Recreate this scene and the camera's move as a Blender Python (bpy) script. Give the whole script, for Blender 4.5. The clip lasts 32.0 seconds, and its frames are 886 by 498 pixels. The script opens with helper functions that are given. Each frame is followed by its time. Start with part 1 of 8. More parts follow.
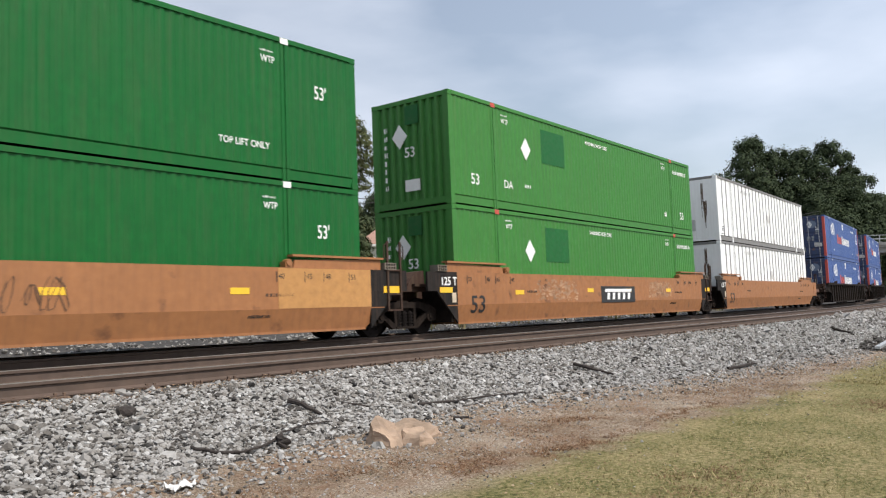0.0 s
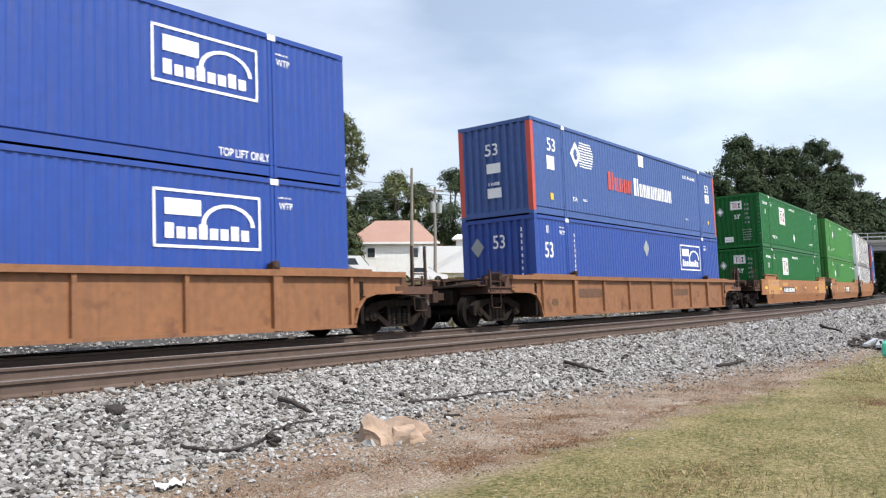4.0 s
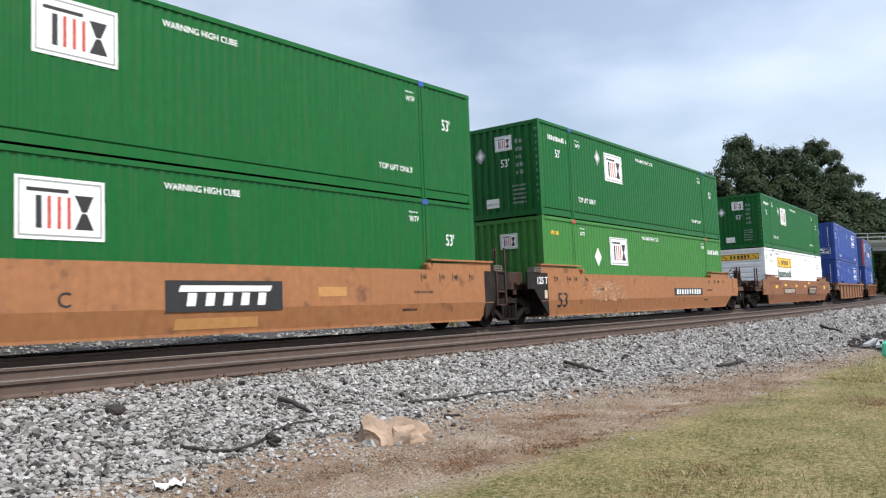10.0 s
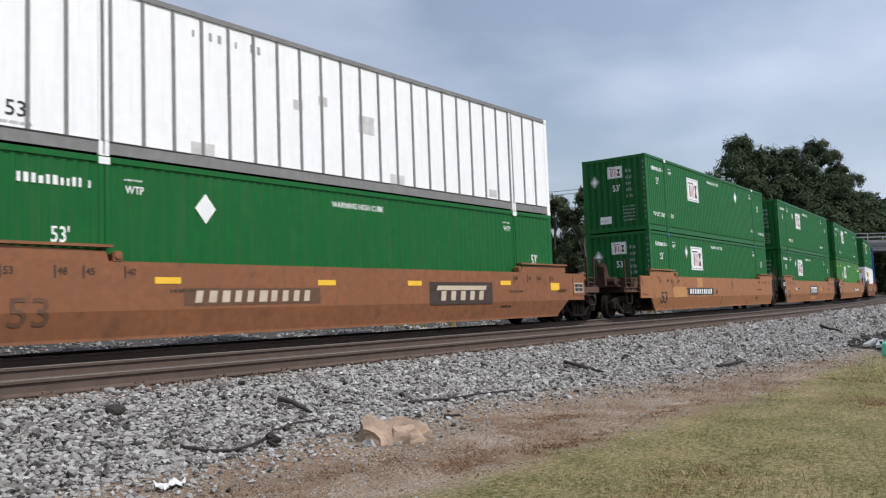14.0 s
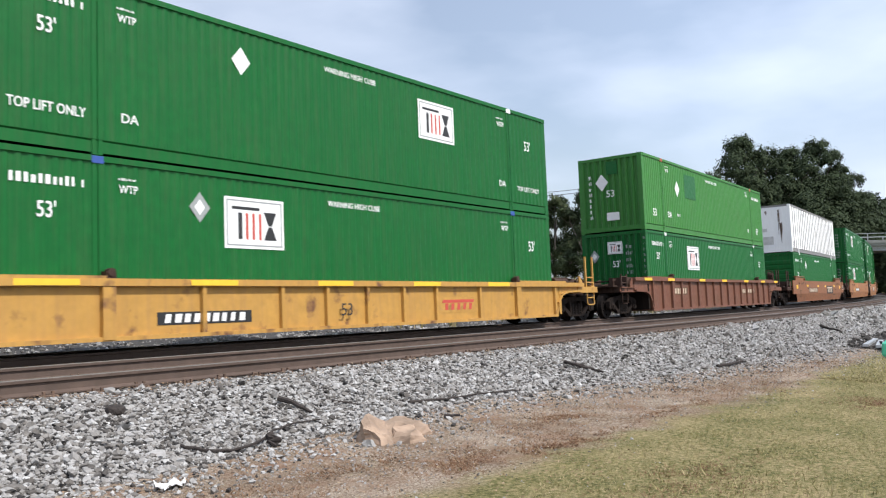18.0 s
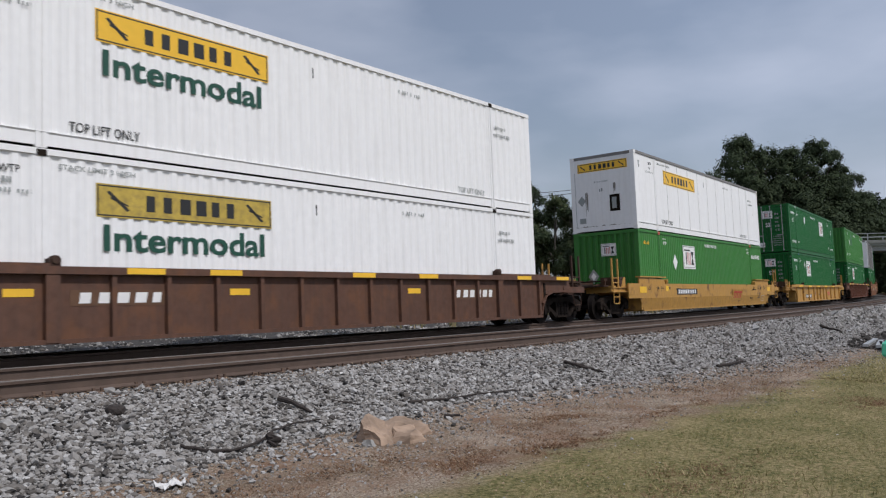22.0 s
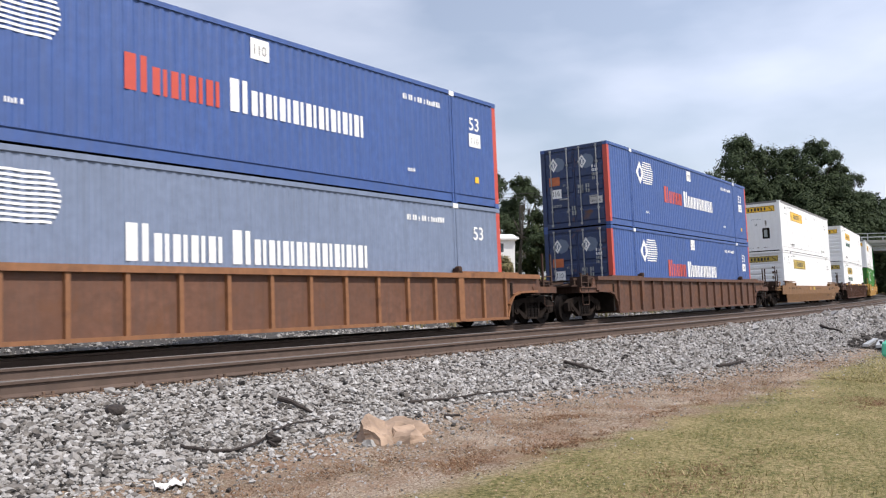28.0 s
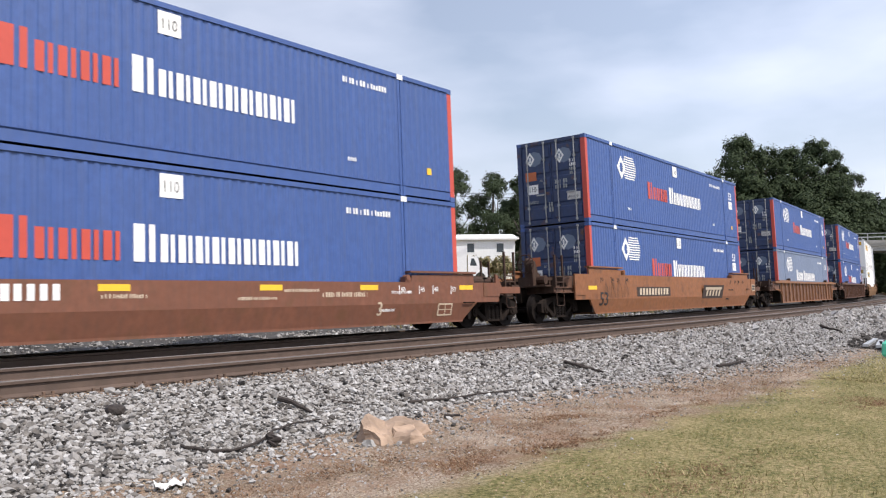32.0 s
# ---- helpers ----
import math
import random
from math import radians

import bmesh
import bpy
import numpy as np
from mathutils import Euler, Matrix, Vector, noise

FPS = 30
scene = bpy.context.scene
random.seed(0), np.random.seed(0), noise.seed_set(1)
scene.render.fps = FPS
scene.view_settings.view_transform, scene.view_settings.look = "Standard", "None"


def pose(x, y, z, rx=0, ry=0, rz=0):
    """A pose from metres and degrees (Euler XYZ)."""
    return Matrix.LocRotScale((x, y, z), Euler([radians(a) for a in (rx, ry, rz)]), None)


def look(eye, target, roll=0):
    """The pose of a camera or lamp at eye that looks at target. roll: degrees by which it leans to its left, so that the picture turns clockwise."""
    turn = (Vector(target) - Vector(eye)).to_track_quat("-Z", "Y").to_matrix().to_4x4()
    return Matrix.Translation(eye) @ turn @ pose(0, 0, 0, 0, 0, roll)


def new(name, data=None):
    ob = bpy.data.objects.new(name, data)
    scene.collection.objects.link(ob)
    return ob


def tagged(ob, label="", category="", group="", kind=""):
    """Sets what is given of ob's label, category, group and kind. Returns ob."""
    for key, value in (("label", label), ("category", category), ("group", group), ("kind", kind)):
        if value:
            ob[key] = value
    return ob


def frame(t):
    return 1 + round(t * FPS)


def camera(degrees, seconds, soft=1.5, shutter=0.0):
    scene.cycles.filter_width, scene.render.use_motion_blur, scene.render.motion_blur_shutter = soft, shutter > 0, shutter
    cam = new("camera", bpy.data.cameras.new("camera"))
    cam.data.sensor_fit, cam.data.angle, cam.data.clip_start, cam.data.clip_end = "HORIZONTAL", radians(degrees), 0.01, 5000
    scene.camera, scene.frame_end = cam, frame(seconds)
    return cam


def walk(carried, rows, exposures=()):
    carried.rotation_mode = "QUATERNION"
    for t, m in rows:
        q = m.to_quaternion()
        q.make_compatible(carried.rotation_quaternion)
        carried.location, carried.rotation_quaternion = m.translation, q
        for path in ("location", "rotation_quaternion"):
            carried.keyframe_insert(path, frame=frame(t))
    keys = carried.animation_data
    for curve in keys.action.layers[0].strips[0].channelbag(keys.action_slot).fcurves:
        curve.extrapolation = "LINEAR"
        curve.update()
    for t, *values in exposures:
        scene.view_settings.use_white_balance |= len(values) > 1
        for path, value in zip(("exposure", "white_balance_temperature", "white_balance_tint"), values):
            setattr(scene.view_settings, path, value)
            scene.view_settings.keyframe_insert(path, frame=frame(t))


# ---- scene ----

# ---------------------------------------------------------------- camera
EYE = Vector((0.0, 0.0, 1.6))


def aim(yaw, pitch, roll):
    """A camera pose from its heading (from +y towards +x), its pitch and its roll, in degrees."""
    a, b = radians(yaw), radians(pitch)
    way = Vector((math.sin(a) * math.cos(b), math.cos(a) * math.cos(b), math.sin(b)))
    return look(EYE, EYE + way, roll)


YAW, PITCH, ROLL = 45.337, 2.890, -0.235
cam = camera(57.135, 32.0, soft=1.2, shutter=0.1)
walk(cam, [(t, aim(YAW + dy, PITCH + dp, ROLL)) for t, dy, dp in (
    (0.0, -0.66, 0.14), (0.5, -0.54, 0.14), (1.0, -0.43, 0.13), (1.5, -0.31, 0.07), (2.0, -0.12, 0.015),
    (2.5, 0.0, -0.03), (3.0, 0.0, -0.05), (3.5, 0.0, -0.03), (5.0, 0.0, 0.0), (20.0, 0.0, 0.0), (32.0, 0.0, 0.0))],
    exposures=[(t, e, k, tint) for t, e, k, tint in (
        (0.0, -0.1, 6560, 10), (2.0, 0.12, 6500, 10), (2.8, 0.15, 6430, 10), (4.5, 0.22, 6350, 10), (6.0, -0.25, 6280, 10), (7.0, -1.1, 6200, 10), (8.0, -0.6, 6200, 10), (9.0, -0.08, 6300, 10), (10.4, 0.03, 6280, 10),
        (13.0, 0.03, 6250, 11), (13.7, -0.06, 6250, 11), (14.0, -0.42, 6200, 11), (14.5, -0.65, 6200, 11), (15.5, -0.15, 6250, 11), (17.0, 0.08, 6250, 10), (19.0, 0.0, 6300, 12), (19.6, -0.28, 6350, 12), (20.3, -1.0, 6180, 11),
        (21.2, -0.87, 6210, 12), (22.0, -0.85, 6180, 13), (23.0, -1.2, 6140, 13), (23.5, -0.92, 6180, 13), (24.0, -0.9, 6210, 14), (24.5, -1.25, 6230, 14), (25.0, -1.45, 6200, 15), (25.5, -1.3, 6230, 15), (27.0, -0.25, 6450, 14), (28.5, 0.0, 6480, 14), (32.0, 0.05, 6480, 14))])

# ---------------------------------------------------------------- world and sun
SUN = Vector((0.09, -0.58, 0.81)).normalized()
world = bpy.data.worlds.new("sky")
scene.world = world
world.use_nodes = True
wn, wl = world.node_tree.nodes, world.node_tree.links
wn.clear()
w_out, w_bg = wn.new("ShaderNodeOutputWorld"), wn.new("ShaderNodeBackground")
w_sky = wn.new("ShaderNodeTexSky")
w_sky.sky_type, w_sky.sun_disc = "NISHITA", False
w_sky.sun_elevation = math.asin(SUN.z)
w_sky.sun_rotation = math.atan2(SUN.x, SUN.y)
w_sky.air_density, w_sky.dust_density, w_sky.ozone_density = 1.2, 2.5, 1.5
w_co, w_map = wn.new("ShaderNodeTexCoord"), wn.new("ShaderNodeMapping")
w_map.inputs["Scale"].default_value = (1.6, 1.6, 4.5)
w_map.inputs["Location"].default_value = (0.35, 0.1, 0.2)
w_noise = wn.new("ShaderNodeTexNoise")
w_noise.inputs["Scale"].default_value, w_noise.inputs["Detail"].default_value = 1.7, 5.0
w_noise.inputs["Roughness"].default_value = 0.45
w_ramp = wn.new("ShaderNodeValToRGB")
w_ramp.color_ramp.elements[0].position, w_ramp.color_ramp.elements[1].position = 0.38, 0.72
w_ramp.color_ramp.elements[0].color, w_ramp.color_ramp.elements[1].color = (0.3, 0.3, 0.3, 1), (0.95, 0.95, 0.95, 1)
w_mix = wn.new("ShaderNodeMix")
w_mix.data_type = "RGBA"
w_mix.inputs[7].default_value = (6.6, 7.2, 8.4, 1)
wl.new(w_co.outputs["Generated"], w_map.inputs["Vector"])
wl.new(w_map.outputs["Vector"], w_noise.inputs["Vector"])
wl.new(w_noise.outputs["Fac"], w_ramp.inputs["Fac"])
wl.new(w_ramp.outputs["Color"], w_mix.inputs[0])
wl.new(w_sky.outputs["Color"], w_mix.inputs[6])
# haze: the sky brightens smoothly towards the sun's side
w_dot, w_rise, w_gain = wn.new("ShaderNodeVectorMath"), wn.new("ShaderNodeMapRange"), wn.new("ShaderNodeVectorMath")
w_dot.operation, w_gain.operation = "DOT_PRODUCT", "SCALE"
w_dot.inputs[1].default_value = Vector((SUN.x, SUN.y, 0)).normalized()
for i, v in enumerate((-0.95, -0.3, 1.03, 1.5)):
    w_rise.inputs[i + 1].default_value = v
wl.new(w_co.outputs["Generated"], w_dot.inputs[0])
wl.new(w_dot.outputs["Value"], w_rise.inputs[0])
wl.new(w_mix.outputs[2], w_gain.inputs[0])
wl.new(w_rise.outputs[0], w_gain.inputs["Scale"])
wl.new(w_gain.outputs[0], w_bg.inputs["Color"])
w_bg.inputs["Strength"].default_value = 0.1
wl.new(w_bg.outputs["Background"], w_out.inputs["Surface"])
sun = new("sun", bpy.data.lights.new("sun", "SUN"))
sun.data.energy, sun.data.angle, sun.data.color = 4.6, radians(1.2), (1.0, 0.955, 0.89)
sun.matrix_world = look(SUN * 50, (0, 0, 0))

# ---------------------------------------------------------------- materials
def material(name, color, rough=0.6, metal=0.0, grain=0.12, grain_size=6.0, streak=0.0, dirt=(0.12, 0.09, 0.06), bump=0.0,
             bump_size=40.0, rust=0.0, island=0.0, spread=0.05, spec=0.5):
    """A painted, rusted or raw surface with variation at two scales, streaks of dirt and fine relief."""
    m = bpy.data.materials.new(name)
    m.use_nodes = True
    n, l = m.node_tree.nodes, m.node_tree.links
    b = n["Principled BSDF"]
    b.inputs["Roughness"].default_value, b.inputs["Metallic"].default_value = rough, metal
    b.inputs["Specular IOR Level"].default_value = spec
    co, info = n.new("ShaderNodeTexCoord"), n.new("ShaderNodeObjectInfo")
    shift = n.new("ShaderNodeVectorMath")
    shift.operation = "MULTIPLY_ADD"
    shift.inputs[1].default_value = (1, 1, 1)
    rnd = n.new("ShaderNodeVectorMath")
    rnd.operation = "SCALE"
    rnd.inputs[0].default_value = (31, 17, 5)
    l.new(info.outputs["Random"], rnd.inputs["Scale"])
    l.new(co.outputs["Object"], shift.inputs[0])
    l.new(rnd.outputs[0], shift.inputs[2])

    def noise_at(scale, size, detail=4.0):
        mp, t = n.new("ShaderNodeMapping"), n.new("ShaderNodeTexNoise")
        mp.inputs["Scale"].default_value = scale
        t.inputs["Scale"].default_value, t.inputs["Detail"].default_value = size, detail
        l.new(shift.outputs[0], mp.inputs["Vector"])
        l.new(mp.outputs["Vector"], t.inputs["Vector"])
        return t.outputs["Fac"]

    def mix(fac, a, c, kind="MIX"):
        x = n.new("ShaderNodeMix")
        x.data_type, x.blend_type = "RGBA", kind
        for socket, value in ((x.inputs[0], fac), (x.inputs[6], a), (x.inputs[7], c)):
            if hasattr(value, "is_linked"):
                l.new(value, socket)
            else:
                socket.default_value = value if isinstance(value, float) else (*value[:3], 1)
        return x.outputs[2]

    def span(fac, lo, hi, a=0.0, c=1.0):
        r = n.new("ShaderNodeMapRange")
        for i, v in enumerate((lo, hi, a, c)):
            r.inputs[i + 1].default_value = v
        l.new(fac, r.inputs[0])
        return r.outputs[0]

    out = mix(span(noise_at((1, 1, 1), grain_size), 0.3, 0.7), [c * (1 - grain) for c in color], [min(1, c * (1 + grain)) for c in color])
    out = mix(span(noise_at((1, 1, 1), 0.5, 2.0), 0.35, 0.65, 0.0, 0.5), out, [c * (1 - grain * 0.9) for c in color])
    if spread:
        out = mix(span(info.outputs["Random"], 0, 1, 0, spread * 2), out, [c * 0.7 for c in color])
    if island:
        geo = n.new("ShaderNodeNewGeometry")
        out = mix(span(geo.outputs["Random Per Island"], 0, 1, 0, island), out, [c * 0.25 for c in color])
    if rust:
        out = mix(span(noise_at((1, 1, 1), 2.2, 7.0), 0.62 - rust * 0.3, 0.74 - rust * 0.2), out, (0.13, 0.055, 0.025))
    if streak:
        out = mix(span(noise_at((5, 5, 0.35), 2.0, 5.0), 0.45, 0.8, 0.0, streak), out, dirt)
    l.new(out, b.inputs["Base Color"])
    l.new(span(noise_at((1, 1, 1), 9.0), 0.3, 0.7, max(0.05, rough - 0.08), min(1, rough + 0.1)), b.inputs["Roughness"])
    if bump:
        bp = n.new("ShaderNodeBump")
        bp.inputs["Strength"].default_value, bp.inputs["Distance"].default_value = 0.5, bump
        l.new(noise_at((1, 1, 1), bump_size), bp.inputs["Height"])
        l.new(bp.outputs["Normal"], b.inputs["Normal"])
    return m


GREEN = material("green container paint", (0.0045, 0.11, 0.02), 0.45, spec=0.25, grain=0.1, streak=0.16, bump=0.002)
LIGHT_GREEN = material("faded green container paint", (0.042, 0.19, 0.034), 0.5, spec=0.3, grain=0.1, streak=0.18, bump=0.002)
BLUE = material("royal blue container paint", (0.014, 0.055, 0.28), 0.42, grain=0.1, streak=0.16, bump=0.002)
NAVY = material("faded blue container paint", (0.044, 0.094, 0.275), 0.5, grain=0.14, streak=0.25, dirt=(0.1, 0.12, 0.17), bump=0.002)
DOOR_NAVY = material("dark navy door paint", (0.022, 0.042, 0.115), 0.5, grain=0.2, streak=0.45, dirt=(0.05, 0.05, 0.055), rust=0.04, bump=0.002)
PALE_BLUE = material("pale blue container paint", (0.17, 0.215, 0.31), 0.55, grain=0.12, streak=0.3, dirt=(0.08, 0.1, 0.13), bump=0.002)
WHITE = material("white container paint", (0.86, 0.86, 0.85), 0.4, grain=0.03, streak=0.16, dirt=(0.42, 0.39, 0.33), bump=0.001)
ORANGE = material("orange wagon paint", (0.33, 0.138, 0.05), 0.6, grain=0.14, streak=0.5, dirt=(0.2, 0.09, 0.04), rust=0.02, bump=0.003)
DULL_ORANGE = material("dull orange wagon paint", (0.245, 0.108, 0.045), 0.65, grain=0.16, streak=0.5, dirt=(0.13, 0.06, 0.03), rust=0.12, bump=0.003)
YELLOW = material("yellow wagon paint", (0.47, 0.255, 0.052), 0.6, grain=0.12, streak=0.5, dirt=(0.32, 0.17, 0.06), rust=0.08, bump=0.003)
DIRTY_SHEET = material("brown weathered side sheet", (0.135, 0.062, 0.036), 0.7, grain=0.22, streak=0.6, dirt=(0.075, 0.045, 0.033), rust=0.2, bump=0.003)
OCHRE = material("ochre brown wagon paint", (0.2, 0.1, 0.036), 0.6, grain=0.16, streak=0.5, dirt=(0.11, 0.055, 0.025), rust=0.06, bump=0.003)
DARK_BROWN = material("dark rusty brown wagon paint", (0.105, 0.048, 0.028), 0.7, grain=0.2, streak=0.5, dirt=(0.055, 0.032, 0.022), rust=0.3, bump=0.003)
BROWN = material("brown wagon paint", (0.17, 0.065, 0.035), 0.65, grain=0.16, streak=0.45, dirt=(0.09, 0.05, 0.035), rust=0.3, bump=0.003)
# Near-black from grime, with the shade under the decks added into these colours.
GRIME = material("grimy steel darkened for shade", (0.013, 0.0095, 0.0075), 0.9, spec=0.15, grain=0.35, streak=0.4, dirt=(0.045, 0.028, 0.018), bump=0.004)
WHEEL = material("wheel steel with deck shade", (0.0115, 0.0085, 0.0072), 0.8, metal=0.0, spec=0.15, grain=0.2, bump=0.002)
RAIL_SIDE = material("rusty rail", (0.095, 0.064, 0.048), 0.75, grain=0.2, bump=0.003)
RAIL_TOP = material("worn rail head", (0.2, 0.18, 0.16), 0.5, metal=0.6, grain=0.1)
TIE = material("weathered tie wood", (0.14, 0.09, 0.062), 0.9, grain=0.35, grain_size=14, bump=0.01, spread=0.3)
# Bed colour darkened to paint shade into the gaps between the stones.
GRAVEL = material("ballast bed with gap shade", (0.05, 0.045, 0.04), 0.95, grain=0.5, grain_size=26, bump=0.04, bump_size=22)


def stone_material():
    """Crushed stone: mostly grey, with dark, brown and nearly white pieces."""
    m = bpy.data.materials.new("ballast stone")
    m.use_nodes = True
    n, l = m.node_tree.nodes, m.node_tree.links
    b = n["Principled BSDF"]
    b.inputs["Roughness"].default_value, b.inputs["Specular IOR Level"].default_value = 0.9, 0.2
    geo, r, co, t, x = (n.new("ShaderNode" + k) for k in ("NewGeometry", "ValToRGB", "TexCoord", "TexNoise", "Mix"))
    stops = ((0.0, (0.035, 0.033, 0.032)), (0.16, (0.12, 0.108, 0.096)), (0.32, (0.215, 0.2, 0.182)), (0.55, (0.285, 0.272, 0.255)), (0.85, (0.35, 0.338, 0.322)), (0.98, (0.42, 0.41, 0.395)), (1.0, (0.56, 0.55, 0.53)))
    while len(r.color_ramp.elements) < len(stops):
        r.color_ramp.elements.new(0.5)
    for e, (p, c) in zip(r.color_ramp.elements, stops):
        e.position, e.color = p, (*c, 1)
    l.new(geo.outputs["Random Per Island"], r.inputs["Fac"])
    t.inputs["Scale"].default_value, t.inputs["Detail"].default_value = 18.0, 5.0
    l.new(co.outputs["Object"], t.inputs["Vector"])
    x.data_type, x.blend_type = "RGBA", "MULTIPLY"
    x.inputs[0].default_value = 0.55
    l.new(r.outputs["Color"], x.inputs[6])
    l.new(t.outputs["Fac"], x.inputs[7])
    gain = n.new("ShaderNodeVectorMath")
    gain.operation = "SCALE"
    gain.inputs["Scale"].default_value = 1.3
    l.new(x.outputs[2], gain.inputs[0])
    l.new(gain.outputs[0], b.inputs["Base Color"])
    return m


STONE = stone_material()
MARK_WHITE = material("white lettering", (0.8, 0.8, 0.78), 0.5, grain=0.05)
MARK_BLACK = material("black lettering", (0.02, 0.02, 0.02), 0.5, grain=0.1)
MARK_RED = material("red orange lettering", (0.5, 0.07, 0.045), 0.5, grain=0.06)
MARK_ORANGE = material("orange label", (0.5, 0.14, 0.05), 0.6, grain=0.15)
MARK_YELLOW = material("yellow panel", (0.85, 0.5, 0.03), 0.5, grain=0.06)
MARK_GREEN = material("dark green lettering", (0.01, 0.07, 0.045), 0.5, grain=0.06)
GREY = material("grey placard", (0.3, 0.32, 0.31), 0.6, grain=0.06)

# ---------------------------------------------------------------- mesh helpers
def box(bm, x0, x1, y0, y1, z0, z1):
    v = [bm.verts.new((x, y, z)) for x in (x0, x1) for y in (y0, y1) for z in (z0, z1)]
    for f in ((0, 1, 3, 2), (4, 6, 7, 5), (0, 4, 5, 1), (2, 3, 7, 6), (0, 2, 6, 4), (1, 5, 7, 3)):
        bm.faces.new([v[i] for i in f])


def prism(bm, outline, y0, y1, axis="y"):
    """A solid from an outline in (x, z), drawn out along y (or from (y, z) along x, or (x, y) along z)."""
    place = {"y": lambda a, b, c: (a, c, b), "x": lambda a, b, c: (c, a, b), "z": lambda a, b, c: (a, b, c)}[axis]
    lo = [bm.verts.new(place(a, b, y0)) for a, b in outline]
    hi = [bm.verts.new(place(a, b, y1)) for a, b in outline]
    faces = [bm.faces.new(lo), bm.faces.new(hi[::-1])]
    for i in range(len(lo)):
        j = (i + 1) % len(lo)
        faces.append(bm.faces.new((lo[i], hi[i], hi[j], lo[j])))
    bmesh.ops.recalc_face_normals(bm, faces=faces)


def rod(bm, a, b, r, sides=8, r2=None):
    a, b = Vector(a), Vector(b)
    q = (b - a).to_track_quat("Z", "Y")
    rings = []
    for p, rr in ((a, r), (b, r if r2 is None else r2)):
        rings.append([bm.verts.new(p + q @ Vector((rr * math.cos(k * 2 * math.pi / sides), rr * math.sin(k * 2 * math.pi / sides), 0))) for k in range(sides)])
    for k in range(sides):
        bm.faces.new((rings[0][k], rings[0][(k + 1) % sides], rings[1][(k + 1) % sides], rings[1][k]))
    bm.faces.new(rings[0][::-1])
    bm.faces.new(rings[1])


def tube(bm, pts, radii, sides=7):
    """One bent round bar through points, with a radius at each."""
    rings = []
    for i, p in enumerate(pts):
        way = (Vector(pts[min(i + 1, len(pts) - 1)]) - Vector(pts[max(i - 1, 0)])).normalized()
        q = way.to_track_quat("Z", "Y")
        rings.append([bm.verts.new(Vector(p) + q @ Vector((radii[i] * math.cos(k * 2 * math.pi / sides), radii[i] * math.sin(k * 2 * math.pi / sides), 0))) for k in range(sides)])
    for a, b in zip(rings, rings[1:]):
        for k in range(sides):
            bm.faces.new((a[k], a[(k + 1) % sides], b[(k + 1) % sides], b[k]))
    bm.faces.new(rings[0][::-1])
    bm.faces.new(rings[-1])


MESHES = {}


def cached(key, build, mat):
    """A mesh built once for each key and material, shared by all its uses."""
    k = (key, mat.name)
    if k not in MESHES:
        bm = bmesh.new()
        build(bm)
        me = bpy.data.meshes.new(key if isinstance(key, str) else key[0])
        bm.to_mesh(me)
        bm.free()
        me.materials.append(mat)
        MESHES[k] = me
    return MESHES[k]


def piece(name, key, build, mat, parent, at=None, label=""):
    ob = new(name, cached(key, build, mat))
    ob.parent = parent
    if at is not None:
        ob.matrix_basis = at
    if label:
        ob["label"] = label
    return ob


def part(name, bm, mat, parent=None, label=""):
    me = bpy.data.meshes.new(name)
    bm.to_mesh(me)
    bm.free()
    me.materials.append(mat)
    ob = new(name, me)
    if parent:
        ob.parent = parent
    if label:
        ob["label"] = label
    return ob


LETTERS = {}


def lettering(text, height, mat, parent, at, name="lettering", bold=0.0, squeeze=1.0, fold=None):
    key = (text, height, bold, squeeze, mat.name, fold)
    if key not in LETTERS:
        cu = bpy.data.curves.new(name, "FONT")
        cu.body, cu.size, cu.align_x, cu.offset, cu.extrude = text, height * 1.42, "LEFT", bold, 0.002
        cu.resolution_u = 3
        ob = bpy.data.objects.new(name, cu)
        scene.collection.objects.link(ob)
        bpy.context.view_layer.update()
        me = bpy.data.meshes.new_from_object(ob.evaluated_get(bpy.context.evaluated_depsgraph_get()))
        bpy.data.objects.remove(ob)
        me.materials.clear()
        me.materials.append(mat)
        me.transform(Matrix.Diagonal((squeeze, 1, 1, 1)))
        if fold is not None:      # the paint follows the fold of the sheet beneath
            bm = bmesh.new()
            bm.from_mesh(me)
            bmesh.ops.bisect_plane(bm, geom=bm.verts[:] + bm.edges[:] + bm.faces[:], plane_co=(0, fold, 0), plane_no=(0, 1, 0))
            for v in bm.verts:
                v.co.z -= max(0.0, fold - v.co.y) * 0.227
            bm.to_mesh(me)
            bm.free()
        LETTERS[key] = me
    ob = new(name, LETTERS[key])
    ob.parent, ob.matrix_basis = parent, at
    return ob


# ---------------------------------------------------------------- the line of the tracks
RADIUS, CENTRE, RAIL_Z, CANT = 628.366, Vector((-60.0, 639.243)), 0.564, 0.04383
NEAR_LAT, NEAR_Z = -3.95, 0.664


def on_line(s, lat, z):
    """A point of the world from the metres along the line, the metres to its left and the height."""
    a = (s + 60.0) / RADIUS
    r = RADIUS - lat
    return Vector((CENTRE.x + r * math.sin(a), CENTRE.y - r * math.cos(a), z))


def line_place(x, y):
    """Metres along the line and to its left, of a point of the plan."""
    dx, dy = x - CENTRE.x, CENTRE.y - y
    return math.atan2(dx, dy) * RADIUS - 60.0, RADIUS - math.hypot(dx, dy)


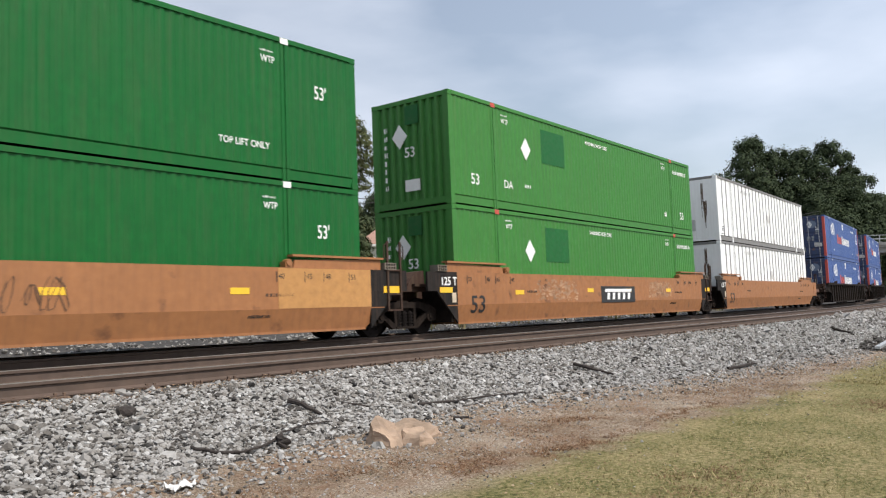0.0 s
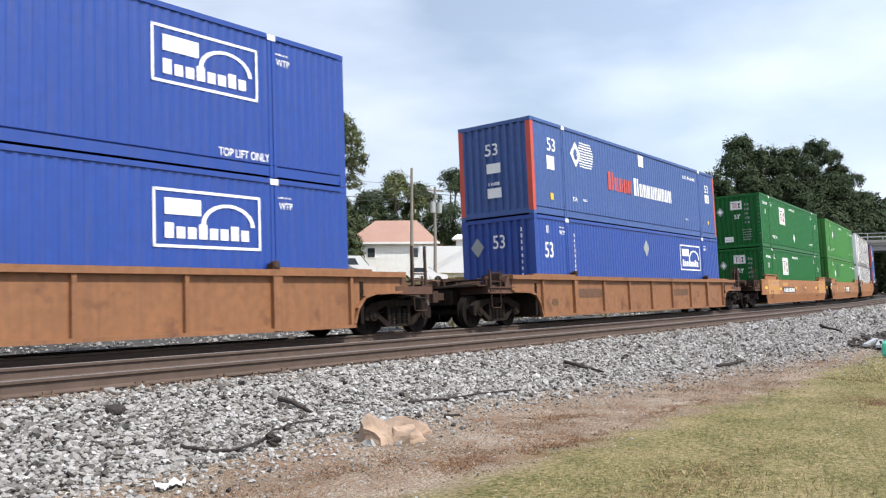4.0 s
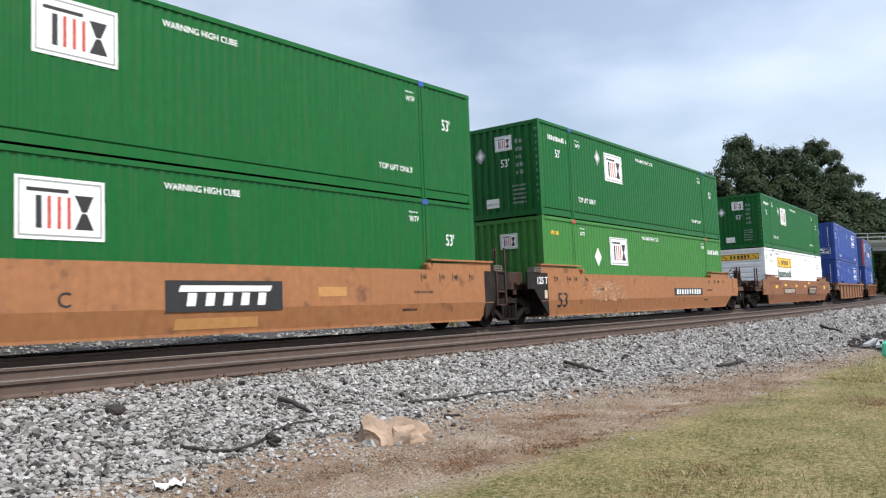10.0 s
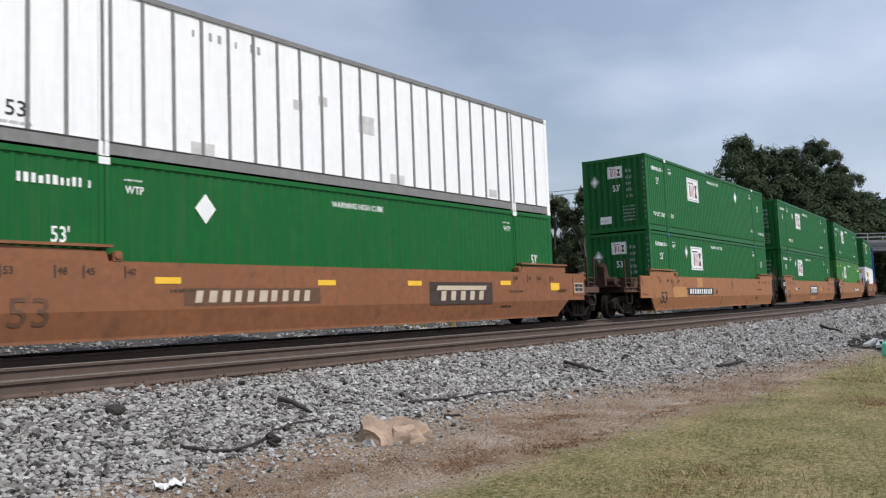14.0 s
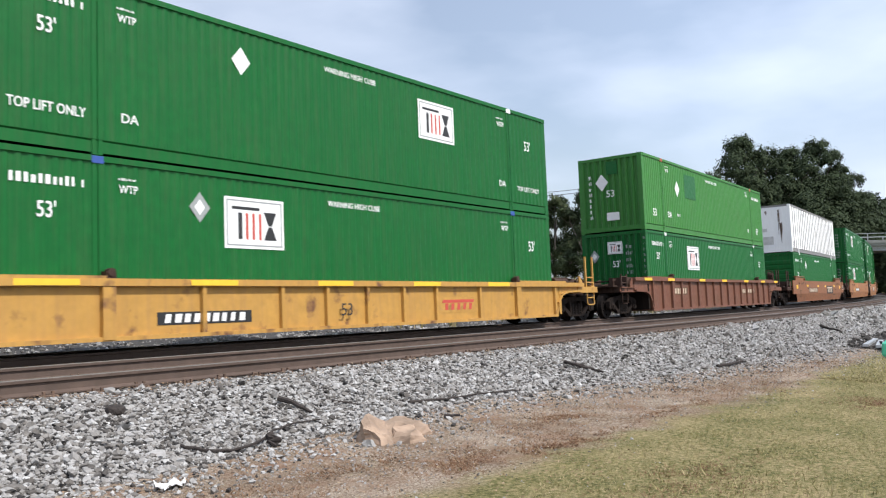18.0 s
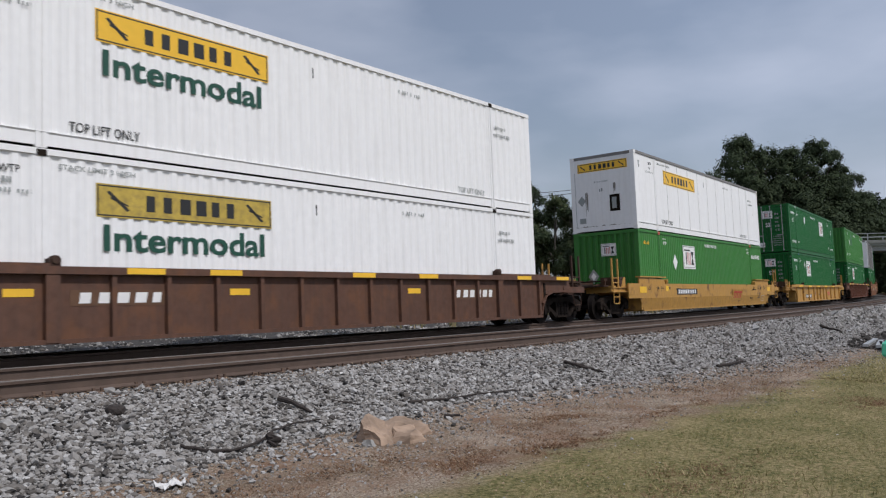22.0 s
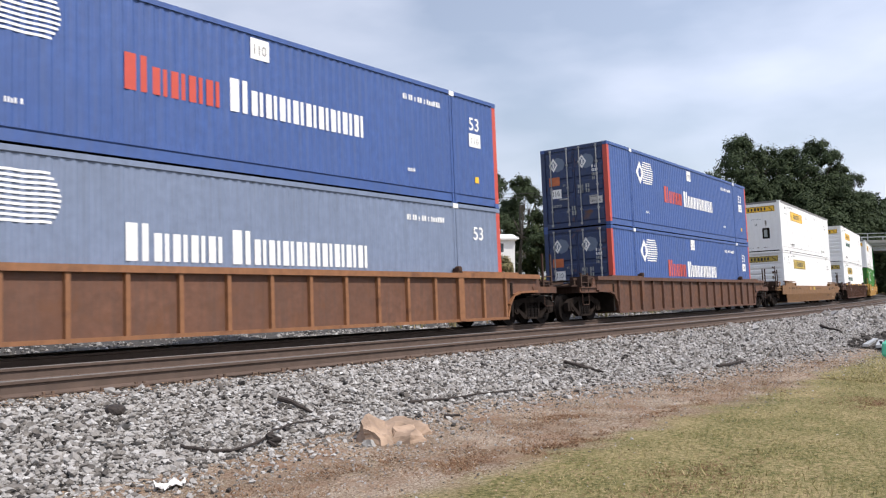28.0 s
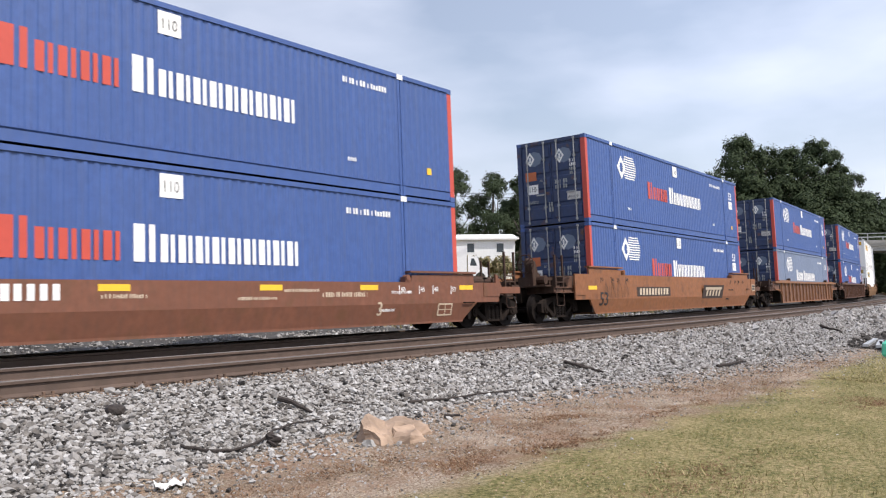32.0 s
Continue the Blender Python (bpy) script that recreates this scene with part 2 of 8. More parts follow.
def car_pose(s, base=9.9):
    """The pose, at rail height, of a wagon whose middle is at s; it leans with the banked curve."""
    a, b = on_line(s - base, 0, RAIL_Z), on_line(s + base, 0, RAIL_Z)
    e = (b - a).normalized()
    n = Vector((-e.y, e.x, 0))
    n, u = n * math.cos(CANT) - Vector((0, 0, math.sin(CANT))), n * math.sin(CANT) + Vector((0, 0, math.cos(CANT)))
    m = Matrix((e, n, u)).transposed().to_4x4()
    m.translation = (a + b) / 2
    return m


RUN = ((0, 0.0), (6, 71.46), (9, 107.12), (13, 154.4), (19, 223.75), (23, 269.59), (28, 325.99), (32, 370.78))


def run(t):
    """How far the train has gone since the start."""
    slopes = []
    for i in range(len(RUN)):
        lo, hi = RUN[max(0, i - 1)], RUN[min(len(RUN) - 1, i + 1)]
        slopes.append((hi[1] - lo[1]) / (hi[0] - lo[0]))
    for i in range(len(RUN) - 1):
        (t0, a), (t1, b) = RUN[i], RUN[i + 1]
        if t <= t1:
            h, u = t1 - t0, (t - t0) / (t1 - t0)
            return ((2 * u**3 - 3 * u**2 + 1) * a + (u**3 - 2 * u**2 + u) * h * slopes[i]
                    + (3 * u**2 - 2 * u**3) * b + (u**3 - u**2) * h * slopes[i + 1])
    return RUN[-1][1]

# ---------------------------------------------------------------- ground
def blend(x, *knots):
    """Straight lines through (x, value) knots."""
    for (x0, a), (x1, b) in zip(knots, knots[1:]):
        if x <= x1:
            return a + (b - a) * max(0.0, (x - x0) / (x1 - x0))
    return knots[-1][1]


def toe(s):
    """How far out from the line the ballast ends."""
    return blend(s, (-40, -7.2), (2, -7.4), (5, -7.1), (7.4, -6.7), (9.3, -7.0), (11.4, -7.5), (14.4, -7.85), (19.6, -8.5), (40, -8.8), (90, -9.0))


def lawn_edge(s):
    """How far out from the line the mown grass begins."""
    return blend(s, (-30, -9.7), (4, -9.45), (9, -9.45), (12.4, -9.7), (16.6, -9.5), (60, -9.7))


def ground_z(s, lat):
    t = toe(s)
    z = blend(lat, (-2000, -3.0), (-60, -0.25), (-14, 0.0), (t - 0.6, 0.0), (t, 0.05), (-5.35, 0.44), (-5.0, 0.47), (-2.7, 0.46), (-2.0, 0.37),
              (-1.4, 0.36), (1.5, 0.34), (2.1, 0.3), (3.6, 0.05), (8, 0.2), (14, 0.9), (45, 3.2), (90, 6.0), (160, 11.0), (330, 24.0), (620, 30.0))
    if lat < t or lat > 5:
        k = 0.03 if lat < 0 else 0.25
        z += k * noise.noise(Vector((s * 0.35, lat * 0.35, 0.0))) + k * 0.4 * noise.noise(Vector((s * 1.3, lat * 1.3, 4.0)))
    return z


def steps(*spans):
    out = []
    for a, b, d in spans:
        k = max(1, round((b - a) / d))
        out += [a + (b - a) * i / k for i in range(k)]
    return out + [spans[-1][1]]


def ground_material():
    """Dry grass, bare soil and leaf litter, told apart by the distance from the line."""
    m = bpy.data.materials.new("grass and soil")
    m.use_nodes = True
    n, l = m.node_tree.nodes, m.node_tree.links
    b = n["Principled BSDF"]
    b.inputs["Roughness"].default_value = 0.95
    b.inputs["Specular IOR Level"].default_value = 0.15
    co = n.new("ShaderNodeTexCoord")
    at = n.new("ShaderNodeAttribute")
    at.attribute_name = "cover"

    def noise_tex(size, detail=5.0, rough=0.5):
        t = n.new("ShaderNodeTexNoise")
        t.inputs["Scale"].default_value, t.inputs["Detail"].default_value, t.inputs["Roughness"].default_value = size, detail, rough
        l.new(co.outputs["Object"], t.inputs["Vector"])
        return t.outputs["Fac"]

    def ramp(fac, *stops):
        r = n.new("ShaderNodeValToRGB")
        while len(r.color_ramp.elements) < len(stops):
            r.color_ramp.elements.new(0.5)
        for e, (p, c) in zip(r.color_ramp.elements, stops):
            e.position, e.color = p, (*c, 1)
        l.new(fac, r.inputs["Fac"])
        return r.outputs["Color"]

    bits = n.new("ShaderNodeMath")
    bits.operation = "MULTIPLY_ADD"
    bits.inputs[1].default_value = 0.7
    both = n.new("ShaderNodeMath")
    both.operation = "MULTIPLY"
    both.inputs[1].default_value = 0.42
    l.new(noise_tex(1.1, 12.0, 0.75), both.inputs[0])
    l.new(noise_tex(38.0, 5.0, 0.7), bits.inputs[0])
    l.new(both.outputs[0], bits.inputs[2])
    soil = ramp(bits.outputs[0], (0.42, (0.07, 0.048, 0.033)), (0.51, (0.19, 0.137, 0.095)), (0.58, (0.28, 0.218, 0.16)), (0.68, (0.45, 0.385, 0.31)))
    red = n.new("ShaderNodeMapRange")
    red.inputs[1].default_value, red.inputs[2].default_value, red.inputs[4].default_value = 0.48, 0.66, 0.7
    l.new(noise_tex(1.5, 10.0, 0.7), red.inputs[0])
    tint = n.new("ShaderNodeMix")
    tint.data_type = "RGBA"
    l.new(red.outputs[0], tint.inputs[0])
    l.new(soil, tint.inputs[6])
    tint.inputs[7].default_value = (0.21, 0.115, 0.07, 1)
    soil = tint.outputs[2]
    clump, wide_clump = n.new("ShaderNodeMath"), n.new("ShaderNodeMath")
    clump.operation, wide_clump.operation = "MULTIPLY_ADD", "MULTIPLY"
    clump.inputs[1].default_value, wide_clump.inputs[1].default_value = 0.75, 0.35
    l.new(noise_tex(1.3, 6.0, 0.6), wide_clump.inputs[0])
    l.new(noise_tex(19.0, 5.0, 0.65), clump.inputs[0])
    l.new(wide_clump.outputs[0], clump.inputs[2])
    grass = ramp(clump.outputs[0], (0.4, (0.055, 0.056, 0.02)), (0.5, (0.145, 0.137, 0.052)), (0.6, (0.26, 0.215, 0.105)), (0.72, (0.38, 0.29, 0.17)))
    add = n.new("ShaderNodeMath")
    add.operation = "MULTIPLY_ADD"
    add.inputs[1].default_value = 0.9
    l.new(noise_tex(0.9, 6.0), add.inputs[0])
    l.new(at.outputs["Fac"], add.inputs[2])
    cut = n.new("ShaderNodeMapRange")
    cut.inputs[1].default_value, cut.inputs[2].default_value = 0.82, 1.08
    l.new(add.outputs[0], cut.inputs[0])
    x = n.new("ShaderNodeMix")
    x.data_type = "RGBA"
    l.new(cut.outputs[0], x.inputs[0])
    l.new(soil, x.inputs[6])
    l.new(grass, x.inputs[7])
    l.new(x.outputs[2], b.inputs["Base Color"])
    bp = n.new("ShaderNodeBump")
    bp.inputs["Strength"].default_value, bp.inputs["Distance"].default_value = 0.9, 0.03
    l.new(noise_tex(60.0, 6.0, 0.6), bp.inputs["Height"])
    l.new(bp.outputs["Normal"], b.inputs["Normal"])
    return m


SOIL = ground_material()


def ground():
    full = math.pi * RADIUS
    ss = steps((-60 - full, -200, 60), (-200, -30, 10), (-30, 60, 0.6), (60, 150, 2), (150, 400, 12), (400, -60 + full, 60))[:-1]
    ls = steps((-3000, -300, 300), (-300, -60, 30), (-60, -20, 4), (-20, -9, 0.5), (-9, -4.6, 0.18), (-4.6, -2.4, 0.6), (-2.4, 4, 0.4), (4, 50, 2.5), (50, 330, 14), (330, 620, 40))
    verts = [on_line(s, lat, ground_z(s, lat)) for s in ss for lat in ls]
    w, h = len(ls), len(ss)
    faces, mats = [], []
    for i in range(h):
        for j in range(w - 1):
            a, b = i * w + j, ((i + 1) % h) * w + j
            faces.append((a, a + 1, b + 1, b))
            mid = (ls[j] + ls[j + 1]) / 2
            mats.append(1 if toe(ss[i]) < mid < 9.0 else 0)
    me = bpy.data.meshes.new("ground")
    me.from_pydata(verts, [], faces)
    cover = me.attributes.new("cover", "FLOAT", "POINT")
    values = []
    for s in ss:
        edge = lawn_edge(s)
        for lat in ls:
            values.append(max(0.0, min(1.0, 0.47 + (edge - lat) * 0.55)) if lat < 0 else (0.9 if lat > 30 else 0.3))
    cover.data.foreach_set("value", values)
    me.materials.append(SOIL)
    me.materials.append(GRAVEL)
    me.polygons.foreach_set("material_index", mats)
    me.polygons.foreach_set("use_smooth", [True] * len(faces))
    me.update()
    return tagged(new("ground", me), "dry grass and bare soil beside a ballasted railway bed", "ground", kind="structure")


ground()

# the rails: a swept section with a narrow web, and a worn head strip
def rail(lat, z, lean, name):
    foot = ((-0.07, -0.18), (0.07, -0.18), (0.07, -0.165), (0.012, -0.14), (0.01, -0.05), (0.036, -0.038), (0.036, -0.006), (0.028, 0.0),
            (-0.028, 0.0), (-0.036, -0.006), (-0.036, -0.038), (-0.01, -0.05), (-0.012, -0.14), (-0.07, -0.165))
    ss = steps((-430, -20, 12), (-20, 140, 1.5), (140, 560, 8))
    verts, faces, mats = [], [], []
    k = len(foot)
    for s in ss:
        for dl, dz in foot:
            verts.append(on_line(s, lat - dl, z + dz - (lat if lean else 0) * math.sin(CANT) * lean))
    for i in range(len(ss) - 1):
        for j in range(k):
            a, b = i * k + j, i * k + (j + 1) % k
            faces.append((a, b, b + k, a + k))
            mats.append(1 if j in (6, 7, 8) else 0)
    me = bpy.data.meshes.new(name)
    me.from_pydata(verts, [], faces)
    me.materials.append(RAIL_SIDE)
    me.materials.append(RAIL_TOP)
    me.polygons.foreach_set("material_index", mats)
    me.update()
    ob = tagged(new(name, me), "rusty steel rail with a worn shiny head", "rail", "rails", "structure")
    return ob


for track_lat, track_z, lean in ((0.0, RAIL_Z, 1.0), (NEAR_LAT, NEAR_Z, 0.0)):
    for side in (-0.755, 0.755):
        rail(track_lat + side, track_z, lean, "rail")


def ties():
    def shape(bm):
        box(bm, -0.115, 0.115, -1.3, 1.3, -0.17, 0.0)
        for y in (-0.755, 0.755):
            box(bm, -0.09, 0.09, y - 0.17, y + 0.17, 0.0, 0.015)
            for dx, dy in ((-0.05, -0.1), (0.05, -0.1), (-0.05, 0.1), (0.05, 0.1)):
                box(bm, dx - 0.014, dx + 0.014, y + dy - 0.014, y + dy + 0.014, 0.015, 0.055)
    rng = random.Random(4)
    for lat, z, s0, s1 in ((NEAR_LAT, NEAR_Z - 0.195, -6, 76), (0.0, RAIL_Z - 0.195, 0, 60)):
        s = s0
        while s < s1:
            a = (s + 60) / RADIUS
            m = Matrix.Translation(on_line(s, lat + rng.uniform(-0.07, 0.07), z + rng.uniform(-0.012, 0.004))) @ pose(
                0, 0, 0, -math.degrees(CANT) if lat == 0 else 0, 0, math.degrees(a) + rng.uniform(-1.5, 1.5))
            tie = piece("railway_tie", "railway_tie", shape, TIE, None, m)
            tagged(tie, "weathered dark wooden tie with rusty spikes", "railway tie", "railway ties", "structure")
            s += rng.uniform(0.5, 0.56)


ties()


def scatter_stones(name, count, s0, s1, lat_of, size, seed, mat, label, category, lift=0.3, plain=False):
    """Many broken stones in one mesh: squashed, jittered octahedra and cubes."""
    rng = np.random.RandomState(seed)
    base = np.array([(1, 0, 0), (-1, 0, 0), (0, 1, 0), (0, -1, 0), (0, 0, 1), (0, 0, -1), (.65, .65, .55), (-.65, .65, .5), (.6, -.65, .55), (-.65, -.6, .5)])
    if plain:                     # far off: eight faces are enough
        base = base[:6] * 1.1
    hull = bmesh.new()
    for v in base:
        hull.verts.new(v)
    bmesh.ops.convex_hull(hull, input=hull.verts)
    hull.verts.ensure_lookup_table()
    hull.verts.index_update()
    tris = np.array([[v.index for v in f.verts] for f in hull.faces])
    base = np.array([v.co[:] for v in hull.verts])
    hull.free()
    verts = np.zeros((count, len(base), 3))
    for i in range(count):
        s = rng.uniform(s0, s1)
        lat = lat_of(rng, s)
        r = size * rng.lognormal(0, 0.33)
        p = base * (1 + rng.uniform(-0.42, 0.42, base.shape)) * r * rng.uniform(0.65, 1.25, 3) * np.array((1.05, 1.0, 0.85))
        a, b = rng.uniform(0, 6.28), rng.uniform(-0.6, 0.6)
        ca, sa, cb, sb = math.cos(a), math.sin(a), math.cos(b), math.sin(b)
        p = p @ np.array(((ca, sa, 0), (-sa, ca, 0), (0, 0, 1))) @ np.array(((1, 0, 0), (0, cb, sb), (0, -sb, cb)))
        verts[i] = p + np.array(on_line(s, lat, ground_z(s, lat) + r * lift * (rng.uniform(-0.6, 2.2) if lift > 0.25 else 1.0)))
    k = len(base)
    faces = (tris[None] + (np.arange(count) * k)[:, None, None]).reshape(-1, 3)
    me = bpy.data.meshes.new(name)
    me.from_pydata(verts.reshape(-1, 3), [], faces)
    me.materials.append(mat)
    me.update()
    return tagged(new(name, me), label, category, kind="stuff")


def on_bed(lo, hi):
    return lambda rng, s: rng.uniform(toe(s) + lo, hi)


scatter_stones("ballast", 44000, 0.3, 14, on_bed(-0.05, -5.02), 0.021, 1, STONE, "grey crushed granite ballast beside the rails", "ballast")
scatter_stones("ballast", 27000, 14, 34, on_bed(0.0, -5.02), 0.027, 2, STONE, "grey crushed granite ballast beside the rails", "ballast", plain=True)
scatter_stones("ballast", 3500, -14, 0.3, on_bed(0.0, -5.02), 0.04, 4, STONE, "grey crushed granite ballast beside the rails", "ballast", plain=True)
scatter_stones("ballast", 9000, 34, 85, on_bed(0.0, -5.02), 0.075, 3, STONE, "grey crushed granite ballast beside the rails", "ballast", plain=True)
scatter_stones("ballast", 11000, 4, 50, lambda rng, s: rng.uniform(1.9, 8.5), 0.036, 5, STONE, "grey crushed ballast beyond the train", "ballast", plain=True)
scatter_stones("loose_stones", 3600, 0.3, 24, lambda rng, s: toe(s) - abs(rng.normal(0, 0.4)), 0.02, 6, STONE, "loose ballast stones strewn on bare soil", "stones", 0.2)
scatter_stones("loose_stones", 12000, 0.5, 22, lambda rng, s: toe(s) - abs(rng.normal(0, 1.1)), 0.0085, 7, STONE, "fine gravel bits strewn on bare soil", "stones", 0.2, True)

# ---------------------------------------------------------------- containers
LENGTH, WIDTH, HIGH = 16.15, 2.59, 2.896
POST = 1.98   # from each end to the lifting posts


def corrugated(bm, u0, u1, z0, z1, plane, out, pitch, depth, along):
    """A folded sheet between u0 and u1; out is -1 or 1, the way it faces; along: 'x' for a side, 'y' for an end."""
    count = max(1, round((u1 - u0) / pitch))
    p = (u1 - u0) / count
    line = [(u0, 0)]
    for i in range(count):
        a = u0 + i * p
        line += [(a + p * 0.14, 0), (a + p * 0.32, depth), (a + p * 0.68, depth), (a + p * 0.86, 0)]
    line.append((u1, 0))
    rows = []
    for u, d in line:
        w = plane - out * d
        rows.append([bm.verts.new((u, w, z) if along == "x" else (w, u, z)) for z in (z0, z1)])
    flip = (out < 0) == (along == "x")
    for a, b in zip(rows, rows[1:]):
        f = (a[0], b[0], b[1], a[1])
        bm.faces.new(f if flip else f[::-1])


def shell(thing, mat, style, end_style, frame_mat=None):
    """The parts of a 53-foot container on its empty. style: corrugated, smooth or ribbed sides."""
    half, wide = LENGTH / 2, WIDTH / 2
    frame_mat = frame_mat or mat
    rail_mat = RIB_GREY if style != "corrugated" else mat
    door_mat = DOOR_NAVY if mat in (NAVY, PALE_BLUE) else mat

    def side(out):
        def f(bm):
            spans = ((-half + 0.16, -half + POST - 0.09), (-half + POST + 0.09, half - POST - 0.09), (half - POST + 0.09, half - 0.16))
            for a, b in spans:
                if style == "corrugated":
                    corrugated(bm, a, b, 0.24, HIGH - 0.1, out * (wide - 0.012), out, 0.28 if mat is WHITE else 0.2, 0.028 if mat is WHITE else 0.016, "x")
                else:
                    y = out * (wide - 0.02)
                    box(bm, a, b, min(y, y - out * 0.03), max(y, y - out * 0.03), 0.24, HIGH - 0.1)
        return f
    for out in (-1, 1):
        piece("side_panel", ("side_panel", style, out, mat is WHITE), side(out), mat, thing)
    if style != "corrugated":
        for out in (-1, 1):
            def ribs(bm, out=out):
                inner = half - POST - 0.13
                if style == "ribbed":
                    at = [-inner + 2 * inner * k / 20 for k in range(21)] + [sgn * (half - 0.16 - 0.6 * k) for k in range(1, 4) for sgn in (-1, 1)]
                else:
                    at = [-half + POST + 1.22 * k for k in range(1, 10)]
                for u in at:
                    y0, y1 = sorted((out * (wide - 0.021), out * (wide - (0.0 if style == "ribbed" else 0.014))))
                    w = 0.032 if style == "ribbed" else 0.012
                    box(bm, u - w, u + w, y0, y1, 0.24, HIGH - 0.1)
            piece("side_rib", ("side_rib", style, out), ribs, RIB_GREY if style == "ribbed" else SCUFF, thing)

    def top_rail(bm):
        box(bm, -half + 0.16, half - 0.16, -0.04, 0.02, HIGH - 0.1, HIGH - 0.004)

    def low_rail(bm):
        prism(bm, ((-0.036, 0.25), (0.02, 0.25), (0.02, 0.035), (-0.012, 0.035), (-0.012, 0.225)), -half + 0.16, half - 0.16, "x")
    for y, turn in ((-wide + 0.03, 0), (wide - 0.03, 180)):
        piece("top_rail", "top_rail", top_rail, rail_mat, thing, pose(0, y, 0, 0, 0, turn))
        piece("bottom_rail", "bottom_rail", low_rail, RIB_GREY if style == "ribbed" else mat, thing, pose(0, y, 0, 0, 0, turn))

    def roof(bm):
        box(bm, -half + 0.05, half - 0.05, -wide + 0.05, wide - 0.05, HIGH - 0.05, HIGH - 0.015)

    def floor(bm):
        box(bm, -half + 0.05, half - 0.05, -wide + 0.09, wide - 0.09, 0.06, 0.2)
    piece("roof", "roof", roof, mat, thing)
    piece("underframe", "underframe", floor, GRIME, thing)

    def post(bm):
        box(bm, -0.075, 0.085, -0.075, 0.085, 0.12, HIGH - 0.12)

    def casting(bm):
        box(bm, -0.09, 0.09, -0.082, 0.082, 0.0, 0.12)
    for x in (-half, half):
        for y in (-wide, wide):
            px, py = x - math.copysign(0.085, x), y - math.copysign(0.085, y)
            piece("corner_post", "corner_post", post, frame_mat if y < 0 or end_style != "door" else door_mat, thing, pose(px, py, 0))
            for z in (0.0, HIGH - 0.12):
                piece("corner_casting", "corner_casting", casting, mat, thing, pose(x - math.copysign(0.09, x), y - math.copysign(0.082, y), z))

    def lift_post(bm):
        box(bm, -0.09, -0.015, -0.03, 0.03, 0.0, HIGH - 0.01)
        box(bm, 0.015, 0.09, -0.03, 0.03, 0.0, HIGH - 0.01)
        box(bm, -0.015, 0.015, -0.01, 0.01, 0.0, HIGH - 0.01)
    for x in (-half + POST, half - POST):
        for y in (-wide + 0.03, wide - 0.03):
            piece("lifting_post", "lifting_post", lift_post, mat, thing, pose(x, y, 0))

    def end_sill(bm):
        box(bm, -0.03, 0.03, -wide + 0.16, wide - 0.16, 0.04, 0.2)

    def end_header(bm):
        box(bm, -0.03, 0.03, -wide + 0.16, wide - 0.16, HIGH - 0.12, HIGH - 0.006)
    for x in (-half + 0.04, half - 0.04):
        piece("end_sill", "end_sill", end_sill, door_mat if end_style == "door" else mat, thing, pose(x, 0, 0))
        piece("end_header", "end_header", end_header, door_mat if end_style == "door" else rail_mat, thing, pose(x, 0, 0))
    # the rear end, which the camera sees, and the plain far end
    if end_style == "corrugated":
        piece("end_panel", "end_panel_rear", lambda bm: corrugated(bm, -wide + 0.16, wide - 0.16, 0.14, HIGH - 0.12, -half + 0.015, -1, 0.25, 0.075, "y"), mat, thing)
    elif end_style == "louvre":
        def louvre(bm):
            box(bm, -half + 0.07, -half + 0.09, -wide + 0.16, wide - 0.16, 0.14, HIGH - 0.12)
        backing = piece("end_panel", "end_panel_louvre", louvre, mat, thing)
        for k in range(8):
            piece("slat", "end_slat", lambda bm: prism(bm, ((-half + 0.02, 0.03), (-half + 0.075, 0.1), (-half + 0.075, 0.27), (-half + 0.02, 0.2)), -wide + 0.16, wide - 0.16), mat, backing, pose(0, 0, 0.16 + 0.29 * k))
    elif end_style == "flat":
        piece("end_panel", "end_panel_flat", lambda bm: box(bm, -half + 0.02, -half + 0.06, -wide + 0.16, wide - 0.16, 0.14, HIGH - 0.12), mat, thing)
    else:
        for y0, y1 in ((-wide + 0.17, -0.01), (0.01, wide - 0.17)):
            def leaf(bm, y0=y0, y1=y1):
                box(bm, -half + 0.05, -half + 0.09, y0, y1, 0.14, HIGH - 0.12)
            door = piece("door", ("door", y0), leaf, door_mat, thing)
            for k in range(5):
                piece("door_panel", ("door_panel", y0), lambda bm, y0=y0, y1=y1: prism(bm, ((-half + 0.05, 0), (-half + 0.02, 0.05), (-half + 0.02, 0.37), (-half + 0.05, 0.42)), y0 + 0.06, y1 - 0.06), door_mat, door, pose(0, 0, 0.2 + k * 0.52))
            for k in (0.22, 0.8):
                y = y0 + (y1 - y0) * k

                def bar(bm, y=y):
                    rod(bm, (-half - 0.005, y, 0.08), (-half - 0.005, y, HIGH - 0.06), 0.02, 6)
                    for z in (0.1, 0.6, 1.4, 2.2, HIGH - 0.12):
                        box(bm, -half - 0.03, -half + 0.045, y - 0.035, y + 0.035, z, z + 0.07)
                    box(bm, -half - 0.03, -half - 0.015, y - 0.02, y + 0.33 * (1 if k < 0.5 else -1) if k < 0.5 else y + 0.02, 1.02, 1.07)
                piece("lock_rod", ("lock_rod", y0, k), bar, ROD, door, label="galvanised lock rod")
    piece("end_panel", "end_panel_front", lambda bm: corrugated(bm, -wide + 0.16, wide - 0.16, 0.14, HIGH - 0.12, half - 0.02, 1, 0.25, 0.045, "y"), mat, thing)


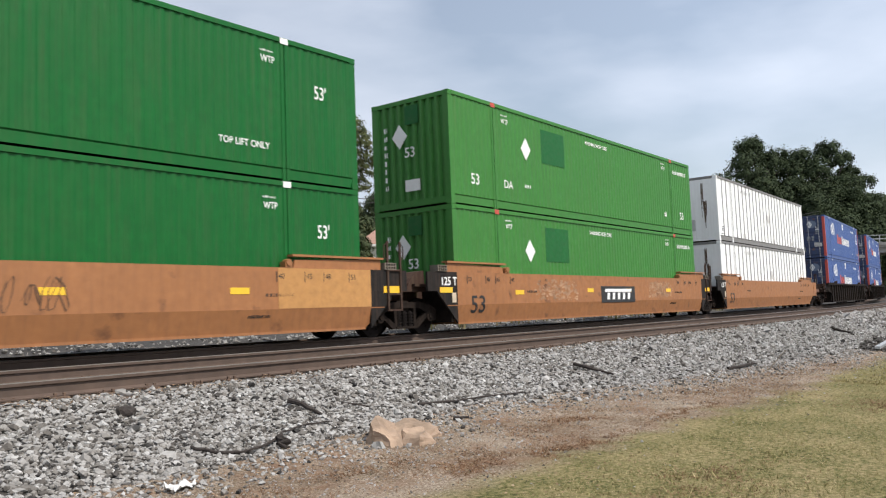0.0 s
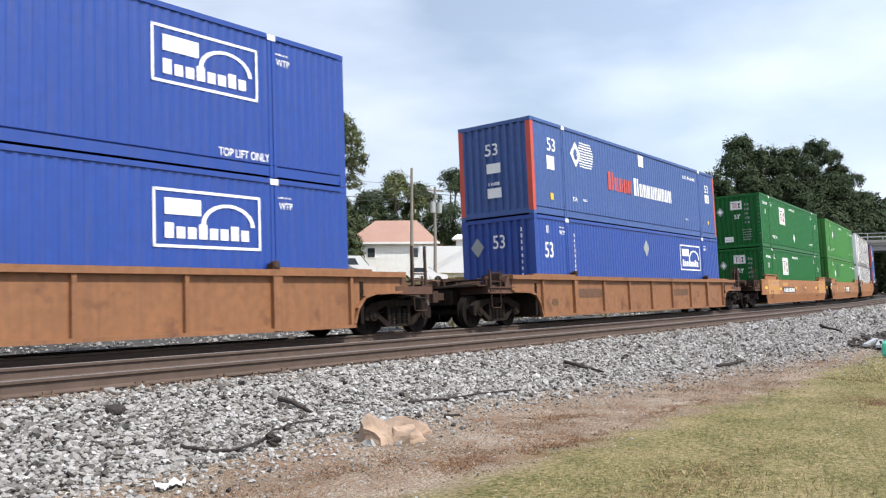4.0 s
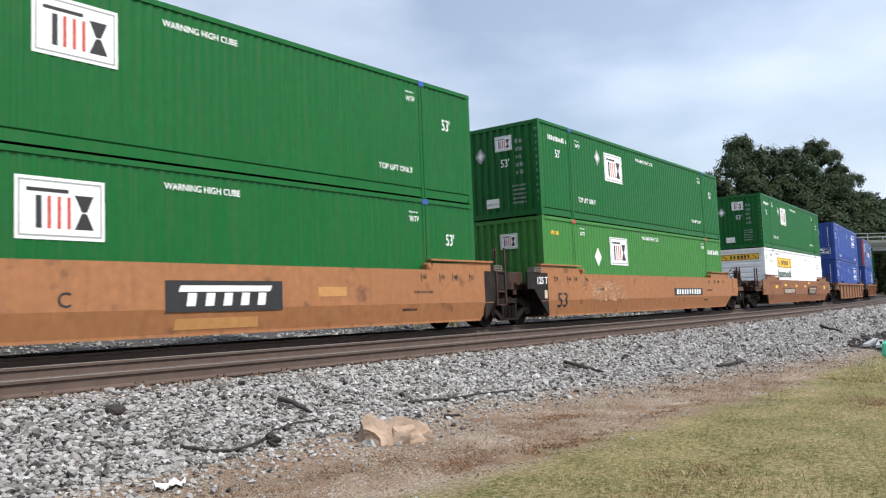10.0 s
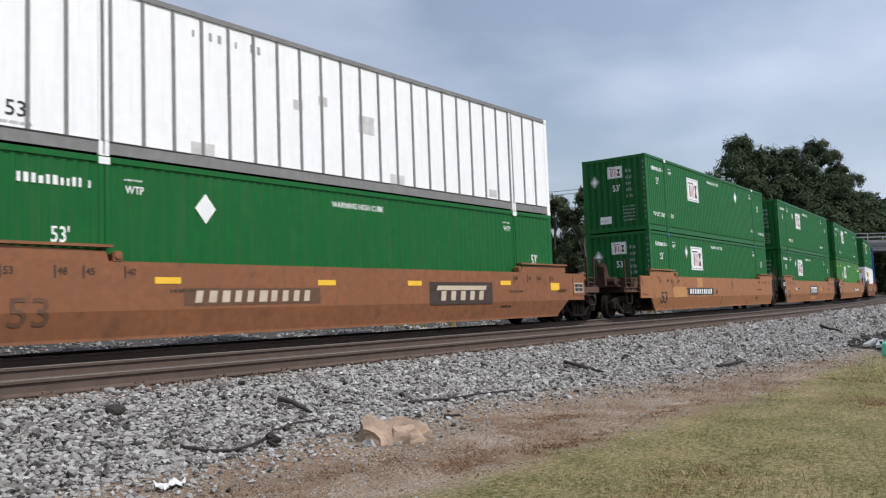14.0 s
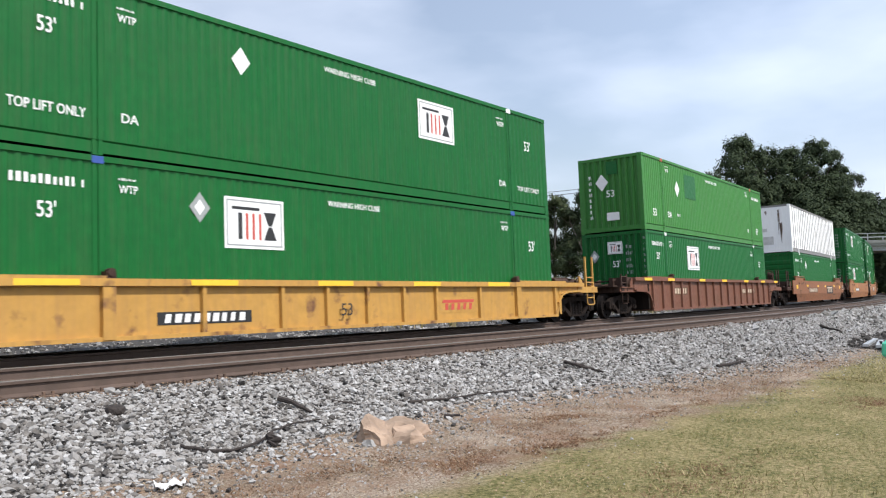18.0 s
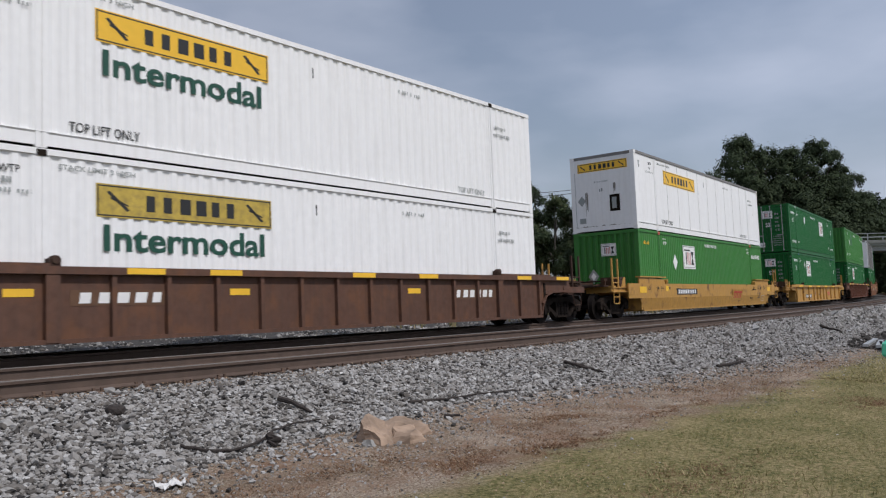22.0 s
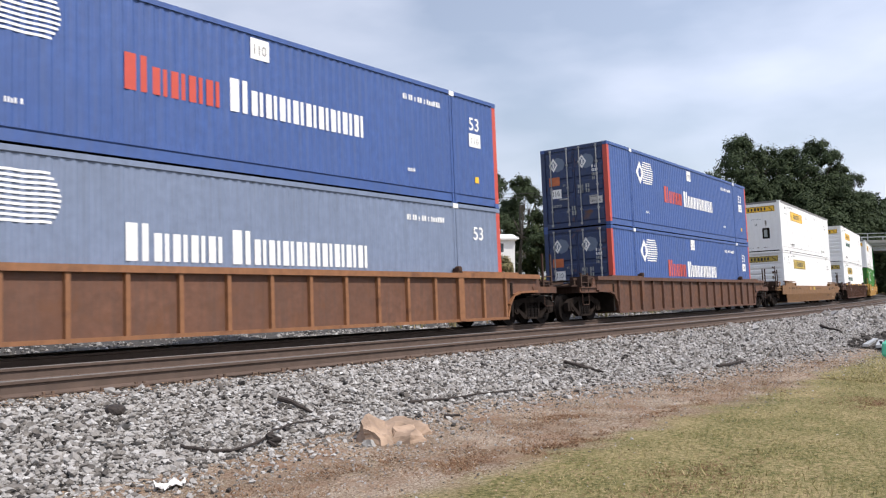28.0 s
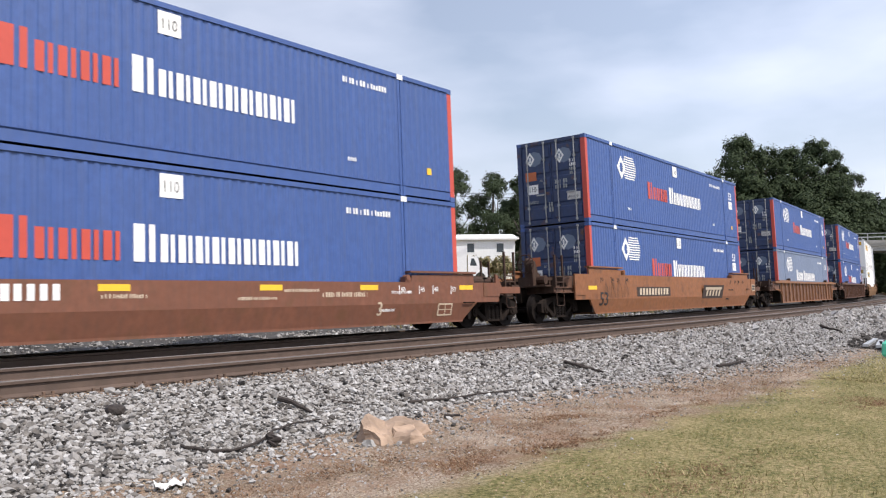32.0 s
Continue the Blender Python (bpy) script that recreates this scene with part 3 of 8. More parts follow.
ROD = material("galvanised rod", (0.35, 0.36, 0.36), 0.5, metal=0.6, grain=0.15)
DECK_BLUE = material("blue casting paint", (0.03, 0.08, 0.32), 0.5)
OLD_YELLOW = material("faded yellow panel", (0.5, 0.36, 0.06), 0.55, grain=0.15, streak=0.5)
DISC = material("pale blue decal", (0.13, 0.17, 0.24), 0.5, grain=0.1)
SCUFF = material("scuffed grey white paint", (0.55, 0.54, 0.52), 0.6, grain=0.15)
RIB_GREY = material("grey post paint", (0.2, 0.195, 0.19), 0.55, grain=0.15, streak=0.3)
SIDE = pose(0, 0, 0, 90, 0, 0)
END = pose(0, 0, 0, 90, 0, -90)


FLUSH = [0.009, 0.012]   # how far the marked side and end lie inside the outer planes


def on_side(u, v):
    """A place on the side that faces the camera: metres from the rear end, and up."""
    return Matrix.Translation((-LENGTH / 2 + u, -WIDTH / 2 + FLUSH[0], v)) @ SIDE


def on_end(u, v):
    """A place on the rear end: metres from its outer edge as one looks at it, and up."""
    return Matrix.Translation((-LENGTH / 2 + FLUSH[1], WIDTH / 2 - u, v)) @ END


def plate(thing, at, w, h, mat, name="marking", label="", z=0.0):
    ob = piece(name, ("plate", round(w, 3), round(h, 3)), lambda bm: box(bm, 0, w, 0, h, -0.002, 0.002), mat, thing, at @ Matrix.Translation((0, 0, z)), label)
    return ob


def diamond(thing, at, r, mat, name="placard"):
    return piece(name, ("diamond", r), lambda bm: prism(bm, ((-r, 0), (0, -r * 1.25), (r, 0), (0, r * 1.25)), -0.002, 0.002, "z"), mat, thing, at)


def bars(thing, at, w, h, mat, seed, name="small_print", gap=0.25):
    """Writing that cannot be read: bars of its size and colour."""
    def f(bm):
        rng = random.Random(seed)
        x = 0.0
        while x < w:
            k = min(w - x, h * rng.uniform(0.26, 0.5))
            box(bm, x, x + k, 0, h * rng.choice((1, 1, 0.8)), -0.002, 0.002)
            x += k + h * gap * rng.choice((1, 1, 1, 2.5))
    return tagged(piece(name, ("bars", round(w, 2), round(h, 2), seed, gap), f, mat, thing, at), kind="stuff")


def board_logo(thing, at, w, h):
    """A white board with a framed mark of slanting black and red strokes."""
    ob = plate(thing, at, w, h, MARK_WHITE, "sign_board", "white sign board with a black and red mark")
    def outline_of(bm):
        e = h * 0.05
        for x0, x1, y0, y1 in ((e, w - e, e, 1.6 * e), (e, w - e, h - 1.6 * e, h - e), (e, 1.6 * e, e, h - e), (w - 1.6 * e, w - e, e, h - e)):
            box(bm, x0, x1, y0, y1, 0.002, 0.004)
    piece("sign_border", ("border", w), outline_of, GREY, ob)

    def black(bm):
        box(bm, w * 0.12, w * 0.58, h * 0.76, h * 0.82, 0.002, 0.005)
        box(bm, w * 0.22, w * 0.285, h * 0.18, h * 0.7, 0.002, 0.005)
        for y0, y1, wide in ((0.18, 0.45, 0.11), (0.74, 0.47, 0.11)):
            prism(bm, ((w * (0.76 - wide), h * y0), (w * (0.76 + wide), h * y0), (w * 0.79, h * y1), (w * 0.73, h * y1)), 0.002, 0.005, "z")

    def red(bm):
        for a in (0.345, 0.455, 0.565):
            prism(bm, ((w * a, h * 0.18), (w * (a + 0.04), h * 0.18), (w * (a + 0.04), h * 0.7), (w * a, h * 0.7)), 0.002, 0.005, "z")
    piece("sign_mark", ("black mark", w), black, MARK_BLACK, ob)
    piece("sign_mark", ("red mark", w), red, MARK_RED, ob)



TRAIN = []   # (thing, metres ahead of the reference point, wheel base, height above the rail)


def strokes(thing, at, w, h, count, mat, seed, name="wordmark_block", big_first=True, depth=0.004, slant=0.0):
    """A word mark as plain upright bars, of its size and colour; large ones have a thick and a thin bar for each place."""
    rng = random.Random(seed)
    p = w / (count + (0.45 if big_first else 0.0))
    x = 0.0
    for i in range(count):
        big = big_first and i == 0
        cw, ch = p * (1.45 if big else 1.0), h * (1.0 if big or not big_first else 0.76)
        for start, wide in ((0.04, 0.4), (0.6, 0.22)) if big_first else ((0.1, rng.choice((0.5, 0.58, 0.66))),):
            k = cw * wide
            piece(name, ("stroke", round(k, 3), round(ch, 3), slant), lambda bm: prism(bm, ((0, 0), (k, 0), (k + ch * slant, ch), (ch * slant, ch)), -depth / 2, depth / 2, "z"),
                  mat, thing, at @ Matrix.Translation((x + cw * start, 0, 0)))
        x += cw


def word(thing, u, v, text, h, mat, place=on_side, width=None):
    """Lettering of a given height, squeezed to a width."""
    natural = {"53": 1.5, "53'": 1.75, "WTP": 2.35, "TOP LIFT ONLY": 9.3, "DA": 1.6, "110": 2.3, "Intermodal": 6.4, "WARNING HIGH CUBE": 13.2, "STACK LIMIT 3 HIGH": 12.5}
    squeeze = 1.0
    if width:
        squeeze = width / (natural.get(text, len(text) * 0.75) * h)
    return lettering(text, h, mat, thing, place(u, v), squeeze=squeeze, bold=0.004 * h / 0.3)


def wtp(th, u, v, mat=None):
    mat = mat or MARK_WHITE
    word(th, u, v, "WTP", 0.135, mat, width=0.26)
    bars(th, on_side(u - 0.02, v + 0.21), 0.32, 0.04, mat, 3, "arrow_mark")


def hazard(th, u, v, mat, r=0.2, place=on_side):
    d = diamond(th, place(u, v), r, mat)
    if mat is not MARK_WHITE:
        piece("placard_frame", ("diamond frame", r), lambda bm: prism(bm, ((-r * 0.5, 0), (0, -r * 0.65), (r * 0.5, 0), (0, r * 0.65)), 0.002, 0.004, "z"), MARK_WHITE, d)


def green_end(th, low):
    board_logo(th, on_end(1.05, 2.08), 0.6, 0.46)
    word(th, 1.22, 1.58, "53'", 0.24, MARK_WHITE, on_end, 0.34)
    plate(th, on_end(0.66, 0.36), 0.46, 0.28, MARK_WHITE, "label_panel")
    bars(th, on_end(0.69, 0.44), 0.4, 0.07, GREY, 5)
    for j in range(5):
        bars(th, on_end(1.62, 0.42 + j * 0.13), 0.46, 0.06, GREY, 61 + j)
    hazard(th, 0.5, 2.02 if th["label"].endswith("markings") else 1.5, GREY, 0.2, on_end)
    for k, u in enumerate((1.78, 1.92)):
        for j in range(5):
            bars(th, on_end(u, 1.3 + j * 0.24), 0.1, 0.13, GREY, 11 + k * 5 + j)
    for j in range(11):
        bars(th, on_end(2.47, 0.45 + j * 0.21), 0.07, 0.1, GREY, 31 + j)


def green_side(board=4.45, fifty=(1.0, 1.8), dot="grey", dot_at=(3.92, 2.2), lift=(2.4, 0.46), low_lift=(12.6, 0.58), extra=(), number=True):
    def f(th):
        if board is not None:
            board_logo(th, on_side(board, 1.49), 1.42, 0.97)
        hazard(th, dot_at[0], dot_at[1], GREY if dot == "grey" else MARK_WHITE, 0.22)
        word(th, fifty[0], fifty[1] + 0.04, "53'", 0.25, MARK_WHITE, width=0.33)
        if number:
            bars(th, on_side(0.6, 2.35), 1.15, 0.15, MARK_WHITE, 41, gap=0.32)
        wtp(th, 2.36, 2.32)
        wtp(th, 13.6, 2.32)
        word(th, 14.95, fifty[1], "53'", 0.28, MARK_WHITE, width=0.36)
        if lift:
            word(th, lift[0], lift[1] + 0.12, "TOP LIFT ONLY", 0.16, MARK_WHITE, width=1.15)
        if low_lift:
            word(th, low_lift[0], low_lift[1], "TOP LIFT ONLY", 0.13, MARK_WHITE, width=1.1)
        word(th, 7.1, 2.47, "WARNING HIGH CUBE", 0.12, MARK_WHITE, width=1.45)
        for name, u, v in extra:
            word(th, u, v + 0.05, name, 0.16, MARK_WHITE)
        for x in (POST, LENGTH - POST):
            plate(th, on_side(x - 0.1, HIGH - 0.13), 0.2, 0.12, DECK_BLUE if dot == "grey" else MARK_WHITE, "lift_casting", z=0.022)
    return f


def light_side(th):
    hazard(th, 3.62, 1.84, MARK_WHITE, 0.26)
    plate(th, on_side(4.48, 1.56), 1.36, 1.0, GREEN, "painted_patch", "darker green painted-over patch")
    word(th, 0.88, 0.58, "53", 0.28, MARK_WHITE)
    word(th, 2.42, 0.62, "DA", 0.22, MARK_WHITE)
    wtp(th, 2.4, 2.4)
    bars(th, on_side(3.5, 0.72), 0.3, 0.1, MARK_WHITE, 8)
    word(th, 7.25, 2.5, "WARNING HIGH CUBE", 0.12, MARK_WHITE, width=1.4)
    word(th, 14.9, 0.6, "53", 0.28, MARK_WHITE)
    wtp(th, 13.3, 2.4)
    bars(th, on_side(14.4, 2.35), 1.3, 0.14, MARK_WHITE, 9)
    bars(th, on_side(13.4, 0.62), 0.2, 0.18, MARK_WHITE, 19)
    for x in (POST, LENGTH - POST):
        plate(th, on_side(x - 0.1, HIGH - 0.13), 0.2, 0.12, MARK_RED, "lift_casting", z=0.022)
    hazard(th, 0.95, 1.92, MARK_WHITE, 0.26, on_end)
    word(th, 1.1, 1.35, "53", 0.26, MARK_WHITE, on_end)
    plate(th, on_end(1.1, 0.45), 0.5, 0.3, MARK_WHITE, "label_panel")
    plate(th, on_end(1.15, 2.2), 0.45, 0.5, GREEN, "painted_patch")
    for j in range(8):
        bars(th, on_end(0.42, 0.55 + j * 0.22), 0.1, 0.13, MARK_WHITE, 51 + j)


def plain_side(th):
    """The light container with a white board but no end placards."""
    board_logo(th, on_side(4.55, 1.52), 1.42, 0.95)
    hazard(th, 3.62, 1.76, MARK_WHITE, 0.25)
    wtp(th, 2.4, 2.4)
    wtp(th, 13.6, 2.4)
    word(th, 7.3, 2.5, "WARNING HIGH CUBE", 0.13, MARK_WHITE, width=1.4)
    bars(th, on_side(14.4, 2.2), 1.4, 0.2, MARK_WHITE, 9)
    bars(th, on_side(0.5, 2.35), 0.5, 0.14, MARK_YELLOW, 12)
    for x in (POST, LENGTH - POST):
        plate(th, on_side(x - 0.1, HIGH - 0.13), 0.2, 0.12, MARK_RED, "lift_casting", z=0.022)
    board_logo(th, on_end(1.1, 1.98), 0.6, 0.46)
    hazard(th, 0.75, 1.25, GREY, 0.22, on_end)
    word(th, 1.2, 0.82, "53", 0.24, MARK_WHITE, on_end)


def arc_badge(th, at, w, h):
    """A white rounded frame holding a bridge-like arc and small blocks."""
    def f(bm):
        e = h * 0.05
        for x0, x1, y0, y1 in ((0, w, 0, e), (0, w, h - e, h), (0, e, 0, h), (w - e, w, 0, h)):
            box(bm, x0, x1, y0, y1, -0.003, 0.003)
        for k in range(12):
            a, b = math.pi * k / 12, math.pi * (k + 1) / 12
            prism(bm, [(w * 0.68 + w * q * math.cos(t), h * 0.42 + h * q * 1.5 * math.sin(t)) for q, t in ((0.22, a), (0.26, a), (0.26, b), (0.22, b))], -0.003, 0.003, "z")
        box(bm, w * 0.1, w * 0.42, h * 0.56, h * 0.84, -0.003, 0.003)
        for k in range(8):
            box(bm, w * (0.1 + k * 0.1), w * (0.175 + k * 0.1), h * 0.16, h * (0.36 if k % 3 else 0.42), -0.003, 0.003)
    piece("badge", ("badge", w, h), f, MARK_WHITE, th, at)


def blue_side(up):
    def f(th):
        word(th, 0.55, 1.65, "53", 0.46, MARK_WHITE, width=0.58)
        bars(th, on_side(0.7, 2.38), 0.14, 0.22, MARK_WHITE, 1)
        wtp(th, 1.5, 2.36)
        d = diamond(th, on_side(8.12, 2.2), 0.26, GREY)
        arc_badge(th, on_side(11.53, 1.45), 2.3, 1.04)
        for j in range(9):
            bars(th, on_side(2.42, 1.05 + j * 0.16), 0.07, 0.11, MARK_WHITE, 61 + j)
        wtp(th, 14.3, 2.3)
        if up:
            word(th, 2.4, 0.3, "TOP LIFT ONLY", 0.2, MARK_WHITE, width=1.25)
            word(th, 12.9, 0.3, "TOP LIFT ONLY", 0.16, MARK_WHITE, width=1.1)
            for k in range(9):
                plate(th, on_side(0.5 + k * 1.8, 0.05), 0.3, 0.05, MARK_WHITE if k % 2 else MARK_RED, "reflector", z=-0.018)
        for x in (POST, LENGTH - POST):
            plate(th, on_side(x - 0.1, HIGH - 0.13), 0.2, 0.12, MARK_WHITE, "lift_casting", z=0.022)
        word(th, 1.1, 1.98, "53", 0.4, MARK_WHITE, on_end, 0.5)
        diamond(th, on_end(0.55, 2.05), 0.24, GREY)
        arc_badge(th, on_end(1.35, 0.5), 0.9, 0.45)
        plate(th, on_end(0.66, 0.42), 0.1, 0.22, MARK_YELLOW, "label_panel")
        for j in range(8):
            bars(th, on_end(2.1, 1.1 + j * 0.19), 0.05, 0.12, MARK_WHITE, 71 + j)
    return f


def swoosh(th, at, mat):
    """A white diamond with a round opening, trailing thin wavy lines."""
    def f(bm):
        outer = ((0.0, 0.0), (0.36, 0.42), (0.72, 0.0), (0.36, -0.42))
        hole = [(0.36 + 0.15 * math.cos(a * math.pi / 4), 0.19 * math.sin(a * math.pi / 4)) for a in range(8)]
        ring = [(0.36 + 0.36 * c, 0.42 * s) for c, s in ((1, 0), (0.5, 0.5), (0, 1), (-0.5, 0.5), (-1, 0), (-0.5, -0.5), (0, -1), (0.5, -0.5))]
        for k in range(8):
            j = (k + 1) % 8
            prism(bm, (hole[k], ring[k], ring[j], hole[j]), -0.002, 0.002, "z")
        for k in range(10):
            y = 0.4 - k * 0.085
            x0 = 0.42 + abs(y) * 0.6
            x1 = 1.25 + 0.36 * math.cos(y * 2.6)
            for i in range(6):
                a, b = x0 + (x1 - x0) * i / 6, x0 + (x1 - x0) * (i + 1) / 6
                ya, yb = y + 0.006 * math.sin(i * 1.6), y + 0.006 * math.sin((i + 1) * 1.6)
                prism(bm, ((a, ya), (b, yb), (b, yb + 0.042), (a, ya + 0.042)), -0.002, 0.002, "z")
    piece("emblem", "emblem", f, mat, th, at)


def pacer_side(first, door=True, bleached=False, numbered=True):
    def f(th):
        swoosh(th, on_side(2.45, 2.1), MARK_WHITE)
        strokes(th, on_side(5.12, 1.2), 2.0, 0.64, 5, first, 5)
        strokes(th, on_side(7.28, 1.19), 3.68, 0.64, 10, MARK_WHITE, 8)
        if not bleached:
            plate(th, on_side(7.8, 2.32), 0.46, 0.42, MARK_WHITE, "label_panel")
            word(th, 7.84, 2.42, "110", 0.2, MARK_BLACK, width=0.38)
        if not bleached and numbered:
            plate(th, on_side(14.9, 1.55), 0.5, 0.36, MARK_WHITE, "label_panel")
            word(th, 14.95, 1.63, "110", 0.17, MARK_BLACK, width=0.4)
        bars(th, on_side(12.3, 2.36), 1.4, 0.13, MARK_WHITE, 23)
        if numbered:
            word(th, 14.9, 2.0, "53", 0.34, MARK_WHITE)
        bars(th, on_side(3.2, 0.62), 0.28, 0.09, MARK_WHITE, 8)
        bars(th, on_side(12.4, 0.62), 0.28, 0.09, MARK_WHITE, 9)
        plate(th, on_side(15.1, 0.6), 0.16, 0.16, MARK_YELLOW, "label_panel")
        for x in (POST, LENGTH - POST):
            plate(th, on_side(x - 0.1, HIGH - 0.13), 0.2, 0.12, MARK_WHITE, "lift_casting", z=0.022)
        if door:
            for u in (0.5, 1.62):
                disc = piece("placard_disc", "placard_disc", lambda bm: prism(bm, [(0.3 * math.cos(k * math.pi / 4) + 0.16, 0.26 * math.sin(k * math.pi / 4)) for k in range(8)], -0.004, -0.001, "z"), DISC, th, on_end(u, 2.3))
                piece("placard_ring", "placard_ring", lambda bm: [prism(bm, q, 0.0, 0.002, "z") for q in (((-0.17, 0), (0, 0.25), (0, 0.15), (-0.1, 0)), ((0, 0.25), (0.17, 0), (0.1, 0), (0, 0.15)), ((0.17, 0), (0, -0.25), (0, -0.15), (0.1, 0)), ((0, -0.25), (-0.17, 0), (-0.1, 0), (0, -0.15)))], MARK_WHITE, disc)
                plate(disc, Matrix.Translation((-0.025, -0.1, 0.001)), 0.06, 0.18, MARK_WHITE, "placard_bar")
            plate(th, on_end(0.3, 1.56), 0.42, 0.3, MARK_ORANGE, "label_panel", "orange label panel")
            plate(th, on_end(0.35, 1.1), 0.42, 0.32, MARK_WHITE, "label_panel")
            word(th, 0.4, 1.18, "110", 0.18, MARK_BLACK, on_end, 0.32)
            for k, (u, v, w, h) in enumerate(((0.35, 0.78, 0.4, 0.1), (1.15, 0.45, 0.16, 0.36), (1.42, 1.2, 0.2, 0.34), (1.72, 1.2, 0.14, 0.34), (0.85, 1.5, 0.1, 0.08), (0.95, 0.55, 0.08, 0.1))):
                bars(th, on_end(u, v), w, h * 0.45, GREY, 181 + k)
                bars(th, on_end(u, v + h * 0.5), w, h * 0.4, GREY, 191 + k)
            plate(th, on_end(1.85, 0.78), 0.48, 0.24, SCUFF, "label_panel")
            bars(th, on_end(1.88, 0.84), 0.42, 0.08, MARK_BLACK, 85)
            for j in range(4):
                bars(th, on_end(1.98, 1.62 + j * 0.14), 0.22, 0.1, MARK_WHITE if j > 1 else GREY, 81 + j)
        else:
            word(th, 0.95, 1.9, "53", 0.36, MARK_WHITE, on_end)
            for v in (1.35, 0.6):
                plate(th, on_end(1.0, v), 0.5, 0.3, MARK_WHITE, "label_panel")
            bars(th, on_end(1.05, 0.98), 0.4, 0.1, MARK_WHITE, 4)
            word(th, 0.95, 2.0, "53", 0.4, MARK_WHITE)
            plate(th, on_side(0.92, 1.42), 0.46, 0.42, MARK_WHITE, "label_panel")
            word(th, 0.96, 1.52, "110", 0.2, MARK_BLACK, width=0.38)
            plate(th, on_side(1.06, 0.5), 0.18, 0.2, MARK_YELLOW, "label_panel")
            word(th, 2.5, 0.57, "DA", 0.15, MARK_WHITE)
    return f


def yellow_board(th, at, w, h, clear=True):
    """A yellow board with a black border, a row of black blocks and a scroll at each end."""
    ob = plate(th, at, w, h, MARK_YELLOW if clear else OLD_YELLOW, "sign_board", "yellow sign board with black blocks")
    def f(bm):
        e = 0.022
        for x0, x1, y0, y1 in ((e, w - e, e, 2 * e), (e, w - e, h - 2 * e, h - e), (e, 2 * e, e, h - e), (w - 2 * e, w - e, e, h - e)):
            box(bm, x0, x1, y0, y1, 0.002, 0.004)
        for sx in (0.05, 0.83):
            prism(bm, ((w * sx, h * 0.75), (w * (sx + 0.1), h * 0.2), (w * (sx + 0.115), h * 0.25), (w * (sx + 0.015), h * 0.8)), 0.002, 0.004, "z")
            prism(bm, ((w * (sx + 0.02), h * 0.55), (w * (sx + 0.11), h * 0.35), (w * (sx + 0.11), h * 0.4), (w * (sx + 0.02), h * 0.62)), 0.002, 0.004, "z")
    piece("sign_border", ("yellow border", round(w, 2)), f, MARK_BLACK, ob)
    strokes(ob, Matrix.Translation((w * 0.24, h * 0.25, 0.003)), w * 0.55, h * 0.5, 6, MARK_BLACK, 15, "sign_blocks", False)


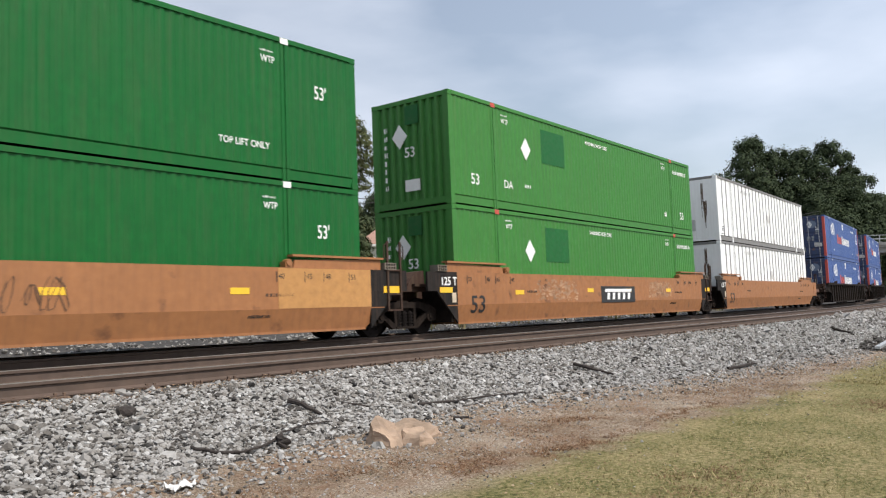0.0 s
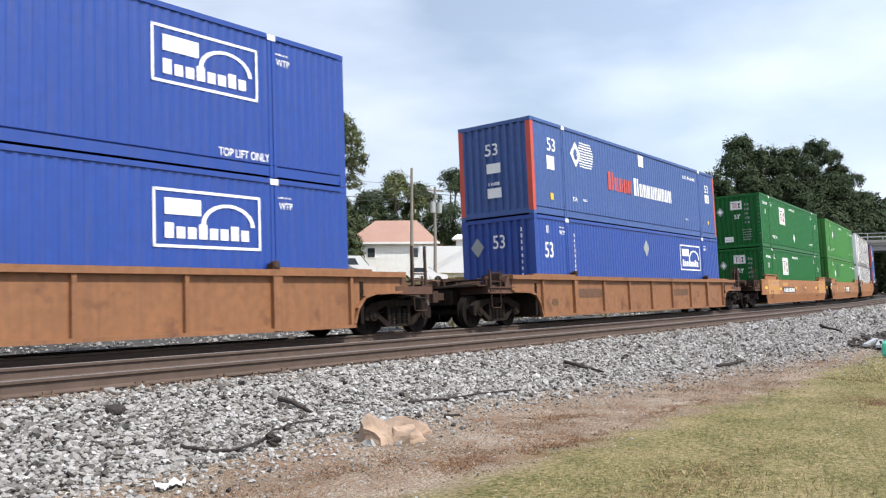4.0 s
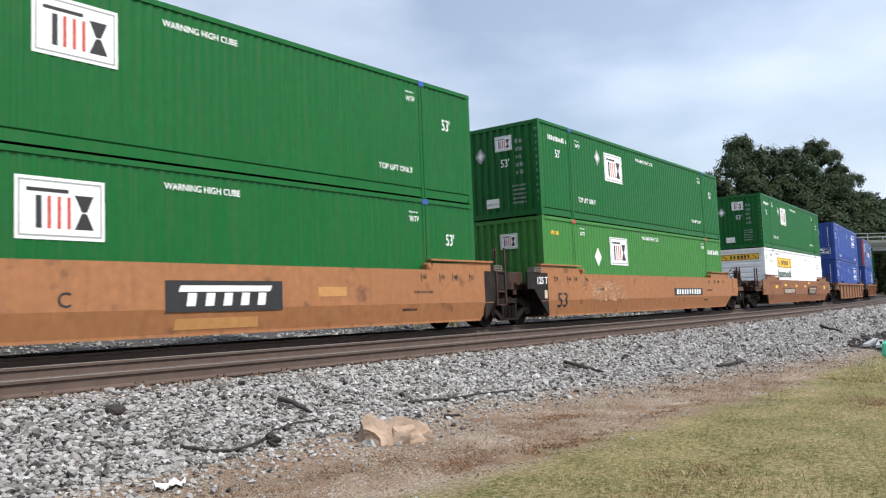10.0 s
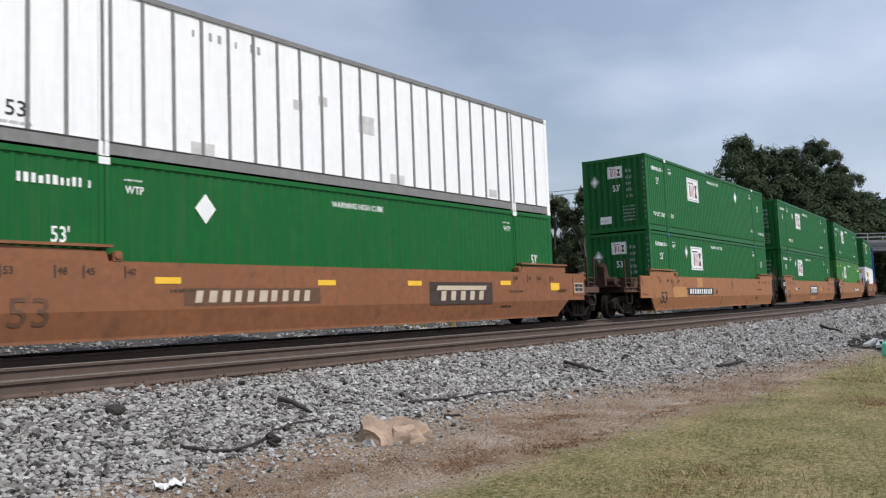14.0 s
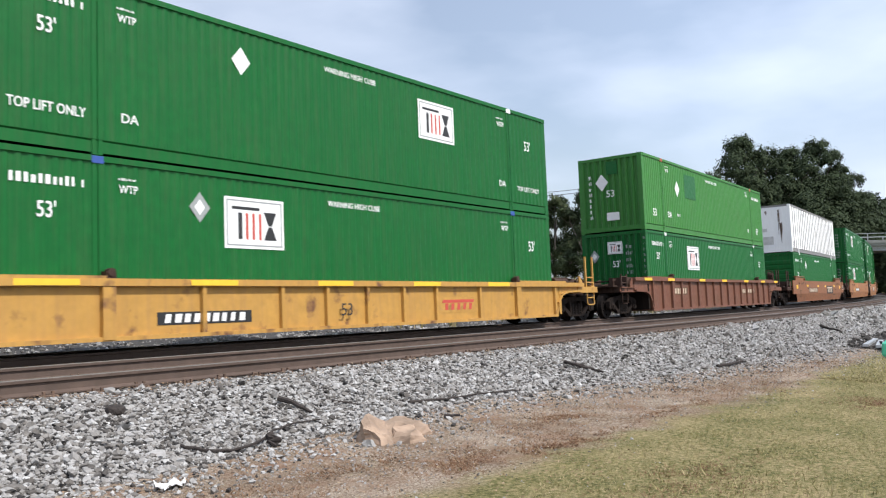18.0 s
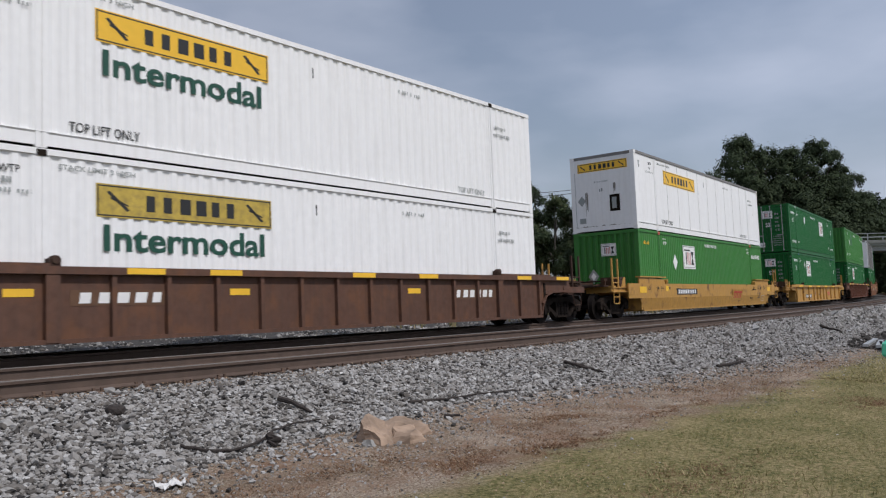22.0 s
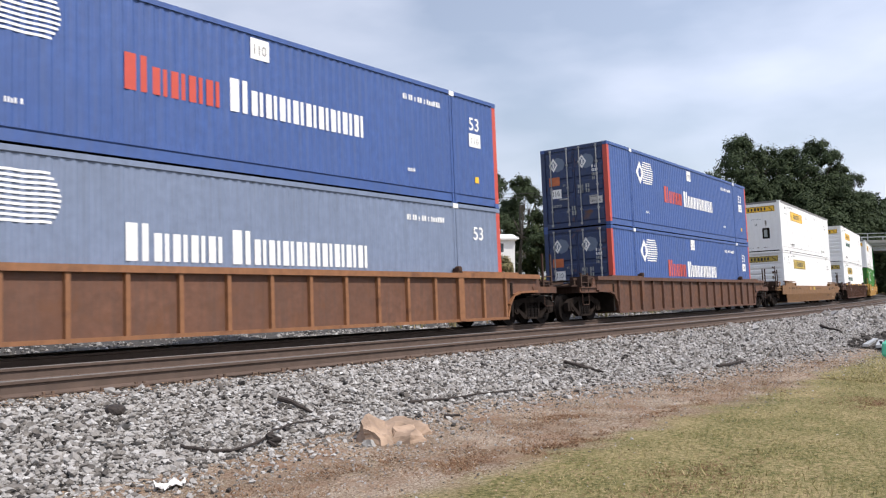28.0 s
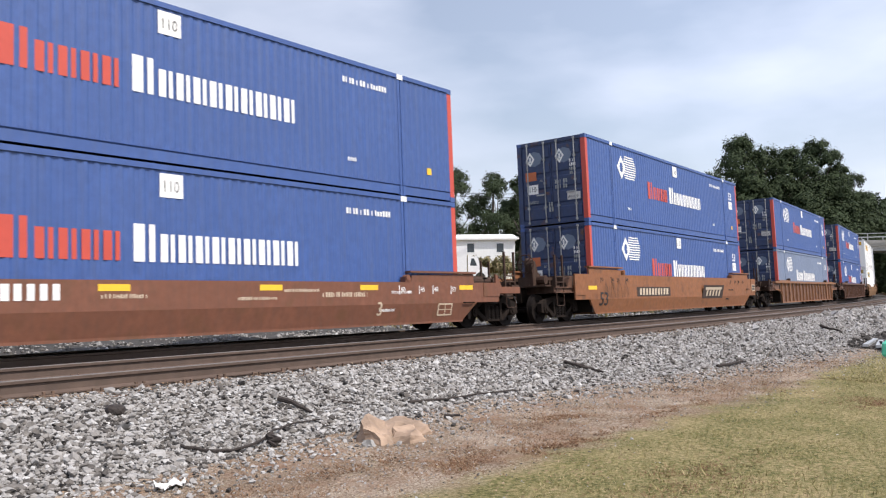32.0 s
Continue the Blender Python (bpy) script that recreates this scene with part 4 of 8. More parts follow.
def white_side(inter, style, up, clear=True):
    def f(th):
        yellow_board(th, on_side(2.86, 1.9), 3.6, 0.55, clear)
        if inter:
            lettering("Intermodal", 0.42, MARK_GREEN, th, on_side(2.95, 1.36), squeeze=1.27, bold=0.014)
        word(th, 1.35, 2.48, "WTP", 0.12, MARK_BLACK, width=0.24)
        bars(th, on_side(1.4, 2.32), 0.14, 0.09, GREY, 2)
        bars(th, on_side(1.05, 2.17), 0.78, 0.075, GREY, 6, gap=0.5)
        word(th, 2.25, 2.6, "STACK LIMIT 3 HIGH", 0.085, GREY, width=1.25)
        bars(th, on_side(10.4, 2.45), 0.8, 0.09, GREY, 7, gap=0.5)
        bars(th, on_side(14.4, 2.2), 0.5, 0.1, GREY, 17)
        bars(th, on_side(14.3, 2.0), 0.8, 0.09, GREY, 18)
        if up:
            word(th, 2.42, 0.32, "TOP LIFT ONLY", 0.16, MARK_BLACK, width=1.15)
            word(th, 12.6, 0.3, "TOP LIFT ONLY", 0.14, GREY, width=1.1)
        plate(th, on_side(7.65, 2.25), 0.03, 0.22, MARK_BLACK)
        plate(th, on_side(0.4, 2.3), 0.09, 0.26, GREY)
        if style == "smooth":
            for u, v in ((3.3, 1.45), (3.3, 0.85), (7.0, 1.9), (7.0, 1.2), (9.4, 1.9), (9.4, 1.2), (11.8, 1.95), (11.8, 1.25), (15.2, 1.6)):
                piece("round_cap", "round_cap", lambda bm: rod(bm, (0, 0, -0.01), (0, 0, 0.012), 0.07, 12), WHITE, th, on_side(u, v))
            u = 0.35
            while u < 15.5:
                plate(th, on_side(u, 0.22), 0.75, 0.03, GREY, "scuff_mark", z=0.001)
                u += 1.22
            for x in (POST, LENGTH - POST):
                for dx in (-0.42, 0.14):
                    bars(th, on_side(x + dx, HIGH - 0.14), 0.3, 0.1, GREY, 28)
        for x in (POST, LENGTH - POST):
            plate(th, on_side(x - 0.08, HIGH - 0.12), 0.16, 0.1, GRIME, "lift_casting", z=0.022)
        yellow_board(th, on_end(0.3, 2.28), 2.0, 0.34, clear)
        if style == "smooth":
            d = plate(th, on_end(1.55, 0.72), 0.4, 0.62, GRIME, "fuel_hatch")
            plate(d, Matrix.Translation((0.09, 0.1, 0.003)), 0.18, 0.42, GREY, "hatch_window")
            plate(th, on_end(0.3, 0.35), 0.26, 0.2, GREY, "label_panel")
            diamond(th, on_end(0.42, 1.2), 0.16, GREY)
            bars(th, on_end(0.95, 1.85), 0.55, 0.05, GREY, 33)
            bars(th, on_end(1.15, 1.5), 0.2, 0.12, GREY, 34)
            plate(th, on_end(0.14, 0.2), 0.04, 2.1, GREY, "hinge_strip")
            stains(th, 3, ((0.62, 1.5, 0.9), (1.75, 1.75, 0.4)), SOOT, True)
        elif not clear:
            stains(th, 5, [(u, 2.0 - 0.29 * k, 0.2) for u in (0.55, 2.0) for k in range(6)], STAIN, False)
    return f


def stains(th, seed, rows, mat, low):
    """Rust runs and soot on the end wall: ragged upright streaks, and a sooty edge along the foot."""
    def g(bm):
        rng = random.Random(seed)
        for u, v, length in rows:
            for _ in range(5):
                x, w, k = u + rng.uniform(-0.07, 0.07), rng.uniform(0.008, 0.03), length * rng.uniform(0.4, 1.0)
                v0 = v + rng.uniform(-0.03, 0.03)
                bm.faces.new([bm.verts.new(p) for p in ((x - w * 0.3, v0 - k, 0.0), (x + w * 0.3, v0 - k, 0.0), (x + w, v0 - k * 0.4, 0.0), (x + w * 0.8, v0, 0.0), (x - w * 0.8, v0, 0.0), (x - w, v0 - k * 0.5, 0.0))])
        if low:
            for k in range(26):
                x, w, h = 0.2 + 2.15 * k / 26 + rng.uniform(-0.03, 0.03), rng.uniform(0.05, 0.12), rng.uniform(0.0, 0.1)
                bm.faces.new([bm.verts.new(p) for p in ((x - w, 0.14, 0.0), (x + w, 0.14, 0.0), (x + w * 0.5, 0.16 + h * 0.7, 0.0), (x, 0.16 + h, 0.0), (x - w * 0.7, 0.16 + h * 0.5, 0.0))])
    piece("rust_stain", ("stains", seed), g, mat, th, on_end(0, 0) @ Matrix.Translation((0, 0, 0.004 if low else 0.002)))


STAIN = material("brown rust and soot stain", (0.13, 0.085, 0.055), 0.85, grain=0.3)
SOOT = material("grey soot stain", (0.28, 0.26, 0.23), 0.85, grain=0.3)


def post_side(th):
    """Scuffed white side with a lettered corner and loose patches."""
    word(th, 0.42, 0.43, "53", 0.24, MARK_BLACK)
    bars(th, on_side(0.35, 0.3), 0.5, 0.05, GREY, 2)
    bars(th, on_side(3.7, 2.42), 1.6, 0.16, GREY, 21, gap=0.8)
    for u, v, w, h in ((3.65, 0.22, 0.5, 0.26), (9.0, 0.22, 0.5, 0.26), (6.1, 1.5, 0.25, 0.2), (6.8, 1.7, 0.25, 0.2), (8.0, 1.3, 0.5, 0.4), (13.0, 0.3, 0.35, 0.2)):
        plate(th, on_side(u, v), w, h, SCUFF, "scuff_mark", z=0.001)
    plate(th, on_end(0.9, 1.3), 0.3, 0.2, SCUFF, "label_panel")
    plate(th, on_end(0.85, 0.5), 0.7, 0.5, SCUFF, "label_panel")
    stains(th, 9, ((0.42, 2.5, 1.7), (0.36, 1.6, 1.1), (1.95, 2.6, 1.6), (2.05, 1.8, 1.2), (1.2, 2.55, 0.3)), STAIN, False)


def container(mat, style, end_style, label, marks, frame_mat=None):
    thing = new("shipping_container")
    tagged(thing, label, "container", "containers on the train")
    shell(thing, mat, style, end_style, frame_mat)
    FLUSH[:] = (0.0105 if style == "corrugated" else 0.017, 0.012 if end_style == "corrugated" else 0.017)
    for f in marks:
        f(thing)
    return thing

# ---------------------------------------------------------------- wagons
SPIN = []


# Darker than dusty steel: the shade beneath the deck is in the base colour.
DUSTY_SHADED = material("dusty cast steel with deck shade", (0.016, 0.0115, 0.009), 0.9, spec=0.15, grain=0.4, streak=0.5, dirt=(0.045, 0.03, 0.022), bump=0.004)


def truck(parent, x):
    """A two-axle truck: side frames, spring nests, bolster, bearings, and wheelsets that turn."""
    def bolster(bm):
        box(bm, -0.2, 0.2, -0.98, 0.98, 0.5, 0.8)
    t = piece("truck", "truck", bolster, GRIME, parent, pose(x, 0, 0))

    def side_frame(bm):
        # a cast frame: top beam, two sloping struts, two columns and the bearing jaws, so that the wheels show through
        prism(bm, ((-1.14, 0.34), (-1.14, 0.58), (-0.95, 0.68), (-0.5, 0.76), (0.5, 0.76), (0.95, 0.68), (1.14, 0.58), (1.14, 0.34), (1.02, 0.3), (0.98, 0.5),
                   (0.76, 0.5), (0.5, 0.62), (-0.5, 0.62), (-0.76, 0.5), (-0.98, 0.5), (-1.02, 0.3)), -0.07, 0.07)
        for k in (-1, 1):
            prism(bm, [(k * x, z) for x, z in ((0.74, 0.5), (0.86, 0.46), (0.44, 0.15), (0.3, 0.15), (0.34, 0.24))], -0.065, 0.065)
            prism(bm, [(k * x, z) for x, z in ((0.29, 0.18), (0.37, 0.18), (0.4, 0.63), (0.3, 0.63))], -0.06, 0.06)

    def spring_plank(bm):
        box(bm, -0.34, 0.34, -0.09, 0.09, 0.15, 0.2)

    def spring(bm):
        for k in range(5):
            rod(bm, (0, 0, 0.2 + k * 0.07), (0, 0, 0.245 + k * 0.07), 0.085, 10)
        rod(bm, (0, 0, 0.2), (0, 0, 0.56), 0.055, 8)

    def bearing(bm):
        rod(bm, (0, -0.1, 0), (0, 0.1, 0), 0.125, 12)
        rod(bm, (0, -0.13, 0), (0, 0.13, 0), 0.06, 8)
    for y in (-1.0, 1.0):
        f = piece("side_frame", "side_frame", side_frame, DUSTY_SHADED, t, pose(0, y, 0))
        piece("spring_plank", "spring_plank", spring_plank, DUSTY_SHADED, t, pose(0, y, 0))
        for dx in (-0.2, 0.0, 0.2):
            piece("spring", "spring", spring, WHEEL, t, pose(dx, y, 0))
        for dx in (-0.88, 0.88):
            piece("axle_bearing", "axle_bearing", bearing, DUSTY_SHADED, t, pose(dx, y, 0.42))

    def wheelset(bm):
        rod(bm, (0, -1.0, 0), (0, 1.0, 0), 0.08, 8)
        for sgn in (-1, 1):
            rod(bm, (0, sgn * 0.69, 0), (0, sgn * 0.83, 0), 0.42, 28)
            rod(bm, (0, sgn * 0.66, 0), (0, sgn * 0.7, 0), 0.45, 28)
            rod(bm, (0, sgn * 0.83, 0), (0, sgn * 0.86, 0), 0.17, 12)
            for k in range(6):
                a = k * math.pi / 3
                box(bm, 0.27 * math.cos(a) - 0.03, 0.27 * math.cos(a) + 0.03, sgn * 0.84 - 0.015, sgn * 0.84 + 0.015, 0.27 * math.sin(a) - 0.03, 0.27 * math.sin(a) + 0.03)
    for dx in (-0.88, 0.88):
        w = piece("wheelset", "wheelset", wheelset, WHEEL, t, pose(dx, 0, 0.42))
        SPIN.append((w, dx))
    return t


RUSTY = material("rusty brown steel", (0.052, 0.028, 0.02), 0.8, spec=0.25, grain=0.25, streak=0.4, bump=0.004)


def end_gear(car, mat, sgn, brake, short):
    """Everything beyond the well at one end: shear plate, platform, handrails, steps, coupler and brake stand. Built for +x and turned."""
    root = pose(0, 0, 0, 0, 0, 0 if sgn > 0 else 180)
    worn = YELLOW if mat is YELLOW else RUSTY

    def bolster_deck(bm):
        box(bm, 8.5, 10.4, -1.3, 1.3, 1.0, 1.066)
        box(bm, 8.4, 9.89, -0.4, 0.4, 0.74, 1.0)
    piece("end_deck", "end_deck", bolster_deck, mat if mat is YELLOW else GRIME, car, root)

    def web(bm):
        prism(bm, ((8.5, 1.07), (10.5, 1.07), (10.1, 1.16), (9.0, 1.32), (8.5, 1.4)), -0.03, 0.03)
    for y in (-0.42, 0.42):
        piece("gusset_plate", "gusset_plate", web, RUSTY, car, root @ pose(0, y, 0))

    def end_beam(bm):
        box(bm, 10.4, 10.62, -1.36, 1.36, 0.88, 1.1)
    piece("end_beam", "end_beam", end_beam, mat if mat is YELLOW else RUSTY, car, root)

    tall = 1.5 if short else 2.02
    edge_paint = RUST_ORANGE if mat in (ORANGE, RED_ORANGE, DULL_ORANGE) else mat

    def rail_post(bm):
        prism(bm, ((-0.03, -0.025), (0.03, -0.025), (0.03, 0.025), (-0.03, 0.025)), 0.9, tall, "z")

    def rail_bar(bm):
        rod(bm, (0, 0, 0), (0.46, 0, 0), 0.02, 6)

    def stirrup(bm):
        pts = ((0, 0, 0.95), (0.01, 0, 0.53), (0.05, 0, 0.5), (0.41, 0, 0.5), (0.45, 0, 0.53), (0.46, 0, 0.95))
        tube(bm, pts, [0.022 if mat is YELLOW else 0.015] * len(pts), 6)

    def edge_channel(bm):
        prism(bm, ((-0.045, 0.88), (0.03, 0.88), (0.03, 0.91), (-0.02, 0.91), (-0.02, 1.03), (0.03, 1.03), (0.03, 1.06), (-0.045, 1.06)), 9.45, 10.72, "x")

    def bracket(bm):
        prism(bm, ((9.62, 1.06), (9.9, 1.06), (9.82, 1.2), (9.72, 1.36), (9.62, 1.4)), -0.02, 0.02)

    def hand_pipe(bm):
        pts = ((9.6, 0, 1.3), (9.75, 0, 1.36), (9.98, 0, 1.3), (10.12, 0, 1.18))
        tube(bm, pts, [0.022] * len(pts), 6)

    def small_valve(bm):
        box(bm, 9.7, 9.86, -0.06, 0.06, 1.06, 1.2)
        rod(bm, (9.78, 0, 1.18), (9.78, 0, 1.27), 0.03, 8)
        rod(bm, (9.6, 0, 1.12), (10.05, 0, 1.12), 0.02, 6)
    for y in (-1.32, 1.32):
        out = math.copysign(1, y)
        for dx in (0.0, 0.46):
            piece("rail_post", ("rail_post", tall), rail_post, worn, car, root @ pose(10.12 + dx, y, 0))
        for z in (1.2, 1.42 if short else 1.36):
            piece("rail_bar", "rail_bar", rail_bar, worn, car, root @ pose(10.12, y, z))
        piece("stirrup_step", ("stirrup_step", mat is YELLOW), stirrup, worn if mat is YELLOW else RUSTY, car, root @ pose(10.12, y * 1.02, 0))
        if mat is YELLOW:
            piece("step_rung", "step_rung", rail_bar, worn, car, root @ pose(10.12, y * 1.02, 0.72))
        piece("edge_channel", "edge_channel", edge_channel, edge_paint, car, root @ pose(0, y * 1.03, 0, 0, 0, 0))
        piece("deck_bracket", "deck_bracket", bracket, edge_paint, car, root @ pose(0, y * 1.02, 0))
        piece("hand_pipe", "hand_pipe", hand_pipe, RUSTY, car, root @ pose(0, y * 0.97, 0))
        piece("release_valve", "release_valve", small_valve, GRIME, car, root @ pose(0, y * 0.86, 0))

    def lading_frame(bm):
        box(bm, 8.7, 10.0, -0.04, 0.04, 1.3, 1.38)
        for x in (8.75, 9.3, 9.9):
            box(bm, x - 0.04, x + 0.04, -0.035, 0.035, 1.07, 1.3)
    for y in (-0.72, 0.72):
        piece("pipe_rack", "pipe_rack", lading_frame, RUSTY, car, root @ pose(0, y, 0))

    def draft_sill(bm):
        box(bm, 9.9, 11.0, -0.36, 0.36, 0.62, 1.0)
        prism(bm, ((9.2, 1.0), (10.9, 1.0), (10.9, 1.12), (9.9, 1.2), (9.2, 1.2)), -0.3, 0.3)
    piece("draft_sill", "draft_sill", draft_sill, GRIME, car, root)

    def walkway(bm):
        box(bm, 10.62, 10.98, -1.2, 1.2, 1.08, 1.12)
    piece("walkway", "walkway", walkway, RUSTY, car, root)

    def box_unit(bm):
        box(bm, 9.1, 9.75, 0.5, 1.15, 1.07, 1.42)
    piece("brake_valve", "brake_valve", box_unit, RUSTY, car, root)
    piece("air_tank", "air_tank", lambda bm: rod(bm, (8.8, -0.9, 1.22), (10.1, -0.9, 1.22), 0.12, 10), RUSTY, car, root)

    def pipe(bm):
        rod(bm, (8.6, -1.1, 1.16), (10.4, -1.0, 1.2), 0.03, 6)
        rod(bm, (9.6, -1.1, 1.3), (9.6, 1.0, 1.3), 0.03, 6)
    piece("air_pipe", "air_pipe", pipe, GRIME, car, root)
    if brake:
        def stand(bm):
            prism(bm, ((10.42, 1.1), (10.62, 1.1), (10.6, 1.9), (10.5, 1.98)), 0.3, 0.46)
            box(bm, 10.3, 10.6, 0.05, 0.3, 1.1, 1.4)
        piece("brake_stand", "brake_stand", stand, RUSTY, car, root)

        def housing(bm):
            prism(bm, ((10.18, 1.1), (10.6, 1.1), (10.62, 1.5), (10.66, 1.78), (10.58, 1.92), (10.42, 1.86), (10.3, 1.55), (10.16, 1.45)), 0.36, 0.58)
            rod(bm, (10.3, 0.5, 1.3), (10.3, 0.85, 1.3), 0.14, 10)
        piece("brake_housing", "brake_housing", housing, RUSTY, car, root)

        def slack(bm):
            rod(bm, (9.2, -0.2, 1.42), (10.0, 0.1, 1.42), 0.15, 10)
            box(bm, 9.3, 9.5, -0.3, 0.1, 1.07, 1.35)
            box(bm, 9.75, 9.9, -0.1, 0.2, 1.07, 1.35)
        piece("brake_cylinder", "end_brake_cylinder", slack, RUSTY, car, root)

        def wheel(bm):
            pts = [(0.28 * math.cos(k * math.pi / 8), 0.28 * math.sin(k * math.pi / 8)) for k in range(16)]
            tube(bm, [(0, *p) for p in (*pts, pts[0])], [0.018] * 17, 5)
            for k in range(0, 8, 2):
                rod(bm, (0, *pts[k]), (0, *pts[k + 8]), 0.013, 5)
        piece("brake_wheel", "brake_wheel", wheel, RUSTY, car, root @ pose(10.68, 0.38, 1.8))

    def shank(bm):
        box(bm, 10.9, 11.45, -0.09, 0.09, 0.76, 0.95)
        prism(bm, ((11.35, -0.13), (11.7, -0.17), (11.72, 0.02), (11.58, 0.05), (11.58, 0.17), (11.35, 0.17)), 0.7, 1.0, "z")
    piece("coupler", "coupler", shank, RUSTY, car, root)

    def hose(bm):
        pts = [(10.95, -0.4, 0.8), (11.05, -0.42, 0.58), (11.22, -0.4, 0.4), (11.45, -0.34, 0.3), (11.7, -0.26, 0.27)]
        tube(bm, pts, [0.04] * len(pts), 6)
    piece("air_hose", "air_hose", hose, GRIME, car, root)

    def lever(bm):
        rod(bm, (10.66, -1.25, 0.8), (10.66, -0.2, 0.86), 0.016, 5)
        rod(bm, (10.66, -1.25, 0.8), (10.75, -1.25, 0.62), 0.016, 5)
    piece("cut_lever", "cut_lever", lever, ROD, car, root)


def joint_gear(car, mat, sgn):
    """The shared end of two articulated units: dark cheek plates, platform and hand grabs."""
    root = pose(0, 0, 0, 0, 0, 0 if sgn > 0 else 180)

    def cheek(bm):
        prism(bm, ((8.2, 0.22), (9.0, 1.0), (8.2, 1.0)), -0.025, 0.025)

    def head(bm):
        box(bm, 8.2, 9.35, -0.03, 0.03, 1.0, 1.46)
    for y in (-1.43, 1.43):
        piece("cheek_plate", "cheek_plate", cheek, DARK_PLATE, car, root @ pose(0, y, 0))
        piece("cheek_head", "cheek_head", head, DARK_PLATE, car, root @ pose(0, y, 0))

    def span_bolster(bm):
        box(bm, 8.4, 9.74, -0.5, 0.5, 0.7, 1.1)
        box(bm, 8.6, 9.5, -1.2, 1.2, 1.12, 1.18)
    piece("span_bolster", "span_bolster", span_bolster, RUSTY, car, root)

    def grab(bm):
        for x in (8.72, 9.13):
            box(bm, x - 0.025, x + 0.025, -0.02, 0.02, 0.56, 2.1)
        for z in (0.58, 0.93, 1.46):
            box(bm, 8.72, 9.13, -0.02, 0.02, z - 0.02, z + 0.02)

    def loop(bm):
        pts = ((0, 0, 1.7), (0.1, 0, 1.72), (0.1, 0, 2.0), (0, 0, 2.06))
        for a, b in zip(pts, pts[1:]):
            rod(bm, a, b, 0.014, 5)
    for y in (-1.48, 1.48):
        if sgn > 0:
            piece("ladder", "joint_ladder", grab, RUSTY, car, root @ pose(0, y, 0))
            for x in (8.72, 9.13):
                piece("hand_grab", "hand_grab", loop, RUSTY, car, root @ pose(x, y, 0, 0, 0, 180 if x < 9 else 0))
        # a perforated step plate on the sill's end
        step = piece("step_plate", "step_plate", lambda bm: box(bm, 8.62, 8.98, -0.05, 0.2, 1.47, 1.62), TREAD, car, root @ pose(0, y * 0.98 + (0 if y < 0 else -0.16), 0))
        for i in range(4):
            for j in range(2):
                piece("hole", "step_hole", lambda bm: box(bm, -0.024, 0.024, -0.004, 0.004, -0.024, 0.024), GRIME, step, pose(8.68 + i * 0.08, -0.052 if y < 0 else 0.202, 1.51 + j * 0.07))

    def connector(bm):
        box(bm, 9.1, 9.72, -0.34, 0.34, 0.74, 1.2)
        prism(bm, ((8.5, 1.18), (9.5, 1.18), (9.3, 1.45), (8.7, 1.52)), -0.42, -0.36)
        prism(bm, ((8.5, 1.18), (9.5, 1.18), (9.3, 1.45), (8.7, 1.52)), 0.36, 0.42)
    piece("articulated_connector", "articulated_connector", connector, RUSTY, car, root)
    for y in (-0.9, 0.9):
        piece("bearing_bracket", "bearing_bracket", lambda bm: prism(bm, ((9.0, 1.0), (9.7, 1.0), (9.62, 1.2), (9.35, 1.46), (9.05, 1.5)), -0.2, 0.2), RUSTY, car, root @ pose(0, y, 0))
        piece("brake_cylinder", "brake_cylinder", lambda bm: rod(bm, (8.8, 0, 1.32), (9.3, 0, 1.32), 0.1, 10), RUSTY, car, root @ pose(0, y * 0.7, 0))

    def hoses(bm):
        for k in range(3):
            pts = [(8.8, -0.7 + k * 0.2, 1.2), (9.2, -0.75 + k * 0.2, 1.55 + 0.1 * k), (9.7, -0.7 + k * 0.2, 1.3)]
            for a, b in zip(pts, pts[1:]):
                rod(bm, a, b, 0.022, 6)
    piece("brake_hose", "brake_hose", hoses, GRIME, car, root)


TREAD = material("dirty galvanised tread", (0.19, 0.165, 0.13), 0.8, grain=0.25, streak=0.5)
DARK_PLATE = material("black painted plate", (0.017, 0.015, 0.014), 0.75, spec=0.2, grain=0.25, streak=0.45, dirt=(0.08, 0.05, 0.035), bump=0.003)


SILL = [-1.464]


def on_sill(x, z, y=None):
    """A place on the wagon's side; below the fold of a smooth side the sheet leans in."""
    if y is None and SILL[0] < -1.4 and z < 0.6:
        return Matrix.Translation((x, SILL[0] + (0.66 - z) * 0.227, z)) @ SIDE @ pose(0, 0, 0, 12.8)
    return Matrix.Translation((x, SILL[0] if y is None else y, z)) @ SIDE


